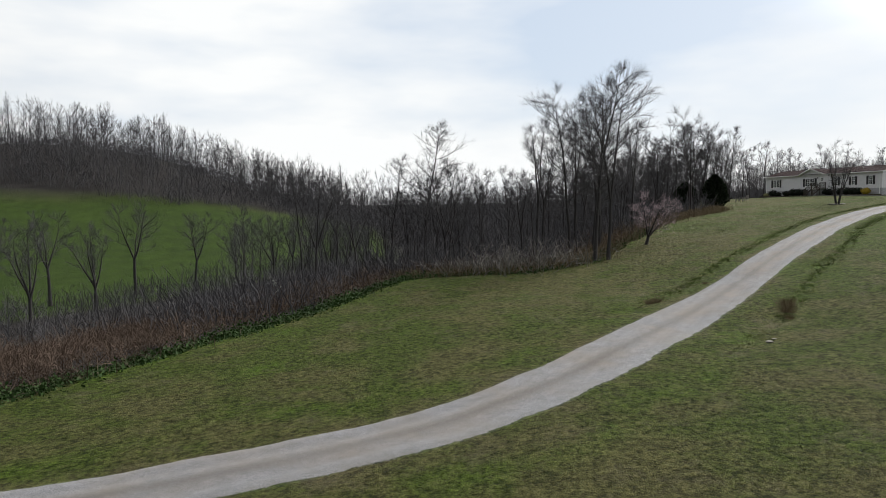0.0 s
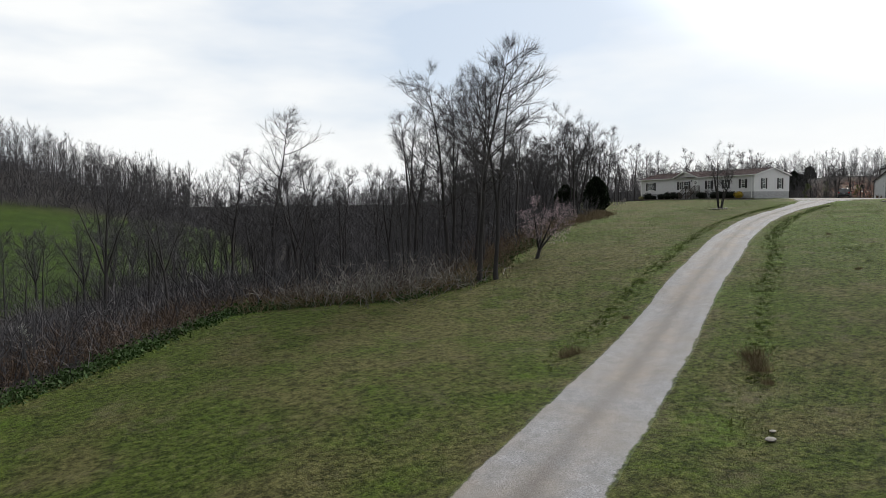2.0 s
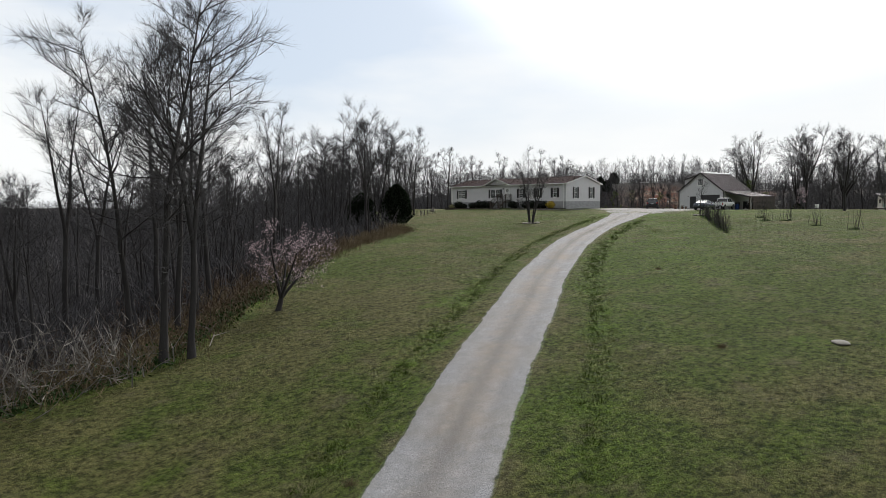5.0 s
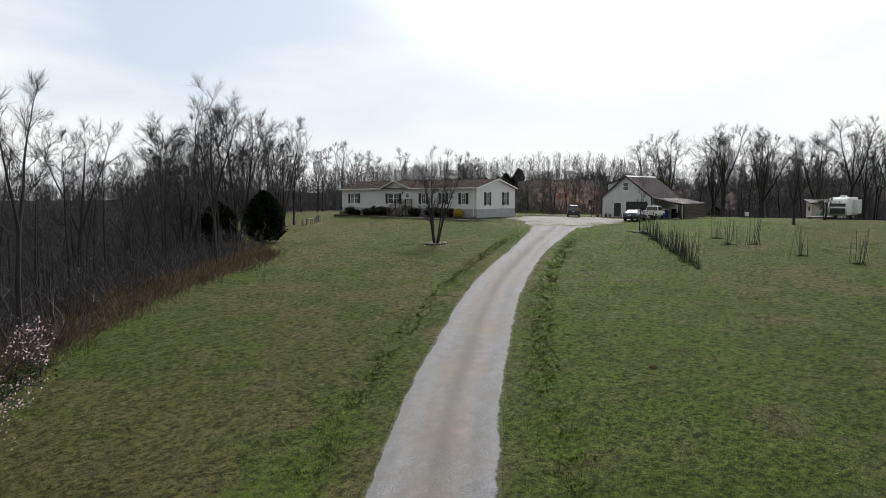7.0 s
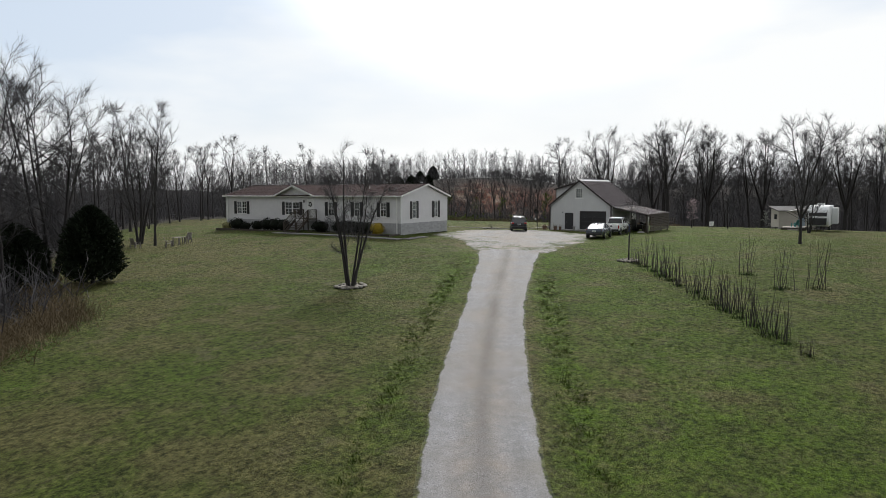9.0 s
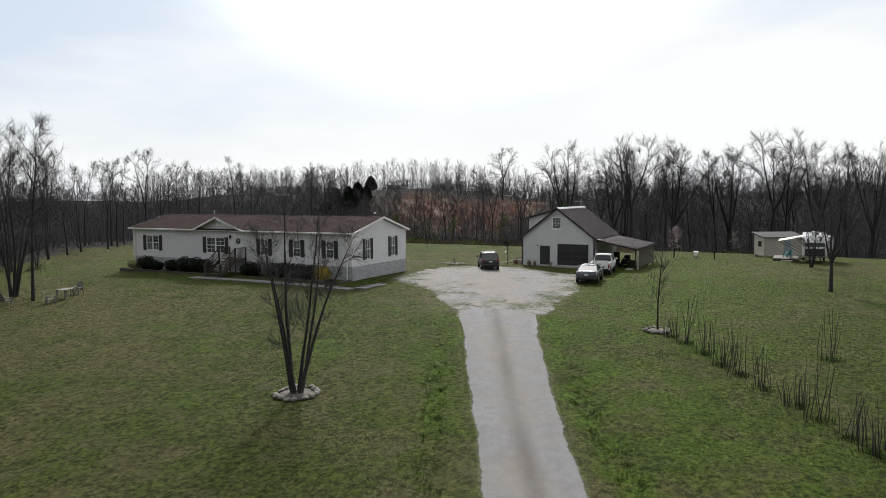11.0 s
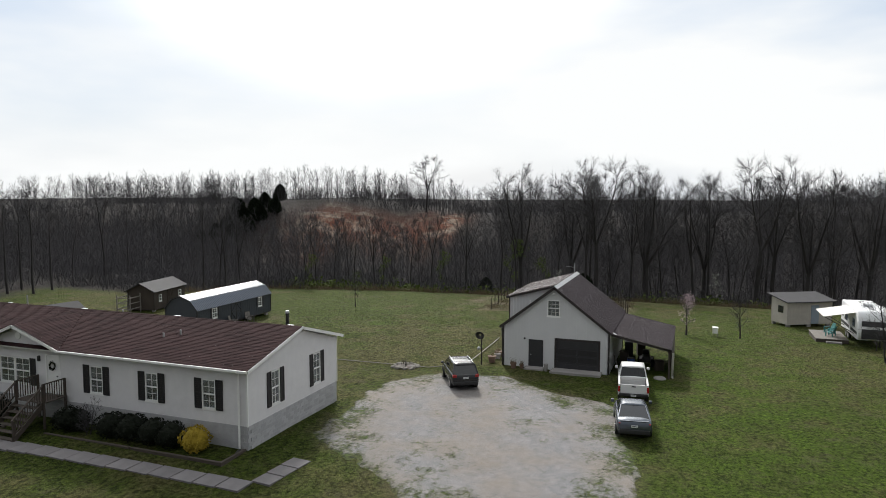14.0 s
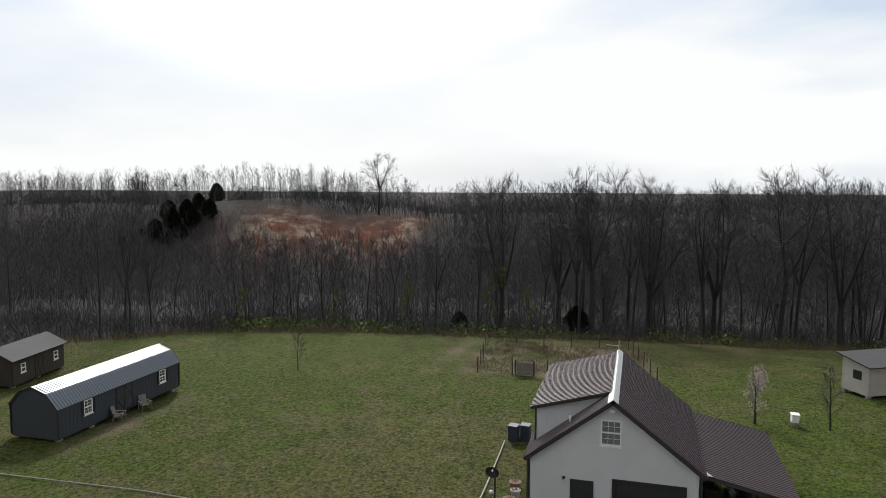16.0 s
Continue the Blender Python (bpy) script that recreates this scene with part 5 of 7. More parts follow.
# shed dormer over the left slope
D0, D1, DW, DZ = 1.5, 9.3, GW - 0.12, 5.0
roof_at = lambda y: GA - (GA - GE) * (y - GA_Y) / (GW - GA_Y)  # noqa: E731
dormer = part("dormer", prism([(GA_Y + 0.3, roof_at(GA_Y + 0.3) - 0.05), (DW, roof_at(DW) - 0.05), (DW, DZ), (GA_Y + 0.3, GA - 0.14)], "x", D0, D1), STEEL_WALL, garage, "shed dormer in pale steel siding")
for k in range(16):
    y = GA_Y + 0.5 + k * 0.225
    if y < DW:
        part("siding_rib", box(D0 - 0.02, D0, y, y + 0.035, roof_at(y) + 0.02, np.interp(y, [GA_Y, DW], [GA - 0.15, DZ]) - 0.02), STEEL_WALL, dormer)
part("corner_trim", box(D0 - 0.04, D0 + 0.05, DW - 0.05, DW + 0.04, roof_at(DW), DZ), DARK_TRIM, dormer)
wayd = Vector((0, -(DW + 0.25 - GA_Y), GA + 0.05 - (DZ + 0.02)))
ribbed_sheets("roof_sheet", dormer, (D0 - 0.2, DW + 0.25, DZ + 0.02), (1, 0, 0), wayd, D1 - D0 + 0.4, wayd.length, STEEL_ROOF)
part("dormer_trim", slab([(D0 - 0.22, DW + 0.25, DZ + 0.02), (D0 - 0.17, DW + 0.25, DZ + 0.02), (D0 - 0.17, GA_Y, GA + 0.02), (D0 - 0.22, GA_Y, GA + 0.02)], 0.14), DARK_TRIM, dormer)
# doors and the loft window
big = part("garage_door", box(0.03, 0.07, 0.72, 3.74, 0.04, 2.26), GREY_DOOR, garage, "dark sectional garage door with two glazed rows")
for r in range(4):
    z0 = 0.06 + r * 0.55
    for k in range(2):
        y0 = 0.8 + k * 1.47
        glazed = r in (1, 2)
        part("door_pane" if glazed else "door_panel", box(0.012, 0.03, y0, y0 + 1.38, z0 + 0.07, z0 + 0.48, 0.01), BLACK if glazed else GREY_DOOR, big)
gf = bmesh.new()
for q in ((0.6, 0.72, 0, 2.4), (3.74, 3.86, 0, 2.4), (0.72, 3.74, 2.26, 2.4)):
    box(-0.03, 0.08, q[0], q[1], q[2], q[3], bm=gf)
part("door_frame", gf, DARK_TRIM, big)
man = part("side_door", box(-0.005, 0.05, 4.76, 5.70, 0.06, 2.1, 0.006), GREY_DOOR, garage, "dark grey personnel door")
mf = bmesh.new()
for q in ((4.69, 4.76, 0.0, 2.17), (5.70, 5.77, 0.0, 2.17), (4.76, 5.70, 2.1, 2.17)):
    box(-0.03, 0.06, q[0], q[1], q[2], q[3], bm=mf)
part("door_frame", mf, GREY_DOOR, man)
part("door_handle", rod((-0.06, 5.6, 1.05), (-0.005, 5.6, 1.05), 0.03), PALE_ROOF, man)
window_on(garage, g_front, 3.5, 4.42, 3.97, 5.15, 1, 0, (3, 2), 0)
part("wall_light", box(-0.14, -0.02, 6.0, 6.12, 2.16, 2.28, 0.02), BLACK, garage)
part("gable_light", box(-0.2, -0.02, 3.8, 4.05, 5.55, 5.68, 0.03), STEEL_WALL, garage)
part("step", box(-0.8, -0.025, 4.55, 5.95, -0.5, 0.2, 0.02), CONCRETE, garage, "concrete doorstep")
part("apron", slab([(-1.1, 0.45, 0.2), (-1.1, 4.0, 0.2), (0.02, 4.0, 0.21), (0.02, 0.45, 0.21)], 0.6), CONCRETE, garage, "concrete ramp before the garage door")
# antenna on the ridge
mast = part("antenna", rod((GD - 1.0, GA_Y, GA), (GD - 1.0, GA_Y, GA + 0.95), 0.025), PALE_ROOF, garage, "thin television aerial")
part("antenna_arm", rod((GD - 1.0, GA_Y - 0.1, GA + 0.6), (GD - 1.0, GA_Y + 0.7, GA + 0.62), 0.015), PALE_ROOF, mast)
part("vent_pipe", rod((0.9, 5.9, roof_at(5.9)), (0.9, 5.9, roof_at(5.9) + 0.35), 0.05), WHITE, garage)
# the lean-to
LY, LZ0, LZ1, L0, L1 = -4.2, 2.92, 2.08, 0.35, 9.4
wayl = Vector((0, -LY - 0.06, LZ0 - LZ1))
ribbed_sheets("lean_to_sheet", garage, (L0, LY, LZ1), (1, 0, 0), wayl, L1 - L0, wayl.length, STEEL_ROOF)
part("flashing", slab([(L0, -0.5, LZ0 - 0.03), (L0 + 0.7, -0.06, LZ0 + 0.06), (L0 + 0.2, -0.06, LZ0 + 0.08), (L0 - 0.1, -0.3, LZ0 + 0.02)], 0.02), PALE_ROOF, garage)
for x in (L0, L1 - 0.05):
    part("rafter", slab([(x, LY, LZ1 - 0.02), (x + 0.06, LY, LZ1 - 0.02), (x + 0.06, -0.12, LZ0 - 0.02), (x, -0.12, LZ0 - 0.02)], 0.16), DARK_TRIM, garage)
for k in range(4):
    x = L0 + 0.1 + k * (L1 - L0 - 0.3) / 3
    part("post", box(x, x + 0.13, LY + 0.1, LY + 0.23, -0.7, LZ1 + 0.02, 0.01), TIMBER, garage)
part("beam", box(L0, L1, LY + 0.08, LY + 0.25, LZ1 - 0.2, LZ1 - 0.02), TIMBER, garage)
for k in range(9):
    part("wall_slat", box(L0 + 1.2, L1, LY + 0.03, LY + 0.07, 0.1 + k * 0.2, 0.26 + k * 0.2), TIMBER, garage)


# ---- sheds, trailer and yard things ----
BLUE_STEEL = plain("charcoal_blue_steel_roofing", (0.115, 0.132, 0.158), 0.42, 0.6, 0.08, 0.8, 20, 0.04)
OLD_WOOD = plain("old_brown_shed_boards", (0.050, 0.039, 0.031), 0.9, 0, 0.35, 1.5, 20, 0.5, 0.006, (1, 1, 0.3))
DARK_ROOF = plain("dark_grey_roll_roofing", (0.030, 0.030, 0.034), 0.85, 0, 0.25, 1.5, 30, 0.4)
TAN_PANEL = plain("tan_shed_panels", (0.40, 0.37, 0.33), 0.7, 0, 0.12, 1.5, 30, 0.2)
BLUE_DOOR = plain("pale_blue_door_paint", (0.22, 0.27, 0.32), 0.6, 0, 0.1, 2, 40, 0.1)
TRAILER = plain("white_trailer_skin", (0.72, 0.73, 0.74), 0.3, 0, 0.05, 1, 30, 0.03)
RUBBER = plain("black_rubber", (0.014, 0.014, 0.015), 0.8, 0, 0.2, 5, 60, 0.2)
CANVAS = plain("off_white_canvas", (0.62, 0.60, 0.56), 0.85, 0, 0.1, 2, 40, 0.2)
TEAL = plain("teal_plastic", (0.05, 0.24, 0.24), 0.5, 0, 0.1, 4, 40, 0.05)
STONE = plain("grey_fieldstone", (0.15, 0.14, 0.122), 0.9, 0, 0.25, 3, 25, 0.6, 0.01, each=0.4)
TERRACOTTA = plain("dull_clay_pot", (0.16, 0.10, 0.075), 0.85, 0, 0.2, 4, 30, 0.2)
GREY_WOOD = plain("silvered_grey_wood", (0.17, 0.155, 0.14), 0.9, 0, 0.25, 3, 40, 0.4, 0.004)
BIN_BLUE = plain("dark_navy_plastic", (0.018, 0.028, 0.05), 0.5, 0, 0.1, 3, 40, 0.05)
BARREL = plain("blue_plastic", (0.02, 0.06, 0.24), 0.45, 0, 0.1, 3, 40, 0.05)
RUST_RED = plain("dark_red_paint", (0.14, 0.02, 0.016), 0.5, 0, 0.2, 3, 40, 0.1)


def ground_base(name, x, y, label, category, group="", turn=0.0):
    return group_base(name, (x, y, float(land(x, y))), label, category, group, turn)


def barn_shed():
    ob = ground_base("storage_shed", 131.95, 123.6, "long charcoal barn-roofed storage shed with white windows on blocks", "shed", turn=1.0)
    L, W, B, E, K, R = 11.7, 3.55, 0.22, 2.12, 2.95, 3.32
    k = 0.72
    outline = [(0, B), (W, B), (W, E), (W - k, K), (W / 2, R - 0.03), (k, K), (0, E)]
    for x0, x1, holes in ((0.0, 0.06, 0), (L - 0.06, L, 0)):
        part("end_wall", prism(outline, "x", x0, x1), CHARCOAL, ob, "charcoal panelled gable wall")
    on = lambda u, out, z: (u, -out, z)  # noqa: E731
    gaps = [(2.05, 2.85, 1.02, 1.98), (9.35, 10.15, 1.02, 1.98), (4.9, 6.6, 0.2, 2.05)]
    part("wall", rib_wall(on, L, B, gaps, lambda u: E, 0.305, 0.06), CHARCOAL, ob, "charcoal grooved panel wall")
    part("wall", rib_wall(lambda u, out, z: (u, W + out, z), L, B, [], lambda u: E, 0.305, 0.06), CHARCOAL, ob)
    part("floor_frame", box(0, L, 0.05, W - 0.05, B - 0.1, B), TIMBER, ob)
    for a, s in ((2.08, 0), (9.38, 0)):
        window_on(ob, on, a, a + 0.74, 1.04, 1.96, 1, 0.2, (2, 2), 0)
    dr = part("door", add_box(bmesh.new(), on, 4.93, 6.57, -0.04, 0.0, 0.25, 2.03), CHARCOAL, ob, "double shed door with black cross braces")
    braces = bmesh.new()
    for q in ((4.93, 5.02, 0.25, 2.03), (6.48, 6.57, 0.25, 2.03), (5.7, 5.8, 0.25, 2.03), (5.02, 5.7, 1.1, 1.2), (5.8, 6.48, 1.1, 1.2), (5.02, 5.7, 0.25, 0.33), (5.8, 6.48, 0.25, 0.33), (5.02, 5.7, 1.95, 2.03), (5.8, 6.48, 1.95, 2.03)):
        add_box(braces, on, q[0], q[1], 0.0, 0.025, q[2], q[3])
    for (u0, z0), (u1, z1) in (((5.02, 1.2), (5.7, 1.95)), ((6.48, 1.2), (5.8, 1.95)), ((5.02, 1.1), (5.7, 0.33)), ((6.48, 1.1), (5.8, 0.33))):
        rod((u0, -0.012, z0), (u1, -0.012, z1), 0.035, sides=4, bm=braces)
    part("brace", braces, BLACK, dr, "black door braces")
    for x in (0.0, L):
        for y in (0.0, W):
            part("corner_board", box(x - 0.05, x + 0.05, y - 0.05, y + 0.05, B, E), BLACK, ob)
        t = bmesh.new()
        pts = [(-0.06, E - 0.03), (k, K + 0.03), (W / 2, R + 0.04), (W - k, K + 0.03), (W + 0.06, E - 0.03)]
        for (y0, z0), (y1, z1) in zip(pts, pts[1:]):
            slab([(x - 0.06, y0, z0), (x + 0.06, y0, z0), (x + 0.06, y1, z1), (x - 0.06, y1, z1)], 0.11, t)
        part("rake_trim", t, BLACK, ob, "black rake trim")
    for c, w in (((-0.1, -0.1, E - 0.06), (0, k + 0.1, K - E + 0.1)), ((-0.1, k, K + 0.03), (0, W / 2 - k, R - K)), ((-0.1, W + 0.1, E - 0.06), (0, -k - 0.1, K - E + 0.1)), ((-0.1, W - k, K + 0.03), (0, -(W / 2 - k), R - K))):
        ribbed_sheets("roof_sheet", ob, c, (1, 0, 0), w, L + 0.2, Vector(w).length, BLUE_STEEL)
    part("ridge_cap", prism([(W / 2 - 0.16, R), (W / 2, R + 0.07), (W / 2 + 0.16, R), (W / 2, R + 0.04)], "x", -0.12, L + 0.12), BLUE_STEEL, ob)
    for x in (0.3, 2.9, 5.6, 8.3, 11.2):
        for y in (0.25, W - 0.3):
            part("block", box(x - 0.2, x + 0.2, y - 0.1, y + 0.1, -0.3, B - 0.1, 0.01), CONCRETE, ob)


barn_shed()


def small_shed(x, y, turn, L, W, E, R, label, body, top, windows, gable_door=False):
    """A gabled garden shed, its long side along its own x."""
    ob = ground_base("garden_shed", x, y, label, "shed", turn=turn)
    outline = [(0, 0.12), (W, 0.12), (W, E), (W / 2, R), (0, E)]
    on = lambda u, out, z: (u, -out, z)  # noqa: E731
    for a, b in ((0, 0.05), (L - 0.05, L)):
        part("end_wall", prism(outline, "x", a, b), body, ob)
    part("wall", rib_wall(on, L, 0.12, [(u, u + 0.62, 0.98, 1.72) for u in windows], lambda u: E, 0.2, 0.05), body, ob, "upright weathered boards")
    part("wall", rib_wall(lambda u, out, z: (u, W + out, z), L, 0.12, [], lambda u: E, 0.2, 0.05), body, ob)
    for u in windows:
        window_on(ob, on, u + 0.02, u + 0.6, 1.0, 1.7, 1, 0, (1, 1), 0)
    part("roof", slab([(-0.25, -0.25, E - 0.1), (L + 0.25, -0.25, E - 0.1), (L + 0.25, W / 2, R + 0.08), (-0.25, W / 2, R + 0.08)], 0.08,
                      slab([(-0.25, W + 0.25, E - 0.1), (L + 0.25, W + 0.25, E - 0.1), (L + 0.25, W / 2, R + 0.08), (-0.25, W / 2, R + 0.08)], 0.08)), top, ob, "dark worn roofing felt")
    if windows:
        dr = bmesh.new()
        add_box(dr, on, L / 2 - 0.6, L / 2 + 0.6, 0.022, 0.05, 0.2, E - 0.1)
        for s in (-0.58, 0.02):
            rod((L / 2 + s, -0.06, 0.25), (L / 2 + s + 0.55, -0.06, E - 0.15), 0.035, sides=4, bm=dr)
            rod((L / 2 + s + 0.55, -0.06, 0.25), (L / 2 + s, -0.06, E - 0.15), 0.035, sides=4, bm=dr)
        part("door", dr, body, ob, "plank double doors with crossed braces")
    if gable_door:
        part("door", box(-0.03, 0.0, W / 2 - 0.85, W / 2 - 0.1, 0.15, E), body, ob)
        part("door", box(-0.55, -0.52, W / 2 + 0.1, W / 2 + 0.75, 0.15, E), body, ob, "half-open plank door")
        # the wall is solid here; a thin dark sheet paints the doorway's inner shade
        part("doorway_shade_sheet", box(-0.012, -0.004, W / 2 - 0.08, W / 2 + 0.5, 0.15, E - 0.05), ROOM, ob)
    for u in (0.2, L / 2, L - 0.2):
        for v in (0.2, W - 0.2):
            part("block", box(u - 0.15, u + 0.15, v - 0.15, v + 0.15, -0.35, 0.12, 0.01), CONCRETE, ob)
    return ob


small_shed(140.3, 136.4, 12, 6.4, 3.2, 2.25, 3.0, "old brown wooden shed with a dark felt roof", OLD_WOOD, DARK_ROOF, (0.9, 5.0))
small_shed(129.4, 136.6, 172, 4.0, 3.0, 1.9, 2.7, "small brown wooden shed with an open door", OLD_WOOD, DARK_ROOF, (), True)

# the timber rack beside the old shed
rack = ground_base("timber_rack", 138.0, 137.5, "open grey timber rack with poultry roosts", "rack", turn=12)
for x in (0, 1.9):
    for y in (0, 1.5):
        part("post", box(x - 0.05, x + 0.05, y - 0.05, y + 0.05, -0.2, 2.0, 0.006), GREY_WOOD, rack)
for z in (0.5, 1.1, 1.7):
    for y in (0, 1.5):
        part("rail", box(-0.2, 2.1, y - 0.03, y + 0.03, z - 0.05, z + 0.05), GREY_WOOD, rack)
    part("rail", box(-0.03, 0.03, -0.1, 1.6, z - 0.04, z + 0.04), GREY_WOOD, rack)


def lawn_chair(x, y, turn, material, label, group):
    ob = ground_base("lawn_chair", x, y, label, "chair", group, turn)
    for k in range(5):
        part("seat_slat", box(-0.28, 0.28, -0.02 + k * 0.105, 0.075 + k * 0.105, 0.36 - 0.02 * k, 0.385 - 0.02 * k, 0.004), material, ob)
    for k in range(5):
        x0 = -0.27 + k * 0.11
        part("back_slat", slab([(x0, 0.46, 0.3), (x0 + 0.095, 0.46, 0.3), (x0 + 0.095, 0.72, 0.98), (x0, 0.72, 0.98)], 0.022), material, ob)
    for s in (-0.34, 0.34):
        part("arm", box(s - 0.06, s + 0.06, -0.08, 0.62, 0.55, 0.575, 0.006), material, ob)
        part("leg", box(s - 0.025, s + 0.025, -0.06, 0.03, -0.04, 0.55, 0.004), material, ob)
        part("leg", slab([(s - 0.025, 0.5, 0.55), (s + 0.025, 0.5, 0.55), (s + 0.025, 0.62, -0.04), (s - 0.025, 0.62, -0.04)], 0.07), material, ob)
    return ob


lawn_chair(136.6, 122.9, 20, GREY_WOOD, "grey slatted garden chair beside the shed door", "chairs by the shed")
lawn_chair(138.9, 122.9, -25, GREY_WOOD, "grey slatted garden chair beside the shed door", "chairs by the shed")
for x, y, turn in ((94.2, 118.2, 60), (96.8, 119.6, -70), (92.6, 121.4, 100)):
    lawn_chair(x, y, turn, GREY_WOOD, "grey slatted chair under the lawn trees", "chairs on the lawn")
table = ground_base("garden_table", 95.6, 119.0, "small grey wooden garden table on the lawn", "table", turn=20)
for k in range(6):
    part("top_board", box(-0.6, 0.6, -0.4 + k * 0.135, -0.275 + k * 0.135, 0.7, 0.73, 0.004), GREY_WOOD, table)
for x in (-0.5, 0.5):
    for y in (-0.32, 0.32):
        part("leg", box(x - 0.04, x + 0.04, y - 0.04, y + 0.04, -0.06, 0.7, 0.004), GREY_WOOD, table)

# the trailer home, its deck, awning and tan shed
trailer = ground_base("travel_trailer", 148.2, 65.7, "white travel trailer with dark windows parked on grass", "trailer")
side = [(0.0, 0.75), (0.0, 1.7), (0.18, 2.55), (0.55, 3.02), (0.95, 3.12), (7.2, 3.12), (7.35, 2.95), (7.35, 0.6), (0.45, 0.6)]
shell = prism(side, "y", 0.0, 2.45)
bmesh.ops.bevel(shell, geom=[e for e in shell.edges if abs(e.verts[0].co.y - e.verts[1].co.y) < 0.01], offset=0.09, segments=3, affect="EDGES", profile=0.5)
part("body", shell, TRAILER, trailer, "", True)
part("front_cap", prism([(-0.02, 0.8), (-0.02, 1.5), (0.1, 2.3), (0.12, 2.3), (0.02, 1.5), (0.02, 0.8)], "y", 0.25, 2.2), GREY_DOOR, trailer, "dark front panel")
for u0, u1, z0, z1 in ((1.4, 2.3, 1.55, 2.25), (3.0, 3.6, 0.85, 2.55), (4.4, 5.6, 1.55, 2.3), (6.2, 6.8, 1.7, 2.2)):
    part("window" if z0 > 1 else "door", box(u0, u1, 2.452, 2.47, z0, z1, 0.008), GLASS if z0 > 1 else TRAILER, trailer)
part("stripe", box(0.5, 7.3, 2.452, 2.462, 1.05, 1.3), GREY_DOOR, trailer)
part("slide_out", box(3.9, 6.4, -0.7, 0.0, 0.8, 2.8, 0.05), TRAILER, trailer)
part("air_conditioner", box(3.0, 4.0, 0.8, 1.6, 3.12, 3.42, 0.1), TRAILER, trailer, "rounded white rooftop air conditioner")
part("roof_vent", box(5.4, 5.8, 1.0, 1.4, 3.12, 3.3, 0.04), TRAILER, trailer)
for x in (4.2, 5.05):
    for y in (0.1, 2.2):
        w = part("wheel", rod((x, y, 0.33), (x, y + 0.2, 0.33), 0.34, sides=18), RUBBER, trailer)
        part("rim", rod((x, y - 0.01, 0.33), (x, y + 0.21, 0.33), 0.19, sides=14), PALE_ROOF, w)
part("tow_bar", rod((0.5, 1.2, 0.6), (-0.9, 1.2, 0.55), 0.06), DARK_TRIM, trailer)
part("jack", rod((-0.75, 1.2, -0.15), (-0.75, 1.2, 0.9), 0.04), DARK_TRIM, trailer)
for x in (0.9, 6.9):
    part("stabiliser", rod((x, 0.6, -0.15), (x, 0.6, 0.62), 0.05), DARK_TRIM, trailer)
awn = part("awning", slab([(1.2, 2.46, 2.85), (5.4, 2.46, 2.85), (5.4, 4.9, 2.35), (1.2, 4.9, 2.35)], 0.03), CANVAS, trailer, "off-white canvas awning")
for x in (1.25, 5.35):
    part("awning_arm", rod((x, 2.5, 1.0), (x, 4.85, 2.34), 0.03), BLACK, awn)
deck = ground_base("deck", 149.6, 68.5, "low grey wooden deck beside the trailer", "deck")
for k in range(14):
    part("board", box(k * 0.3, k * 0.3 + 0.29, 0, 2.6, 0.3, 0.34, 0.005), GREY_WOOD, deck)
part("skirt", box(0.02, 4.15, 0.03, 0.08, -0.2, 0.3), TIMBER, deck)
part("skirt", box(0.02, 4.15, 2.52, 2.57, -0.2, 0.3), TIMBER, deck)
part("skirt", box(0.02, 0.07, 0.08, 2.52, -0.2, 0.3), TIMBER, deck)
part("step", box(-0.4, 0.0, 0.6, 1.8, -0.2, 0.16), CONCRETE, deck)
ch = lawn_chair(151.4, 69.9, 150, TEAL, "teal plastic deck chair beside the trailer", "chairs by the trailer")
ch.location.z += 0.34
ch = lawn_chair(152.6, 69.8, 200, TEAL, "teal plastic deck chair beside the trailer", "chairs by the trailer")
ch.location.z += 0.34
tan = ground_base("utility_shed", 158.0, 72.4, "tan panelled utility shed with a dark single-slope roof", "shed", turn=-60)
part("wall", rib_wall(lambda u, out, z: (u, -out, z), 5.0, 0.2, [(2.6, 3.5, 0.1, 2.15)], lambda u: 2.55, 0.305, 0.06), TAN_PANEL, tan, "tan grooved panel siding")
part("wall", rib_wall(lambda u, out, z: (u, 2.6 + out, z), 5.0, 0.2, [], lambda u: 3.0, 0.305, 0.06), TAN_PANEL, tan)
for x in (0, 4.95):
    part("end_wall", prism([(0.0, 0.2), (2.6, 0.2), (2.6, 3.0), (0.0, 2.55)], "x", x, x + 0.05), TAN_PANEL, tan)
part("roof", slab([(-0.35, -0.35, 2.56), (5.3, -0.35, 2.56), (5.3, 2.9, 3.1), (-0.35, 2.9, 3.1)], 0.1), DARK_ROOF, tan)
part("door", box(2.62, 3.48, -0.03, 0.02, 0.25, 2.13), BLUE_DOOR, tan, "pale blue door")
part("window", box(-0.03, -0.002, 0.7, 1.5, 1.3, 2.0), GLASS, tan)
for x in (0.2, 2.5, 4.7):
    for y in (0.2, 2.4):
        part("block", box(x - 0.18, x + 0.18, y - 0.12, y + 0.12, -0.4, 0.2), CONCRETE, tan)
hive = ground_base("beehive", 148.8, 79.4, "white wooden beehive box on a stand", "beehive")
part("box", box(-0.26, 0.26, -0.22, 0.22, 0.3, 0.78, 0.01), WHITE, hive)
part("lid", box(-0.3, 0.3, -0.26, 0.26, 0.78, 0.86, 0.01), WHITE, hive)
for x in (-0.22, 0.22):
    for y in (-0.18, 0.18):
        part("leg", box(x - 0.03, x + 0.03, y - 0.03, y + 0.03, -0.08, 0.3), GREY_WOOD, hive)


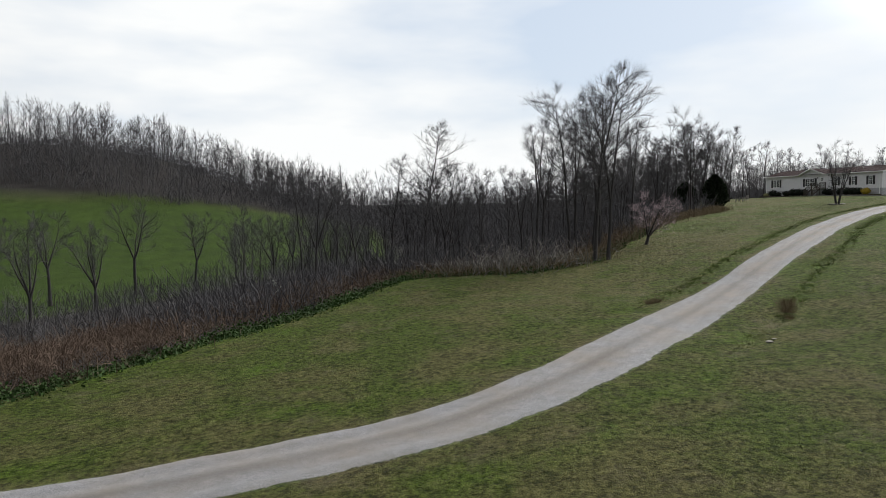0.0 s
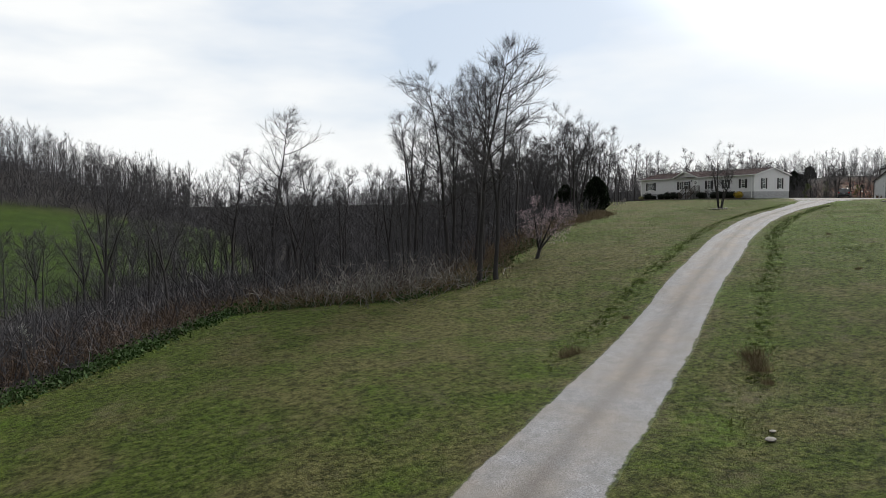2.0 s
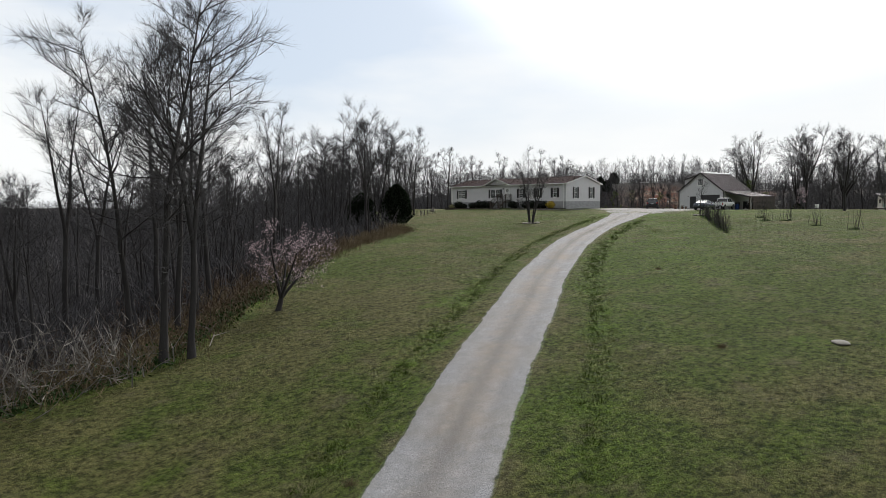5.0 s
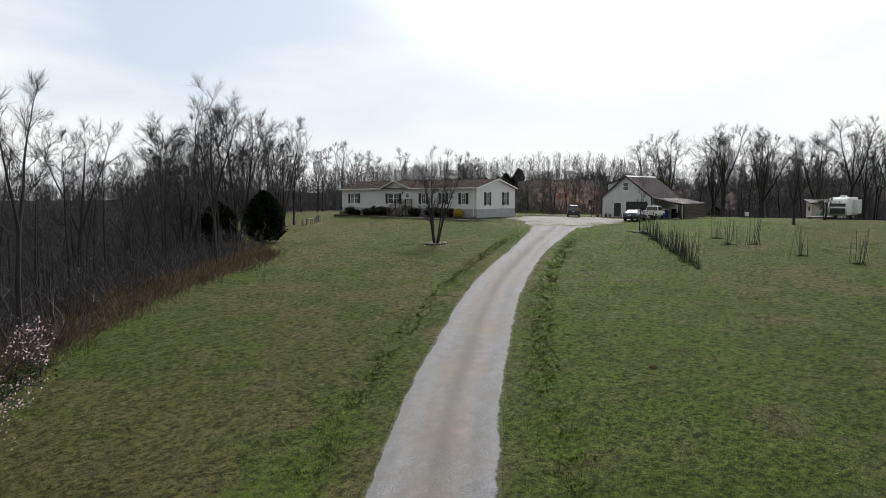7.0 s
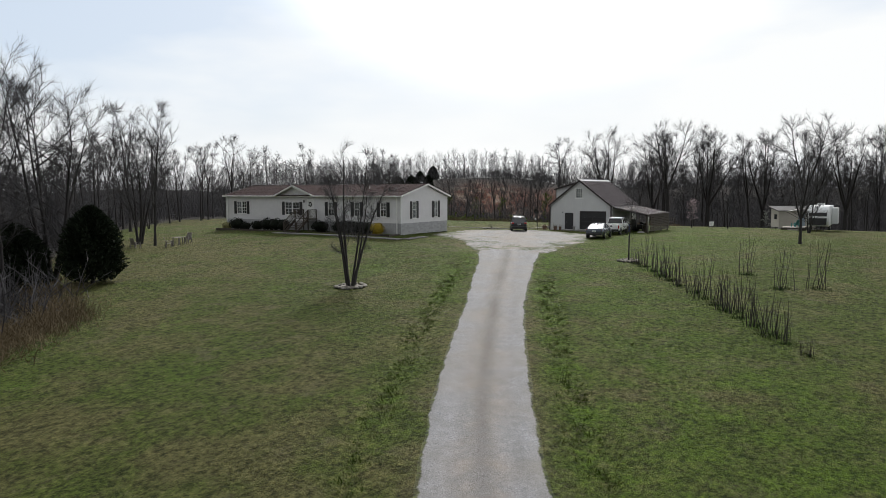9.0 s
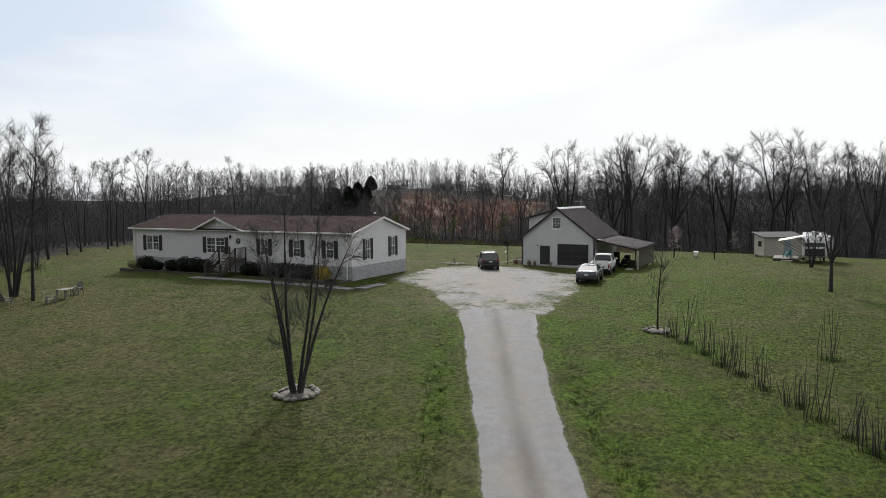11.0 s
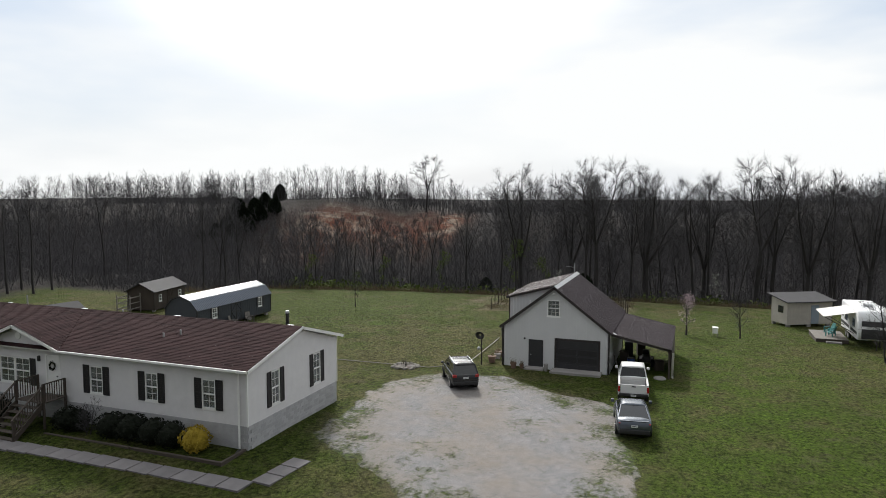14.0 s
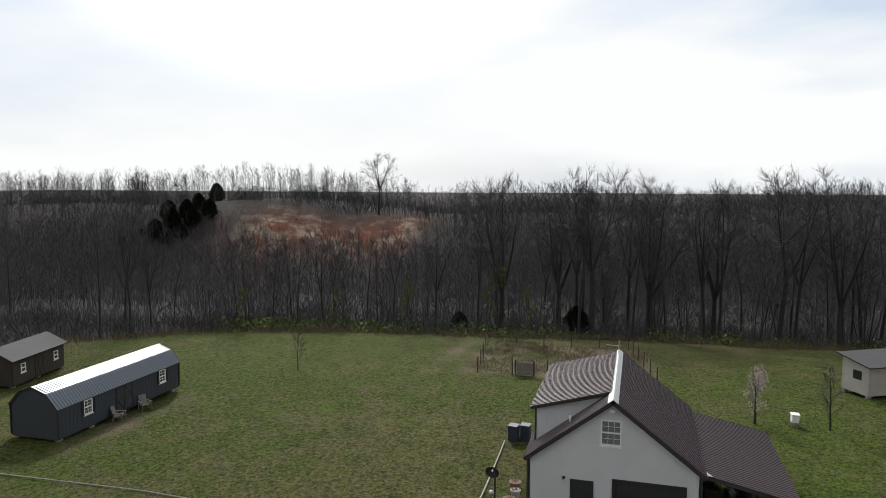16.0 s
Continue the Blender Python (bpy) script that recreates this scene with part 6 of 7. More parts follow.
def stone_ring(x, y, radius, count, label, seed, size=0.16, tree=None):
    ob = ground_base("stone_ring", x, y, label, "stone ring")
    rng = random.Random(seed)
    bm = bmesh.new()
    bmesh.ops.create_icosphere(bm, subdivisions=2, radius=1)
    for v in bm.verts:
        v.co *= 1 + 0.14 * math.sin(5 * v.co.x + 2) * math.cos(4 * v.co.y + v.co.z)
        v.co.z = max(v.co.z, -0.6)
    me = bpy.data.meshes.new("stone")
    bm.to_mesh(me)
    bm.free()
    me.materials.append(STONE)
    for k in range(count):
        a = 6.283 * (k + rng.uniform(-0.25, 0.25)) / count
        r = radius + rng.uniform(-0.08, 0.08)
        s = new("stone", me)
        s.parent = ob
        px, py = r * math.cos(a), r * math.sin(a)
        s.matrix_basis = pose(px, py, float(land(x + px, y + py)) - ob.location.z + 0.05, rng.uniform(-15, 15), rng.uniform(-15, 15), rng.uniform(0, 360)) @ Matrix.Diagonal((size * rng.uniform(0.8, 1.4), size * rng.uniform(0.7, 1.1), size * rng.uniform(0.45, 0.8), 1))
    mulch = bmesh.new()
    bmesh.ops.create_cone(mulch, cap_ends=True, segments=20, radius1=radius, radius2=radius * 0.7, depth=0.1, matrix=Matrix.Translation((0, 0, 0.04)))
    part("mulch", mulch, TIMBER, ob, "dark bark mulch")
    return ob


stone_ring(85.2, 87.4, 0.85, 15, "ring of grey fieldstones round a lawn tree", 1)
stone_ring(102.3, 75.4, 0.62, 13, "ring of grey fieldstones round a sapling", 2, 0.14)
stone_ring(127.4, 101.0, 0.85, 16, "raised ring of grey stones holding a shrub", 3, 0.2)


def pot(x, y, r, h, material, label, plant=True):
    ob = ground_base("plant_pot", x, y, label, "plant pot", "pots beside the garage")
    part("pot", rod((0, 0, -0.03), (0, 0, h), r * 0.75, r, 14), material, ob)
    part("rim", rod((0, 0, h - 0.03), (0, 0, h + 0.03), r * 1.1, r * 1.1, 14), material, ob)
    if plant:
        rng = random.Random(int(x * 7 + y * 13))
        m = Mesh()
        for _ in range(60):
            m.blade(Vector((rng.gauss(0, r * 0.4), rng.gauss(0, r * 0.4), h)), Vector((rng.gauss(0, 0.5), rng.gauss(0, 0.5), 1)).normalized(), rng.uniform(0.2, 0.6), 0.015, rng)
        p = new("dead_stems", m.mesh("dead_stems", DRY_GRASS))
        p.parent = ob
    return ob


pot(130.1, 93.6, 0.22, 0.4, TERRACOTTA, "dark clay pot with dead stems against the garage")
pot(130.2, 93.0, 0.16, 0.3, TERRACOTTA, "small clay pot with dead stems by the door")
pot(130.15, 91.2, 0.15, 0.5, CONCRETE, "narrow grey pot beside the garage door", False)
pot(131.4, 95.6, 0.3, 0.45, TERRACOTTA, "broad clay pot of dry stems along the garage wall")
pot(132.6, 95.5, 0.25, 0.4, CONCRETE, "grey pot of dry stems along the garage wall")
pot(133.7, 95.7, 0.3, 0.35, TERRACOTTA, "clay pot of dry stems along the garage wall")
for x, y in ((140.6, 97.0), (140.9, 96.3)):
    bn = ground_base("rubbish_bin", x, y, "dark navy wheeled rubbish bin beside the garage", "bin", "rubbish bins", RNG.uniform(-20, 20))
    part("body", prism([(-0.24, 0.0), (0.24, 0.0), (0.3, 0.95), (-0.3, 0.95)], "y", -0.28, 0.28), BIN_BLUE, bn)
    part("lid", box(-0.33, 0.33, -0.32, 0.32, 0.95, 1.02, 0.03), BIN_BLUE, bn)
    for s in (-0.26, 0.26):
        part("wheel", rod((0.27, s - 0.03, 0.08), (0.27, s + 0.03, 0.08), 0.1, sides=12), RUBBER, bn)
dish = ground_base("garden_pole", 130.3, 96.1, "dark pole with a dish and hanging ball beside the garage", "pole")
part("pole", rod((0, 0, -0.3), (0, 0, 2.35), 0.05), DARK_TRIM, dish)
bowl = bmesh.new()
bmesh.ops.create_cone(bowl, cap_ends=False, segments=18, radius1=0.34, radius2=0.08, depth=0.12, matrix=Matrix.Translation((-0.1, 0.1, 2.25)) @ Matrix.Rotation(radians(70), 4, "Y"))
bmesh.ops.solidify(bowl, geom=bowl.faces[:], thickness=0.012)
part("dish", bowl, GREY_DOOR, dish, "dark satellite dish")
bl = bmesh.new()
bmesh.ops.create_uvsphere(bl, u_segments=14, v_segments=8, radius=0.13, matrix=Matrix.Translation((-0.32, 0.1, 1.3)))
part("ball", bl, PALE_ROOF, dish, "", True)
part("arm", rod((0, 0, 1.45), (-0.32, 0.1, 1.43), 0.015), DARK_TRIM, dish)


def ground_pipe(name, line, r, material, label, category):
    bm = bmesh.new()
    pts = [(x, y, float(land(x, y)) + r + 0.06) for x, y in line]
    for a, b in zip(pts, pts[1:]):
        rod(a, b, r, sides=6, bm=bm)
    return tagged(link(name, bm, material), label, category)


ground_pipe("edging_pipe", [(127.0, 126.0), (127.1, 122.6), (127.5, 113.6), (127.2, 106.6), (127.4, 102.4), (127.6, 99.3), (128.7, 98.1), (129.9, 97.2)], 0.028, CONCRETE, "pale plastic pipe lying across the yard", "pipe")
ground_pipe("edging_timber", [(130.2, 97.1), (133.6, 97.2), (138.5, 97.4), (140.2, 97.5)], 0.04, CONCRETE, "pale timber edging along the garage bed", "edging")

# things under the lean-to
tractor = group_base("lawn_tractor", (135.2, 84.6, float(land(135.2, 84.6))), "dark ride-on lawn tractor under the lean-to", "tractor", turn=185)
part("bonnet", box(0.3, 1.2, -0.3, 0.3, 0.4, 0.85, 0.08), BLACK, tractor)
part("deck", box(-0.7, 0.5, -0.5, 0.5, 0.25, 0.5, 0.05), BLACK, tractor)
part("seat", box(-0.55, -0.05, -0.25, 0.25, 0.6, 1.05, 0.08), RUBBER, tractor)
part("steering_wheel", rod((0.22, 0, 0.95), (0.18, 0, 0.99), 0.2, sides=14), RUBBER, tractor)
for x, y, r in ((0.9, -0.42, 0.2), (0.9, 0.42, 0.2), (-0.5, -0.48, 0.29), (-0.5, 0.48, 0.29)):
    part("wheel", rod((x, y - 0.1, r - 0.03), (x, y + 0.1, r - 0.03), r, sides=16), RUBBER, tractor)
drum = ground_base("plastic_barrel", 132.8, 85.5, "blue plastic barrel under the lean-to", "barrel")
part("drum", rod((0, 0, -0.05), (0, 0, 0.9), 0.28, 0.28, 18), BARREL, drum)
part("lid", rod((0, 0, 0.9), (0, 0, 0.95), 0.29, 0.27, 18), BLACK, drum)
for k, (x, y, w, h, mt) in enumerate(((134.0, 86.1, 0.5, 1.1, TIMBER), (136.8, 86.0, 0.8, 1.3, GREY_DOOR), (138.4, 85.2, 0.7, 0.9, OLD_WOOD), (133.6, 83.6, 0.45, 0.7, OLD_WOOD))):
    cr = ground_base("storage_crate", x, y, "stacked dark storage crate under the lean-to", "crate", "crates under the lean-to", 7 * k)
    part("body", box(-w / 2, w / 2, -0.3, 0.3, -0.05, h, 0.02), mt, cr)
    part("lid", box(-w / 2 - 0.03, w / 2 + 0.03, -0.33, 0.33, h, h + 0.05, 0.01), mt, cr)
tarp = bmesh.new()
rows = [[tarp.verts.new((131.25 + 0.1 * math.sin(5 * v + 2 * u), 82.5 + 0.16 * u + 0.05 * math.sin(9 * u + 3 * v), 12.25 + 1.85 * v - 0.1 * u * v)) for v in [k / 8 for k in range(9)]] for u in [k / 6 * (1) for k in range(7)]]
for a, b in zip(rows, rows[1:]):
    for k in range(8):
        tarp.faces.new((a[k], b[k], b[k + 1], a[k + 1]))
bmesh.ops.solidify(tarp, geom=tarp.faces[:], thickness=0.015)
tagged(link("hanging_tarp", tarp, CANVAS, True), "off-white tarp hanging from the lean-to post", "tarp")
boat = ground_base("utility_cover", 131.1, 83.4, "pale grey rounded plastic cover lying before the lean-to", "cover", turn=15)
cov = bmesh.new()
bmesh.ops.create_uvsphere(cov, u_segments=20, v_segments=10, radius=1, matrix=Matrix.Translation((0, 0, 0.02)) @ Matrix.Diagonal((0.5, 0.42, 0.14, 1)))
part("shell", cov, CONCRETE, boat, "", True)
chock = ground_base("plywood_sheet", 131.6, 86.2, "small pale plywood sheet leaning by the garage corner", "board", turn=20)
part("sheet", slab([(-0.25, 0, 0), (0.25, 0, 0), (0.2, 0.35, 1.3), (-0.2, 0.35, 1.3)], 0.03), GREY_WOOD, chock)

# the fenced garden behind the garage
CORNERS = [(156.5, 103.0), (172.0, 105.2), (173.0, 90.5), (157.6, 88.0)]
fence = tagged(new("garden_fence"), "thin wire fence on dark posts round the vegetable plot", "fence")
for k, (a, b) in enumerate(zip(CORNERS, CORNERS[1:] + CORNERS[:1])):
    count = 5
    for j in range(count):
        x, y = a[0] + (b[0] - a[0]) * j / count, a[1] + (b[1] - a[1]) * j / count
        z = float(land(x, y))
        part("post", rod((x, y, z - 0.3), (x, y, z + 1.45), 0.05, sides=6), TIMBER, fence)
        x2, y2 = a[0] + (b[0] - a[0]) * (j + 1) / count, a[1] + (b[1] - a[1]) * (j + 1) / count
        if k == 0 and j == 0:
            continue
        for h in (0.25, 0.7, 1.2):
            part("wire", rod((x, y, z + h), (x2, y2, float(land(x2, y2)) + h), 0.008, sides=3), GREY_WOOD, fence)
gate = ground_base("garden_gate", 156.7, 98.9, "weathered grey board garden gate", "gate", turn=88)
for k in range(7):
    part("board", box(-0.7 + k * 0.2, -0.52 + k * 0.2, -0.02, 0.02, 0.05, 1.15), GREY_WOOD, gate)
for z in (0.25, 0.95):
    part("rail", box(-0.7, 0.7, 0.02, 0.06, z, z + 0.1), GREY_WOOD, gate)
for s in (-0.8, 0.8):
    part("post", box(s - 0.06, s + 0.06, -0.06, 0.06, -0.3, 1.35), TIMBER, gate)


# ---- parked vehicles ----
def car_paint(name, color, rough=0.22, metal=0.0):
    m, n, l, bsdf = nodes_of(name)
    dust = tex(n, l, 2.5, 5, 0.6)
    c = blend(n, l, ramp(n, l, dust, 0.45, 0.75, (0, 0, 0), (0.08, 0.08, 0.08)), color, (0.25, 0.24, 0.22))
    l.new(c, bsdf.inputs["Base Color"])
    bsdf.inputs["Roughness"].default_value, bsdf.inputs["Metallic"].default_value = rough, metal
    bsdf.inputs["Coat Weight"].default_value, bsdf.inputs["Coat Roughness"].default_value = 0.35, 0.12
    return m


SUV_PAINT = car_paint("black_car_paint", (0.006, 0.0065, 0.009))
SEDAN_PAINT = car_paint("slate_grey_car_paint", (0.10, 0.115, 0.14), 0.25, 0.6)
TRUCK_PAINT = car_paint("white_car_paint", (0.70, 0.70, 0.70), 0.3, 0.0)
CAR_GLASS = plain("tinted_car_glass", (0.012, 0.014, 0.016), 0.05, 0, 0.1, 2, 20, 0, shine=0.9)
TAIL = plain("red_tail_lamp", (0.30, 0.012, 0.012), 0.2, 0, 0.1, 5, 40, 0)
PLATE = plain("white_number_plate", (0.62, 0.63, 0.64), 0.5, 0, 0.05, 5, 40, 0)
CHROME = plain("bright_metal_trim", (0.6, 0.6, 0.62), 0.25, 1.0, 0.05, 5, 40, 0)
PLASTIC = plain("black_bumper_plastic", (0.018, 0.018, 0.019), 0.6, 0, 0.15, 5, 50, 0.1)


def loft(rings):
    bm = bmesh.new()
    rows = [[bm.verts.new(p) for p in ring] for ring in rings]
    for a, b in zip(rows, rows[1:]):
        for k in range(len(a)):
            bm.faces.new((a[k - 1], a[k], b[k], b[k - 1]))
    bm.faces.new(rows[0])
    bm.faces.new(rows[-1][::-1])
    bmesh.ops.recalc_face_normals(bm, faces=bm.faces)
    return bm


def body_ring(x, w, z0, z1, crown=0.03):
    half = [(w * 0.86, z0), (w * 0.97, z0 + 0.12), (w, z0 + 0.5 * (z1 - z0)), (w * 0.97, z1 - 0.08), (w * 0.9, z1 - 0.015), (w * 0.45, z1 + crown * 0.7)]
    return [(x, y, z) for y, z in half] + [(x, 0, z1 + crown)] + [(x, -y, z) for y, z in half[::-1]]


def vehicle(name, place, turn, label, category, paint, stations, cabin, roof_z, wheels, wheel_r, glass_gap=0.05):
    """A car from stations (x, half width, underside, top) and a cabin (belt x back and front, roof x back and front, half widths)."""
    x, y = place
    ob = group_base(name, (x, y, float(land(x, y)) + 0.06), label, category, "parked vehicles", turn)
    part("body", loft([body_ring(*s) for s in stations]), paint, ob, "", True)
    bx0, bx1, rx0, rx1, bw, rw, bz = cabin
    # glass house
    belt = [(bx0, -bw * 0.92, bz), (bx0, bw * 0.92, bz), (bx1, bw * 0.9, bz), (bx1, -bw * 0.9, bz)]
    top = [(rx0, -rw, roof_z - 0.06), (rx0, rw, roof_z - 0.06), (rx1, rw * 0.95, roof_z - 0.05), (rx1, -rw * 0.95, roof_z - 0.05)]
    for nm, a, b in (("rear_window", 0, 1), ("side_window", 1, 2), ("windscreen", 2, 3), ("side_window", 3, 0)):
        bm = bmesh.new()
        mid = sum((Vector(p) for p in belt + top), Vector()) / 8
        vs = [bm.verts.new(p) for p in (belt[a], belt[b], top[b], top[a])]
        face = bm.faces.new(vs)
        bmesh.ops.recalc_face_normals(bm, faces=bm.faces)
        bmesh.ops.solidify(bm, geom=bm.faces[:], thickness=0.03)
        part(nm, bm, CAR_GLASS, ob)
    for a, b in zip(belt, top):
        part("pillar", rod(a, b, 0.045, 0.04, 6), paint, ob)
    for s in (-1, 1):
        f = 0.5
        part("pillar", rod((bx0 + (bx1 - bx0) * f, s * bw * 0.92, bz), (rx0 + (rx1 - rx0) * f, s * rw * 0.99, roof_z - 0.05), 0.035, sides=6), paint, ob)
    rings = []
    for k in range(7):
        f = k / 6
        xx = rx0 - 0.04 + (rx1 - rx0 + 0.08) * f
        lift = 0.03 * math.sin(math.pi * f)
        w = rw + 0.03
        rings.append([(xx, w, roof_z - 0.085), (xx, w * 0.97, roof_z - 0.035 + lift), (xx, w * 0.6, roof_z - 0.005 + lift), (xx, 0, roof_z + lift), (xx, -w * 0.6, roof_z - 0.005 + lift), (xx, -w * 0.97, roof_z - 0.035 + lift), (xx, -w, roof_z - 0.085)])
    part("roof", loft(rings), paint, ob, "", True)
    half = max(s[1] for s in stations)
    for wx in wheels:
        for s in (-1, 1):
            arch = rod((wx, s * (half - 0.2), wheel_r), (wx, s * (half + 0.004), wheel_r), wheel_r + 0.07, sides=22)
            part("wheel_arch", arch, PLASTIC, ob)
            w = part("wheel", rod((wx, s * (half - 0.2), wheel_r - 0.06), (wx, s * (half + 0.02), wheel_r - 0.06), wheel_r, sides=22), RUBBER, ob)
            rim = rod((wx, s * (half + 0.005), wheel_r - 0.06), (wx, s * (half + 0.03), wheel_r - 0.06), wheel_r * 0.66, sides=16)
            part("rim", rim, CHROME, w)
    for s in (-1, 1):
        part("mirror", box(bx1 - 0.35, bx1 - 0.18, s * (half + 0.02), s * (half + 0.2), bz + 0.02, bz + 0.18, 0.03), paint, ob)
    return ob


suv = vehicle("suv", (124.9, 96.0), 30, "black compact estate car with silver roof rails on the gravel", "car", SUV_PAINT,
              [(-2.22, 0.80, 0.42, 0.95), (-2.15, 0.86, 0.32, 1.02), (-1.6, 0.9, 0.26, 1.04), (0.0, 0.9, 0.25, 1.02), (1.1, 0.9, 0.25, 1.0), (1.75, 0.87, 0.27, 0.93), (2.12, 0.76, 0.32, 0.8), (2.2, 0.66, 0.4, 0.7)],
              (-2.08, 1.15, -1.75, 0.35, 0.88, 0.68, 1.02), 1.62, (-1.3, 1.37), 0.34)
for s in (-1, 1):
    part("roof_rail", rod((-1.7, s * 0.6, 1.66), (0.3, s * 0.62, 1.67), 0.022), CHROME, suv, "silver roof rail")
    part("tail_lamp", box(-2.24, -2.05, s * 0.6, s * 0.86, 0.86, 1.02, 0.02), TAIL, suv)
for x in (-1.3, -0.2):
    part("cross_bar", rod((x, -0.6, 1.69), (x, 0.6, 1.69), 0.02), CHROME, suv)
part("bumper", box(-2.3, -2.1, -0.8, 0.8, 0.35, 0.6, 0.05), PLASTIC, suv)
sp = part("number_plate", box(-2.245, -2.225, -0.17, 0.17, 0.76, 0.88), PLATE, suv)
part("plate_bar", box(-2.249, -2.2455, -0.12, 0.12, 0.80, 0.84), GREY_DOOR, sp)

sedan = vehicle("sedan", (120.2, 84.35), 8, "slate-grey sedan parked on the gravel behind a pickup", "car", SEDAN_PAINT,
                [(-2.34, 0.74, 0.42, 0.9), (-2.25, 0.85, 0.3, 0.98), (-1.7, 0.91, 0.24, 1.0), (-0.4, 0.92, 0.22, 0.98), (1.0, 0.92, 0.22, 0.95), (1.7, 0.88, 0.25, 0.86), (2.2, 0.76, 0.3, 0.72), (2.34, 0.6, 0.4, 0.6)],
                (-1.75, 1.2, -0.75, 0.25, 0.86, 0.62, 0.97), 1.42, (-1.36, 1.38), 0.33)
part("tail_lamp", box(-2.33, -2.2, -0.8, 0.8, 0.83, 0.88, 0.01), TAIL, sedan, "thin red light bar across the tail")
part("spoiler", box(-2.33, -2.2, -0.72, 0.72, 0.97, 1.0, 0.01), SEDAN_PAINT, sedan)
part("bumper", box(-2.4, -2.2, -0.78, 0.78, 0.3, 0.55, 0.05), PLASTIC, sedan)
sp = part("number_plate", box(-2.36, -2.335, -0.17, 0.17, 0.66, 0.78), PLATE, sedan)
part("plate_bar", box(-2.364, -2.3605, -0.12, 0.12, 0.70, 0.74), GREY_DOOR, sp)
part("aerial", prism([(-0.85, 1.42), (-0.65, 1.42), (-0.82, 1.49)], "y", -0.02, 0.02), SEDAN_PAINT, sedan)

truck = vehicle("pickup_truck", (127.0, 84.9), 6, "white extended-cab pickup truck with an empty black-lined bed", "pickup truck", TRUCK_PAINT,
                [(-0.74, 0.88, 0.42, 1.12), (-0.4, 0.9, 0.4, 1.12), (1.2, 0.9, 0.4, 1.12), (1.5, 0.9, 0.4, 1.1), (2.3, 0.86, 0.42, 1.02), (2.6, 0.74, 0.45, 0.9)],
                (-0.62, 1.5, -0.45, 0.75, 0.88, 0.7, 1.12), 1.74, (-1.72, 1.65), 0.37)
for s in (-1, 1):
    part("bed_side", box(-2.6, -0.76, s * 0.78, s * 0.9, 0.45, 1.14, 0.03), TRUCK_PAINT, truck)
part("bed_front", box(-0.84, -0.78, -0.77, 0.77, 0.5, 1.14, 0.01), TRUCK_PAINT, truck)
tail = part("tailgate", box(-2.64, -2.57, -0.77, 0.77, 0.55, 1.13, 0.02), TRUCK_PAINT, truck, "white tailgate with a black handle")
part("handle", box(-2.655, -2.64, -0.12, 0.12, 0.98, 1.05, 0.006), PLASTIC, tail)
part("bed_liner", box(-2.56, -0.85, -0.77, 0.77, 0.5, 0.62, bm=box(-2.56, -0.85, -0.775, -0.74, 0.62, 1.1, bm=box(-2.56, -0.85, 0.74, 0.775, 0.62, 1.1))), PLASTIC, truck, "black bed liner")
part("board", box(-2.1, -1.3, -0.4, 0.5, 0.64, 0.7, 0.01), GREY_WOOD, truck)
part("bumper", box(-2.8, -2.62, -0.85, 0.85, 0.42, 0.6, 0.04), PLASTIC, truck, "black rear bumper")
for s in (-1, 1):
    part("tail_lamp", box(-2.65, -2.55, s * 0.785, s * 0.905, 0.66, 1.0, 0.015), TAIL, truck)
sp = part("number_plate", box(-2.82, -2.80, -0.16, 0.16, 0.45, 0.56), PLATE, truck)
part("plate_bar", box(-2.824, -2.8205, -0.11, 0.11, 0.49, 0.52), GREY_DOOR, sp)


# ---- single trees and plants of the lawn ----
LAWN_TREE = wood_kind(41, tall=8.8, trunk_r=0.15, stems=6, first=0.28, limbs=11, branches=6, twigs=7, spread=0.19, angle=46, splay=0.24, twig_w=0.012)
stand("tree", LAWN_TREE, (85.2, 87.4), "many-stemmed bare lawn tree in a stone ring", "tree", turn=20)
SAPLING = wood_kind(43, tall=5.6, trunk_r=0.06, first=0.25, limbs=22, branches=4, twigs=5, spread=0.2, angle=38, twig_w=0.011)
BUSHY_TREE = wood_kind(44, tall=4.2, trunk_r=0.08, first=0.2, limbs=24, branches=5, twigs=6, spread=0.26, angle=42, twig_w=0.012)
stand("tree", SAPLING, (102.3, 75.4), "slender bare sapling in a stone ring", "tree", turn=10)
stand("tree", BUSHY_TREE, (148.6, 77.3), "small bare upright tree on the back lawn", "tree", turn=70)
stand("tree", SPREADING[0], (142.3, 67.3), "bare spreading tree beside the trailer", "tree", "trees round the lawn", 60, 0.55)
stand("tree", SPREADING[1], (122.2, 66.2), "bare spreading tree on the side lawn", "tree", "trees round the lawn", 200, 0.62)
stand("tree", SPREADING[0], (94.6, 124.2), "bare tree over the lawn chairs", "tree", "trees round the lawn", 100, 1.1)
stand("tree", WOODLAND[2], (94.2, 120.9), "bare tree over the lawn chairs", "tree", "trees round the lawn", 10, 1.12)
stand("tree", SPREADING[0], (77.6, 108.4), "large bare multi-stemmed tree between two cedars", "tree", TREE_SAY[2], 150, 1.3)
stand("tree", SPREADING[0], (74.0, 112.5), "large bare multi-stemmed tree at the field corner", "tree", TREE_SAY[2], 30, 1.35)


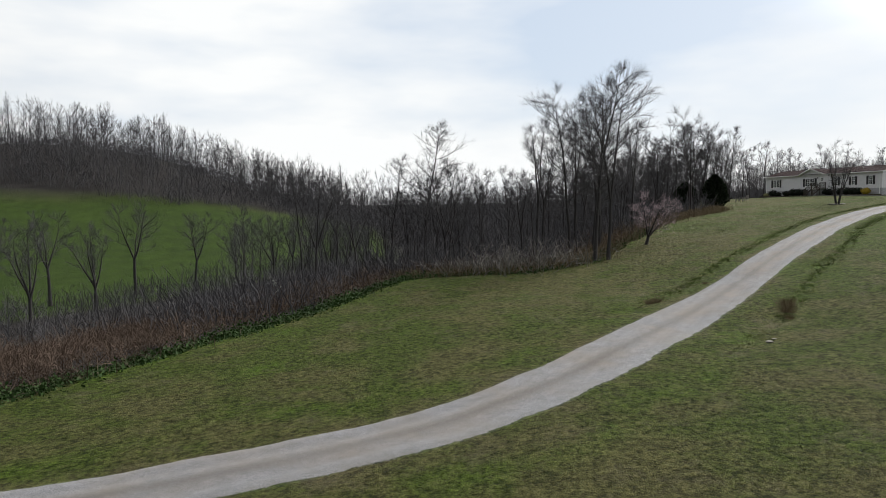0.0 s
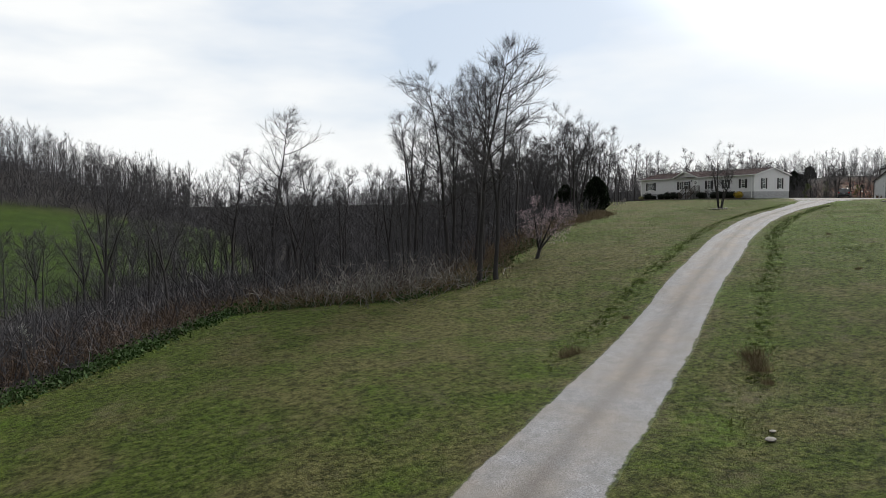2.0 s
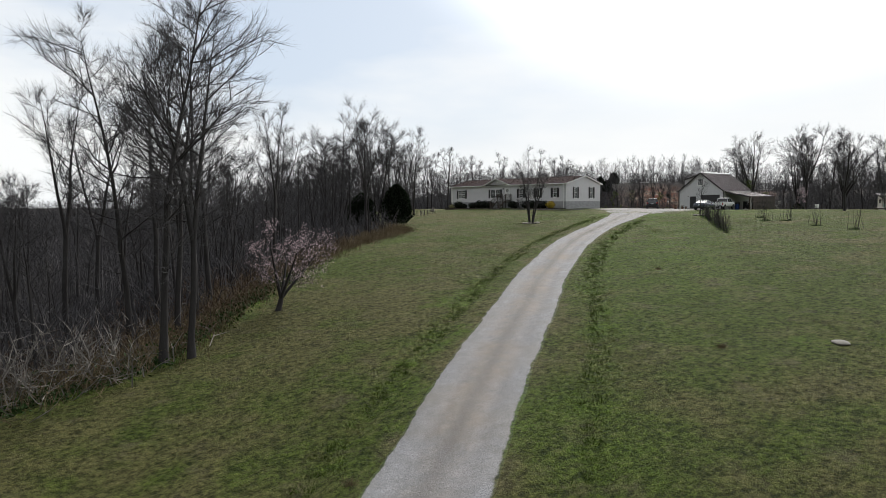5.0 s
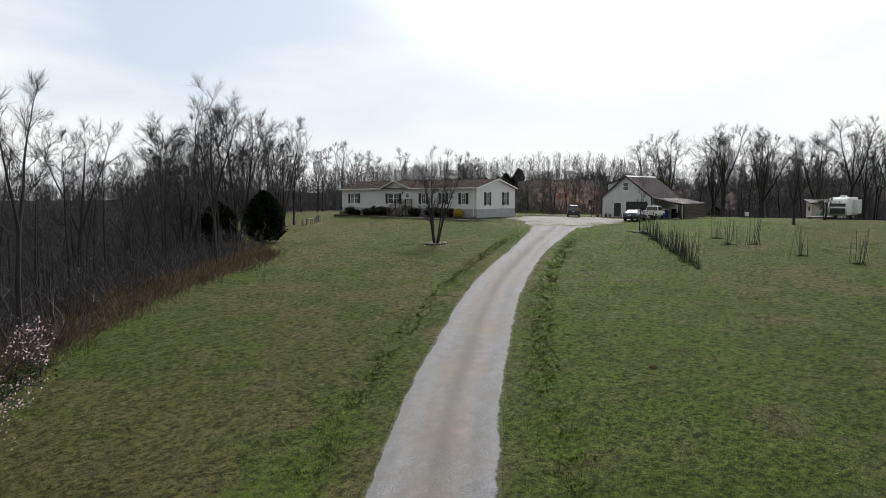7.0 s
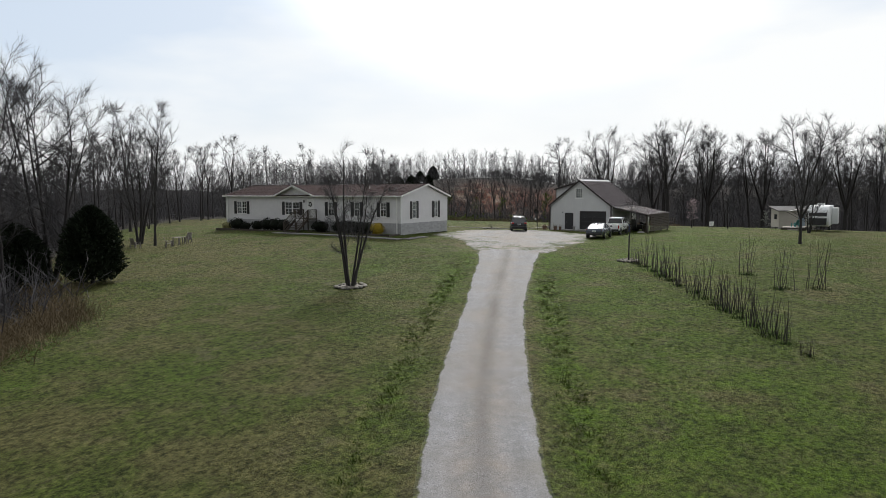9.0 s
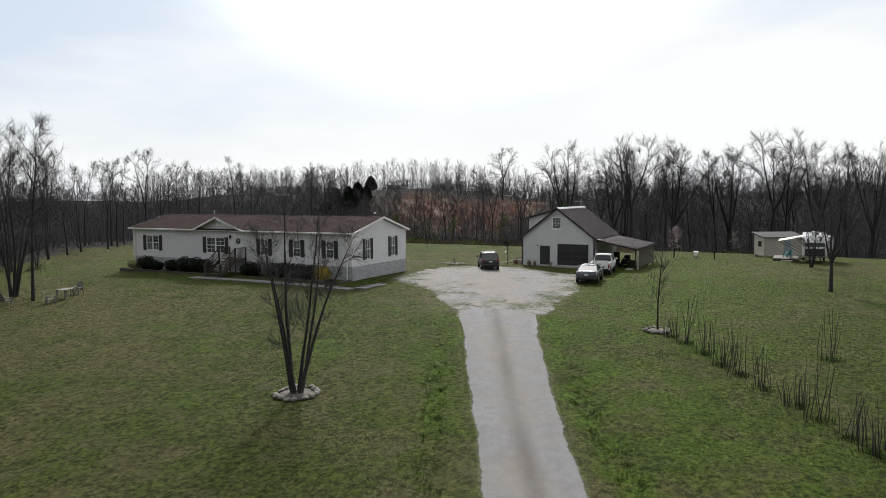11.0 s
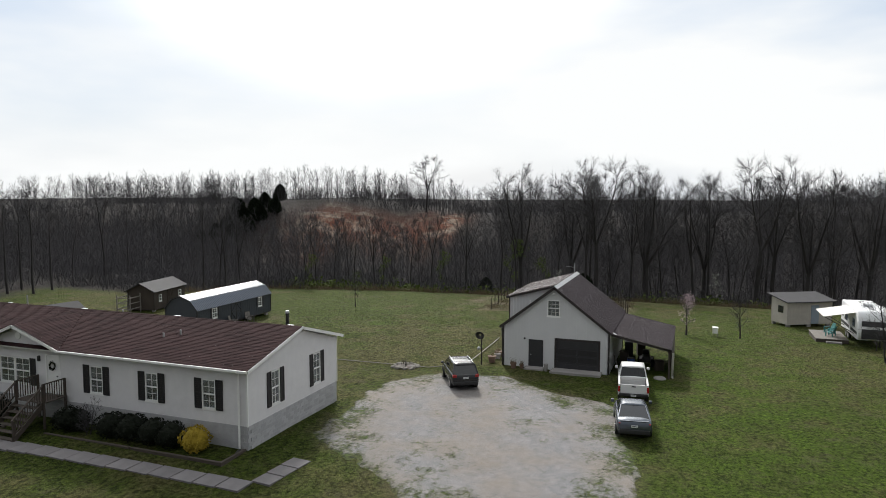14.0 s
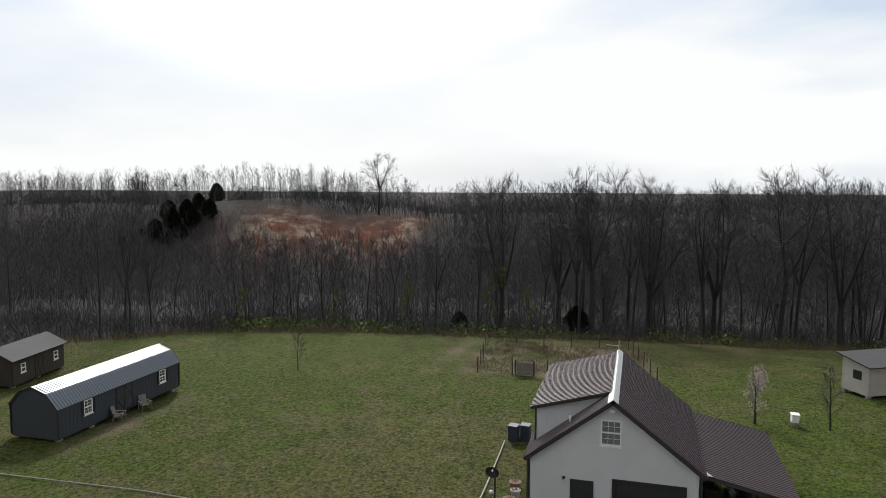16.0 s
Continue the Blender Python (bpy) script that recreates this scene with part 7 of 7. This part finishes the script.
def flowering(seed, tall, blooms, material, size, **how):
    wood, fine, ends = bare_tree(seed, tall, **how)
    rng = random.Random(seed)
    bloom = Mesh()
    for _ in range(blooms):
        p = rng.choice(ends)
        bloom.leaf(p + Vector((rng.gauss(0, 0.07), rng.gauss(0, 0.07), rng.gauss(0, 0.07))), size * rng.uniform(0.6, 1.2), rng)
    return (("trunk", wood.mesh("trunk", BARK, True)), ("crown", fine.mesh("crown", TWIG)), ("blossom", bloom.mesh("blossom", material)))


PINK = flowering(51, 4.0, 2600, BLOSSOM, 0.036, trunk_r=0.15, stems=4, fork=0.2, first=0.2, limbs=7, branches=7, twigs=6, spread=0.42, angle=50, lean=0.25, splay=0.62, twig_w=0.012)
PINK_SMALL = flowering(52, 3.4, 1500, BLOSSOM, 0.036, trunk_r=0.1, first=0.3, limbs=16, branches=6, twigs=5, spread=0.42, angle=50, twig_w=0.012)
stand("blossom_tree", PINK, (41.8, 67.3), "leaning fruit tree in sparse pale pink blossom", "tree", turn=-25, size=1.25)
stand("blossom_tree", PINK_SMALL, (148.6, 81.9), "small fruit tree in pink blossom on the back lawn", "tree", turn=40)
YOUNG = flowering(53, 4.0, 500, SPRING, 0.04, trunk_r=0.05, first=0.25, limbs=16, branches=4, twigs=5, spread=0.24, angle=40, twig_w=0.011)
stand("young_tree", YOUNG, (152.0, 118.0), "thin young tree with first green leaves on the back lawn", "tree")
SPRING_TREE = flowering(54, 8.0, 1500, SPRING, 0.09, trunk_r=0.1, first=0.25, limbs=14, branches=5, twigs=6, spread=0.26, angle=40)
BLOOM_TREE = flowering(55, 6.5, 900, WHITE_BLOOM, 0.07, trunk_r=0.08, first=0.2, limbs=12, branches=5, twigs=6, spread=0.26, angle=40)
for x, y, size in ((180, 107, 1.0), (177.5, 117, 0.75), (174, 125, 0.6), (182, 102, 0.7), (168, 134, 0.6)):
    stand("young_tree", SPRING_TREE, (x, y), "young tree in fresh yellow-green leaf before the woods", "tree", "leafing trees before the woods", RNG.uniform(0, 360), size)
for x, y, size in ((184, 100.5, 0.6), (189.5, 78, 0.7), (7.5, 60, 0.3)):
    stand("blossom_tree", BLOOM_TREE, (x, y), "small wild tree in white blossom at the wood's edge", "tree", "wild blossom trees", RNG.uniform(0, 360), size)


def cedar(seed, tall, wide, leaves=6500, low=0.05):
    rng = random.Random(seed)
    m = Mesh()
    for _ in range(leaves):
        f = rng.random() ** 0.8
        a = rng.uniform(0, 6.283)
        shape = min(1, f * 2.6 + 0.62) * (1 - f ** 3.0) ** 0.75
        r = wide * shape * (rng.uniform(0.62, 1.0)) * (1 + 0.16 * math.sin(6 * a + 9 * f + seed))
        p = Vector((r * math.cos(a), r * math.sin(a), tall * (low + (1 - low) * f)))
        out = Vector((math.cos(a), math.sin(a), 0.7)).normalized()
        m.blade(p, (out + Vector((rng.gauss(0, 0.3), rng.gauss(0, 0.3), rng.gauss(0, 0.3)))).normalized(), rng.uniform(0.16, 0.36), 0.15, rng)
        m.leaf(p - out * 0.15, 0.13, rng)
    trunk = Mesh()
    trunk.tube([Vector((0, 0, -0.2)), Vector((0.03, 0, tall * 0.5)), Vector((0, 0.02, tall * 0.93))], [0.16, 0.1, 0.02], 7)
    return (("trunk", trunk.mesh("trunk", BARK, True)), ("crown", m.mesh("crown", CEDAR)))


CEDARS = [cedar(61, 5.2, 2.0), cedar(62, 5.0, 2.1)]
stand("cedar", CEDARS[0], (79.0, 105.5), "dense dark green cedar at the lawn's edge", "conifer", "cedars")
stand("cedar", CEDARS[1], (75.4, 108.2), "dense dark green cedar at the lawn's edge", "conifer", "cedars", 70, 0.92)
for x, y, size in ((262, 232, 0.9), (268, 224, 1.0), (271, 228, 1.1), (276, 226, 1.25), (282, 225, 1.2), (288, 225, 1.1), (281, 231, 1.2), (272, 220, 0.9), (266, 229, 1.0), (285, 219, 1.1), (279, 221, 1.15), (320, 240, 1.3), (181, 111, 0.5), (185.5, 97, 0.75)):
    stand("cedar", CEDARS[int(x) % 2], (x, y), "dark conifer among the bare woods", "conifer", "conifers in the woods", RNG.uniform(0, 360), size)

# the young hedgerow beside the drive: clumps of upright stems
HEDGE = []
for k, (stems, tall) in enumerate(((14, 2.4), (9, 2.9), (18, 1.7))):
    rng = random.Random(70 + k)
    st, tw = Mesh(), Mesh()
    for _ in range(stems):
        p = Vector((rng.gauss(0, 0.28), rng.gauss(0, 0.28), -0.1))
        path = wander(rng, p, Vector((rng.gauss(0, 0.1), rng.gauss(0, 0.1), 1)).normalized(), tall * rng.uniform(0.55, 1.1), 4, 0.06, 0.06)
        st.tube(path, [0.018, 0.015, 0.011, 0.008, 0.004], 4)
        for _ in range(8):
            j = rng.randrange(1, 4)
            tw.blade(path[j], (Vector((rng.gauss(0, 0.5), rng.gauss(0, 0.5), 1))).normalized(), rng.uniform(0.2, 0.6), 0.01, rng)
    gr = Mesh()
    for _ in range(160):
        gr.blade(Vector((rng.gauss(0, 0.3), rng.gauss(0, 0.3), -0.03)), Vector((rng.gauss(0, 0.5), rng.gauss(0, 0.5), 1)).normalized(), rng.uniform(0.12, 0.4), 0.02, rng)
    HEDGE.append((("stem_clump", st.mesh("stem_clump", BARK)), ("twig_clump", tw.mesh("twig_clump", TWIG)), ("grass_tuft", gr.mesh("grass_tuft", IVY))))
line = [(81.6, 61.8), (83.0, 62.7), (84.1, 63.4), (85.4, 64.2), (86.6, 65.0), (88.0, 65.8), (89.2, 66.6), (90.6, 67.5), (92.0, 68.3), (93.6, 69.5), (95.3, 70.6), (96.6, 71.4), (98.2, 72.4), (100.0, 73.6), (101.2, 74.4)]
for k, (x, y) in enumerate(line):
    stand("shrub", HEDGE[2 if k == 0 else k % 3], (x, y), "clump of thin bare hedge stems in rough grass", "shrub", "young hedgerow", 47 * k, 0.45 if k < 2 else RNG.uniform(0.75, 1.15))
for x, y, size in ((95.1, 64.5, 0.9), (95.9, 62.6, 1.0), (91.0, 58.0, 0.8), (99.5, 66.8, 0.9), (88.5, 54.0, 0.9)):
    stand("shrub", HEDGE[1], (x, y), "thin bare young shrub on the side lawn", "shrub", "young shrubs", RNG.uniform(0, 360), size)
bare_shrub = wood_kind(45, tall=2.0, trunk_r=0.03, stems=6, first=0.15, limbs=8, branches=4, twigs=5, spread=0.3, angle=34, splay=0.3, twig_w=0.008)
stand("shrub", bare_shrub, (HX - 1.2, HY + 8.9), "bare twiggy shrub before the house window", "shrub")
stand("shrub", HEDGE[2], (127.4, 101.0), "low bare shrub in the stone ring", "shrub", "", 0, 0.5)

# dry tufts beside the drive
TUFT = []
for k in range(3):
    rng = random.Random(80 + k)
    m = Mesh()
    for _ in range(220):
        m.blade(Vector((rng.gauss(0, 0.2), rng.gauss(0, 0.2), -0.04)), Vector((rng.gauss(0, 0.6), rng.gauss(0, 0.6), 1)).normalized(), rng.uniform(0.25, 0.65), 0.014, rng)
    TUFT.append((("blade_clump", m.mesh("blade_clump", DRY_GRASS)),))
for k, (x, y, size) in enumerate(((31.4, 38.4, 1.0), (32.3, 39.4, 1.2), (31.9, 38.9, 0.8), (27.7, 44.1, 1.0), (27.1, 43.9, 0.7), (30.6, 37.4, 0.6), (33.6, 47.6, 0.5), (47.5, 45.0, 0.45), (60.5, 55.5, 0.4))):
    stand("grass_tuft", TUFT[k % 3], (x, y), "brown dry grass tuft on the lawn", "grass tuft", "dry tufts", 60 * k, size)
rock = bmesh.new()
bmesh.ops.create_icosphere(rock, subdivisions=3, radius=1, matrix=Matrix.Diagonal((0.5, 0.35, 0.11, 1)))
for v in rock.verts:
    v.co *= 1 + 0.12 * math.sin(6 * v.co.x + 2) * math.cos(7 * v.co.y)
for x, y, s in ((26.6, 34.2, 0.4), (27.2, 34.6, 0.25), (50.0, 42.0, 0.8)):
    me = bpy.data.meshes.new("rock")
    rock.to_mesh(me)
    me.materials.append(STONE)
    ob = new("rock", me)
    ob.matrix_basis = pose(x, y, float(land(x, y)) + 0.02, 0, 0, 50 * s) @ Matrix.Diagonal((s, s, s, 1))
    tagged(ob, "pale flat rock lying in the grass", "rock", "rocks")
rock.free()

# vines and green growth along the wood's edge, brush pile, dry weeds
LEAFY = []
for k in range(4):
    rng = random.Random(90 + k)
    m = Mesh()
    for _ in range(46):
        m.leaf(Vector((rng.gauss(0, 0.35), rng.gauss(0, 0.35), abs(rng.gauss(0, 0.14)))), rng.uniform(0.04, 0.09), rng)
    LEAFY.append(m.arrays())
vines = wild(900, -25, 48, 20, 80, lambda x, y: -0.7 < past(x, y) < 1.1, 0.7, 1.4, 4)
vines += wild(140, 18, 34, 60, 72, lambda x, y: 0 < past(x, y) < 4, 0.8, 1.8, 4)
blend_mesh("edge_vines", LEAFY, vines, IVY, "green leafy vines along the wood's edge", "vines")
DRY = [brush_clump(300 + k, 0.55, 26, 0.02, 0.6) for k in range(4)]
weeds = wild(900, 18, 80, 58, 116, lambda x, y: -0.4 < past(x, y) < 3.5, 0.8, 1.9, 4)
weeds += wild(700, 140, 195, 20, 150, lambda x, y: -2.0 < x - rear_x(y) < 1.5, 0.7, 1.8, 4)
blend_mesh("dry_weeds", DRY, weeds, DRY_GRASS, "tall dry tan weeds along the tree lines", "weeds")
plot = wild(420, 156.8, 172.4, 88.6, 104.6, lambda x, y: True, 0.5, 1.0, 4)
blend_mesh("garden_stubble", DRY, plot, DRY_GRASS, "dead brown garden stubble in the fenced plot", "stubble")
logs = wild(38, 22, 34, 62, 68, lambda x, y: 0.3 < past(x, y) < 4, 1.6, 3.0, 5)
blend_mesh("brush_pile", BUSHY, logs, GREY_WOOD, "heap of silvery cut branches at the wood's edge", "brush pile")
green_under = wild(260, 168, 200, 60, 140, lambda x, y: 0.5 < x - rear_x(y) < 9, 1.4, 4.0, 4)
blend_mesh("leafing_undergrowth", LEAFY, green_under, SPRING, "low shrubs in fresh green leaf under the rear woods", "undergrowth")

# tufts of grass over the lawn near the drive
GRASSY = []
for k in range(5):
    rng = random.Random(400 + k)
    m = Mesh()
    for _ in range(7):
        m.blade(Vector((rng.gauss(0, 0.06), rng.gauss(0, 0.06), -0.01)), Vector((rng.gauss(0, 0.7), rng.gauss(0, 0.7), 1)).normalized(), rng.uniform(0.05, 0.13), 0.016, rng)
    GRASSY.append(m.arrays())


def lawn_spots(count, x0, x1, y0, y1, ok, lo, hi, kinds, seed):
    """Many places at once: ok takes arrays."""
    r = np.random.RandomState(seed)
    x, y = r.uniform(x0, x1, count * 12), r.uniform(y0, y1, count * 12)
    keep = np.nonzero(ok(x, y))[0][:count]
    return [(float(x[k]), float(y[k]), float(r.uniform(lo, hi)), float(r.uniform(0, 6.28)), int(r.randint(kinds))) for k in keep]


def lawn_ok(x, y):
    d, _ = to_line(x, y, ROAD[3:])
    return (d > 1.75) & (d < 15) & (y < edge_y(x) + 0.5)


def row_ok(x, y):
    d, s = to_line(x, y, ROAD[3:])
    d = d * s
    return ((np.abs(d - DITCH_L) < 0.42) | (np.abs(d - ditch_r(x)) < 0.45)) & (wobble(x, y, 0.55, 2) > -0.05)


TURF = plain("grass_blades", (0.070, 0.084, 0.026), 0.9, 0, 0.55, 0.5, 5, 0, shine=0.1)
RANK = plain("rank_green_grass", (0.044, 0.070, 0.012), 0.9, 0, 0.55, 0.5, 5, 0, shine=0.1)
turf = lawn_spots(34000, 2, 100, 18, 96, lawn_ok, 0.6, 1.4, 5, 7)
blend_mesh("grass_blades", GRASSY, turf, TURF, "short coarse grass blades over the lawn", "grass")
rows = lawn_spots(5000, 30, 92, 32, 90, row_ok, 0.8, 1.7, 5, 8)
blend_mesh("ditch_grass", GRASSY, rows, RANK, "rank dark green grass in the ditches beside the drive", "grass")
